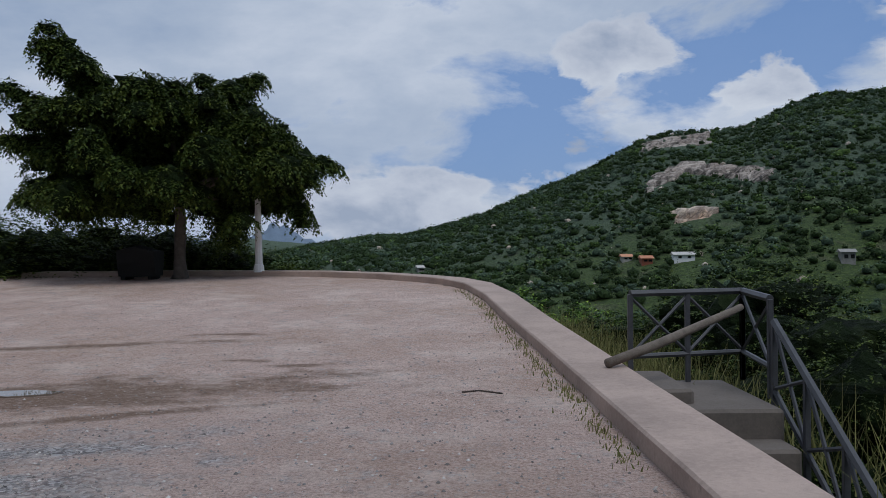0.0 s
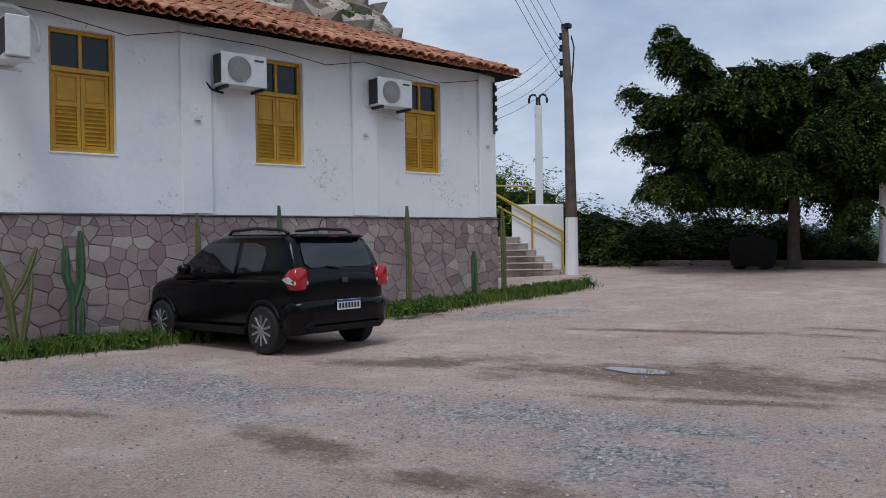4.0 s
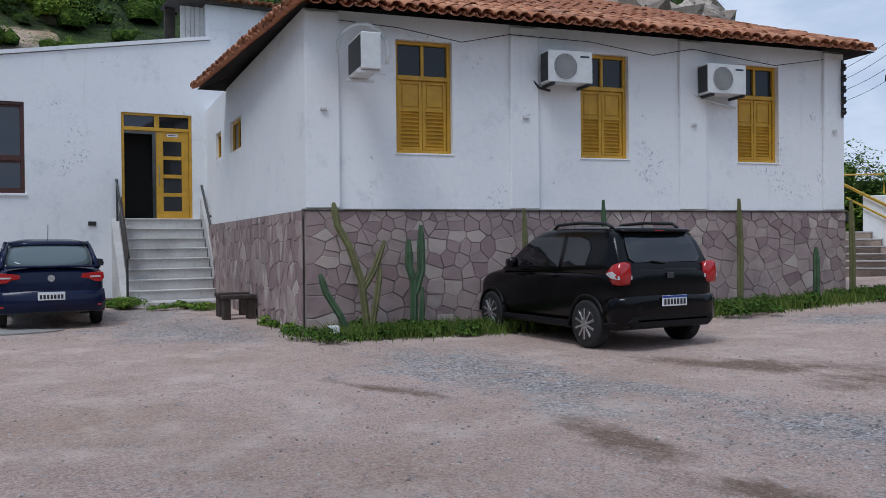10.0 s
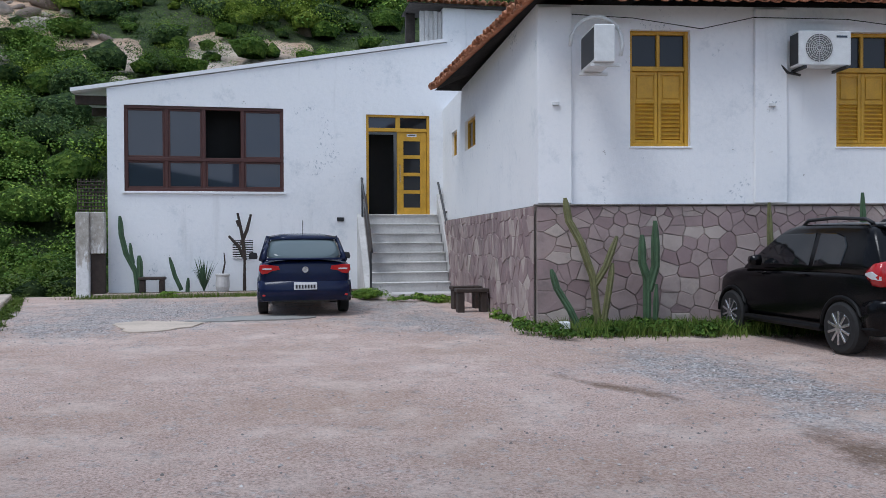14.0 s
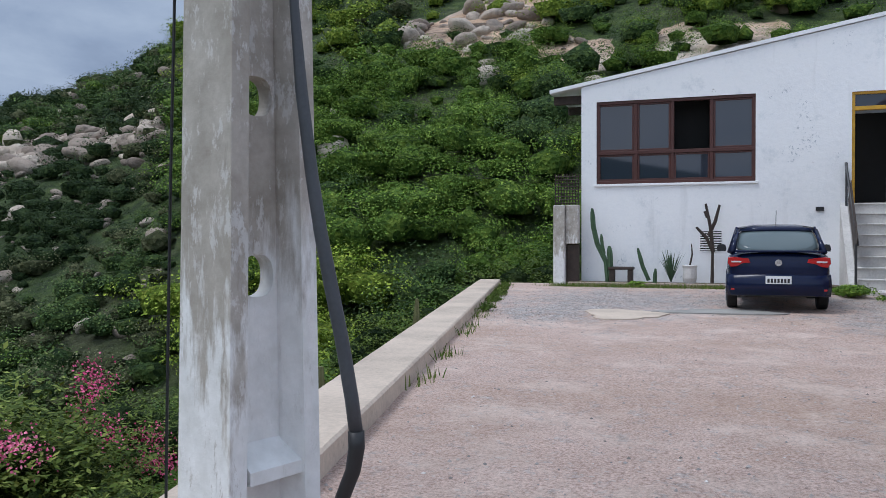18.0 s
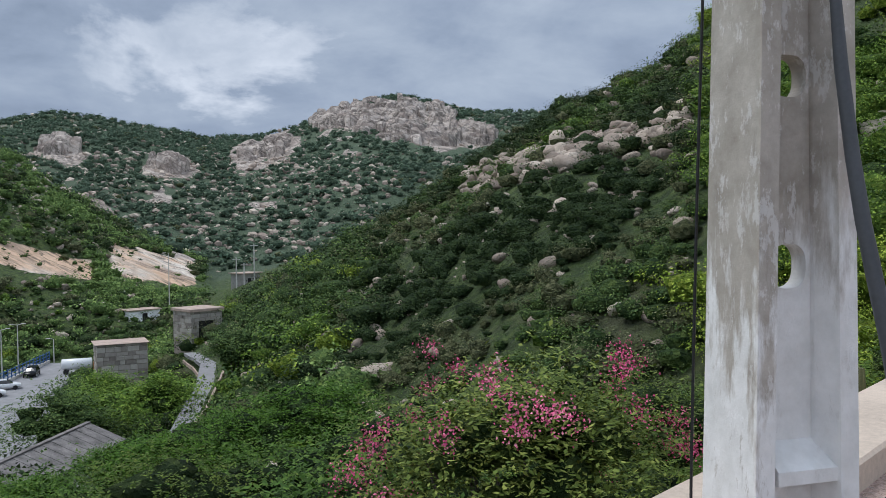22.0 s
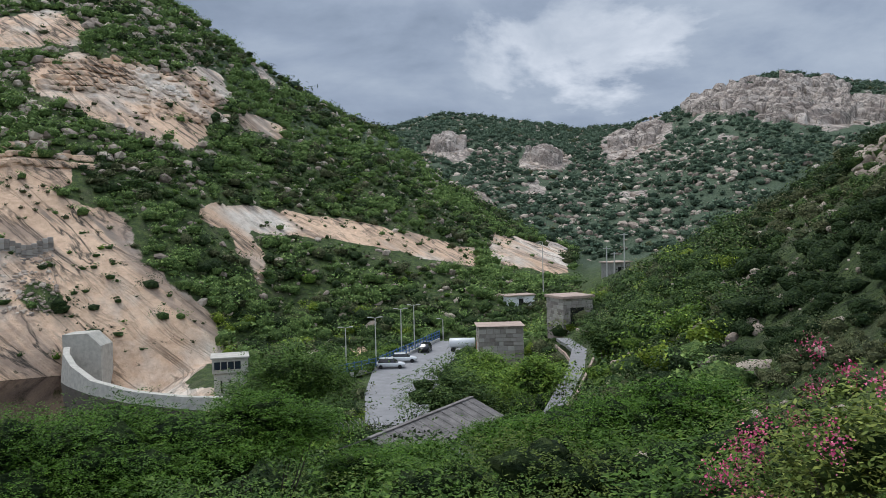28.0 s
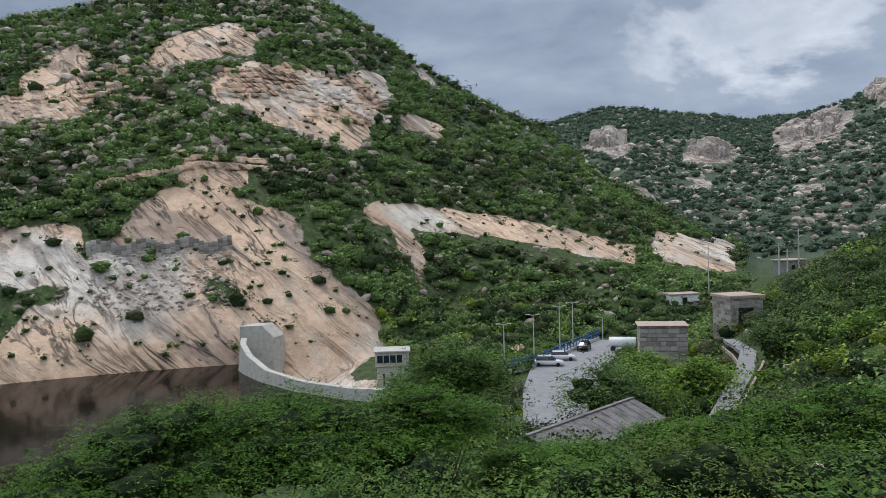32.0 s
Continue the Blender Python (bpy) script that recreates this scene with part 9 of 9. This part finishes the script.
parked_car(-14.2, -131.4, 172, M_WHITECAR, "white pickup-like car parked by the blue fence", 4.6, 1.65)
parked_car(-17.0, -136.4, 172, M_WHITECAR, "white car parked behind another by the blue fence")
parked_car(-22.1, -146.2, 70, M_BLACKCAR, "dark car parked at the end of the lot")
tank = empty("tank_trailer", pose(-28.5, -144.5, LOT_Z, 0, 0, 165), label="white tank trailer with orange cab parked beside the lot", category="trailer")
part("tank", tube([(-2.3, 0, 1.5), (-2.2, 0, 1.5), (2.2, 0, 1.5), (2.3, 0, 1.5)], [0.7, 0.9, 0.9, 0.7], 14), M_WHITECAR, tank, smooth=True)
part("cab", box((2.5, -0.9, 0.4), (4.2, 0.9, 1.9), 0.1), M_RUST, tank, "orange cab")
for x0 in (-1.6, 3.3):
    part("axle_wheel", tube([(x0, -1.0, 0.4), (x0, 1.0, 0.4)], 0.4, 12), M_RUBBER, tank)

# long shed with weathered corrugated roof
shed = empty("long_shed", pose(-9.0, -60.2, -17.2, 0, 0, 49.2), label="long open shed with weathered grey corrugated roof", category="shed")
part("wall", box((-6.8, -2.2, -0.5), (6.8, 2.2, 2.75)), M_PALE, shed)
for s in (-1, 1):
    for k in range(27):
        x = -7.1 + 14.2 * k / 27
        bm = bmesh.new()
        pts = [(x, 0.0, 4.15), (x + 0.52, 0.0, 4.15 + 0.01), (x + 0.52, s * 2.9, 2.95), (x, s * 2.9, 2.94)]
        vs = [bm.verts.new(q) for q in pts] + [bm.verts.new((a, b, c + 0.05 + 0.02 * (k % 2))) for a, b, c in pts]
        for q in ((0, 1, 2, 3), (7, 6, 5, 4), (0, 4, 5, 1), (1, 5, 6, 2), (2, 6, 7, 3), (3, 7, 4, 0)):
            bm.faces.new([vs[i] for i in q])
        bmesh.ops.recalc_face_normals(bm, faces=bm.faces[:])
        part("roof_sheet", bm, M_SHEDROOF, shed)
part("ridge_cap", box((-7.1, -0.18, 4.17), (7.1, 0.18, 4.26), 0.02), M_SHEDROOF, shed)
for x in (-6.7, -3.3, 0, 3.3, 6.7):
    for s in (-1, 1):
        part("post", box((x - 0.09, s * 2.6 - 0.09, -0.5), (x + 0.09, s * 2.6 + 0.09, 3.0)), M_DARKWOOD, shed)


def stone_block(name, x, y, z, turn, w, d, h, label, roof=0.3, openings=()):
    b = empty(name, pose(x, y, z, 0, 0, turn), label=label, category="building")
    core = part("wall", box((-w / 2 + 0.06, -d / 2 + 0.06, -1.5), (w / 2 - 0.06, d / 2 - 0.06, h)), M_MORTAR, b)
    r = random.Random(int(abs(x * 10)))
    for face, (length, m) in enumerate(((w, pose(-w / 2, d / 2, 0)), (d, pose(w / 2, d / 2, 0, 0, 0, -90)), (d, pose(-w / 2, -d / 2, 0, 0, 0, 90)))):
        zc = 0.0
        while zc < h - 0.1:
            hh = min(r.uniform(0.45, 0.75), h - zc)
            xc = 0.0
            while xc < length - 0.05:
                ll = min(r.uniform(0.6, 1.5), length - xc)
                part("stone", box((xc + 0.03, -0.1, zc + 0.03), (xc + ll - 0.03, r.uniform(0.0, 0.08), zc + hh - 0.03), 0.03), M_HUTSTONE, b, m=m)
                xc += ll
            zc += hh
    part("roof_slab", box((-w / 2 - 0.3, -d / 2 - 0.3, h), (w / 2 + 0.3, d / 2 + 0.3, h + roof), 0.04), M_KERB, b, "pale concrete roof slab")
    for x0, z0, x1, z1 in openings:
        # No hole is cut: a black panel gives the doorway's inner darkness.
        part("opening", box((x0, d / 2 - 0.05, z0), (x1, d / 2 + 0.1, z1)), M_DARK, b, "black panel for the unlit doorway")
    return b


stone_block("stone_building", -28.0, -114.5, -18.2, -8, 6.2, 4.5, 4.6, "small grey stone block building with flat roof", 0.08)
stone_block("stone_house", -48.2, -143.6, -19.0, 12, 6.0, 6.0, 6.0, "rough stone house with slab roof beside the road", 0.5, [(-1.2, 0.2, 1.6, 4.4)])
wh = empty("white_hut", pose(*dirv(165.0, 188, -18.5), 0, 0, 10), label="low white hut among the valley trees", category="building")
part("wall", box((-3.4, -2, -1), (3.4, 2, 2.6), 0.02), M_WHITE, wh)
part("roof", box((-3.7, -2.3, 2.6), (3.7, 2.3, 2.85), 0.03), M_KERB, wh)
part("door", box((-0.6, 2.0, 0), (0.5, 2.05, 2.0)), M_DARK, wh)
fh = empty("grey_hut", pose(*dirv(158.3, 200, -13.0), 0, 0, 25), label="small grey hut with flat roof on the valley side", category="building")
part("wall", box((-2.8, -2, -1), (2.8, 2, 3.6), 0.02), M_GREYCON, fh)
part("roof", box((-3.2, -2.4, 3.6), (3.2, 2.4, 3.85), 0.03), M_KERB, fh)
# Windows are black panels, the dark inside put into their colour.
for x in (-1.4, 0.4):
    part("window", box((x, 2.0, 1.4), (x + 1.0, 2.06, 2.6)), M_DARK, fh)
for b, z0, z1 in ((157.73, -12, -2.4), (158.4, -12.5, -6.8), (158.9, -12, -5.5)):
    q = dirv(b, 196, z0)
    po = empty("valley_pole", pose(q.x, q.y, q.z), label="pale concrete power pole in the valley", category="utility pole", group="valley poles")
    part("shaft", tube([(0, 0, -0.5), (0, 0, z1 - z0)], [0.2, 0.13], 8), M_PALE, po)
    part("crossarm", box((-0.9, -0.07, z1 - z0 - 0.5), (0.9, 0.07, z1 - z0 - 0.35)), M_PALE, po)

# old stone terrace wall across the bare slab
tw = empty("terrace_wall", pose(0, 0, 0), label="old grey dry-stone terrace wall on the rock slab", category="wall")
r = random.Random(17)
for k in range(30):
    b = 204.0 - k * 0.3
    d = 176.0
    for _ in range(12):
        q = dirv(b, d, 0)
        z = float(land_z(q.x, q.y))
        d += (EYE + (-0.026 + 0.004 * math.sin(k * 0.7)) * d - z) * 1.2
    for c in range(3):
        part("stone", box((-0.52 + r.uniform(0, 0.06), -0.5, c * 1.0 - 0.9), (0.52 - r.uniform(0, 0.06), 0.9 + r.uniform(-0.12, 0.12), c * 1.0 + 0.05), 0.07), M_HUTSTONE, tw, m=pose(q.x, q.y, z + 0.2, 0, 0, b + r.uniform(-4, 4)))

# the dam: curved wall, abutment block and valve house
dam = empty("dam", pose(0, 0, 0), label="curved pale concrete dam wall with stepped abutment", category="dam")
DL = [(37.3, -143.5), (36.6, -140.0), (34.4, -135.5), (30.0, -128.5), (23.0, -120.5), (15.0, -114.5), (9.0, -111.5)]
ZT = [-18.0, -18.5, -19.8, -21.0, -21.4, -21.4, -21.2]
bm = bmesh.new()
rows = []
for i, (p, zt2) in enumerate(zip(DL, ZT)):
    a, b = Vector(DL[max(i - 1, 0)]), Vector(DL[min(i + 1, len(DL) - 1)])
    d = (b - a).normalized()
    q = Vector((-d.y, d.x)) * 0.5
    rows.append([bm.verts.new((p[0] + q.x * s, p[1] + q.y * s, z)) for s, z in ((2.4, -26), (1.0, zt2), (-1.0, zt2), (-2.4, -26))])
for r0, s0 in zip(rows, rows[1:]):
    for k in range(3):
        bm.faces.new((r0[k], r0[k + 1], s0[k + 1], s0[k]))
bm.faces.new(rows[0][::-1]), bm.faces.new(rows[-1])
bmesh.ops.recalc_face_normals(bm, faces=bm.faces[:])
part("wall", bm, M_DAM, dam)
ab = bmesh.new()
c = [ab.verts.new(q) for q in ((-3.0, 2.0, -9), (3.4, 2.0, -9), (3.4, 2.0, 1.3), (1.2, 2.0, 3.4), (-3.0, 2.0, 3.2))]
d2 = [ab.verts.new((v.co.x, -2.5, v.co.z)) for v in c]
ab.faces.new(c), ab.faces.new(d2[::-1])
for k in range(5):
    ab.faces.new((c[k], d2[k], d2[(k + 1) % 5], c[(k + 1) % 5]))
bmesh.ops.recalc_face_normals(ab, faces=ab.faces[:])
part("abutment", ab, M_DAM, dam, m=pose(35.0, -147.0, -19.4, 0, 0, 168))
vh = empty("valve_house", pose(10.0, -123.5, -22.0, 0, 0, 185), label="square concrete valve house with blue glazed upper floor", category="building")
part("tower", box((-2.3, -2.0, -3), (2.3, 2.0, 2.2), 0.05), M_DAM, vh)
part("upper_floor", box((-2.5, -2.2, 2.2), (2.5, 2.2, 4.3), 0.05), M_DAM, vh)
part("roof", box((-2.7, -2.4, 4.3), (2.7, 2.4, 4.55), 0.04), M_DAM, vh)
for k in range(4):
    part("window", box((-2.2 + k * 0.95, -2.26, 2.8), (-1.4 + k * 0.95, -2.2, 3.9)), M_BLUEGLASS, vh, "blue tinted window")
# Black strips in place of the shade in narrow slits.
for k in range(3):
    part("slit", box((-1.4 + k * 1.2, -2.05, -0.6), (-1.15 + k * 1.2, -2.0, 1.2)), M_DARK, vh)

# far houses under the eastern hill
def far_house(bearing, d, z, w, h, wall, roof, label):
    q = dirv(bearing, d, z)
    b = empty("far_house", pose(q.x, q.y, q.z, 0, 0, bearing + 8), label=label, category="house", group="houses below the eastern hill")
    part("wall", box((-w / 2, -3, -2), (w / 2, 3, h)), wall, b)
    bm = bmesh.new()
    vs = [bm.verts.new(p) for p in ((-w / 2 - 0.4, -3.5, h), (w / 2 + 0.4, -3.5, h), (w / 2 + 0.4, 3.5, h), (-w / 2 - 0.4, 3.5, h), (-w / 2 - 0.4, 0, h + 0.8), (w / 2 + 0.4, 0, h + 0.8))]
    for f in ((0, 1, 5, 4), (2, 3, 4, 5), (0, 4, 3), (1, 2, 5), (0, 3, 2, 1)):
        bm.faces.new([vs[i] for i in f])
    bmesh.ops.recalc_face_normals(bm, faces=bm.faces[:])
    part("roof", bm, roof, b)
    # Black panels on the wall for the unlit window openings.
    for x in (-w * 0.3, w * 0.15):
        part("window", box((x, -3.05, h * 0.35), (x + 0.9, -3.0, h * 0.75)), M_DARK, b)


LOOKS = [(M_WHITE, M_PALE, "long low white house below the hill"), (M_TILEWALL, M_TILE, "small brick-red house below the hill"), (M_PALE, M_TILE, "low house with a tiled roof"), (M_GREYCON, M_GREYCON, "grey block house among trees"), (M_GREYCON, M_PALE, "small grey hut beyond the yard")]
for (b, slope, w, h), (_, d), (wall, roof, label) in zip(FAR_HOUSES, HOUSE_SITES, LOOKS):
    far_house(b, d, float(land_z(-math.sin(radians(b)) * d, math.cos(radians(b)) * d)) - 0.2, w, h, wall, roof, label)

# ---- rubble stones of the house base, last ----
rubble(FACADE, FLEN + 0.04, STONE_TOP + 0.3, -0.32, 31, 1, house, -0.02)
rubble(SOUTHWALL, SLEN, STONE_TOP + 0.3, -0.32, 32, -1, house, 0.0, True)
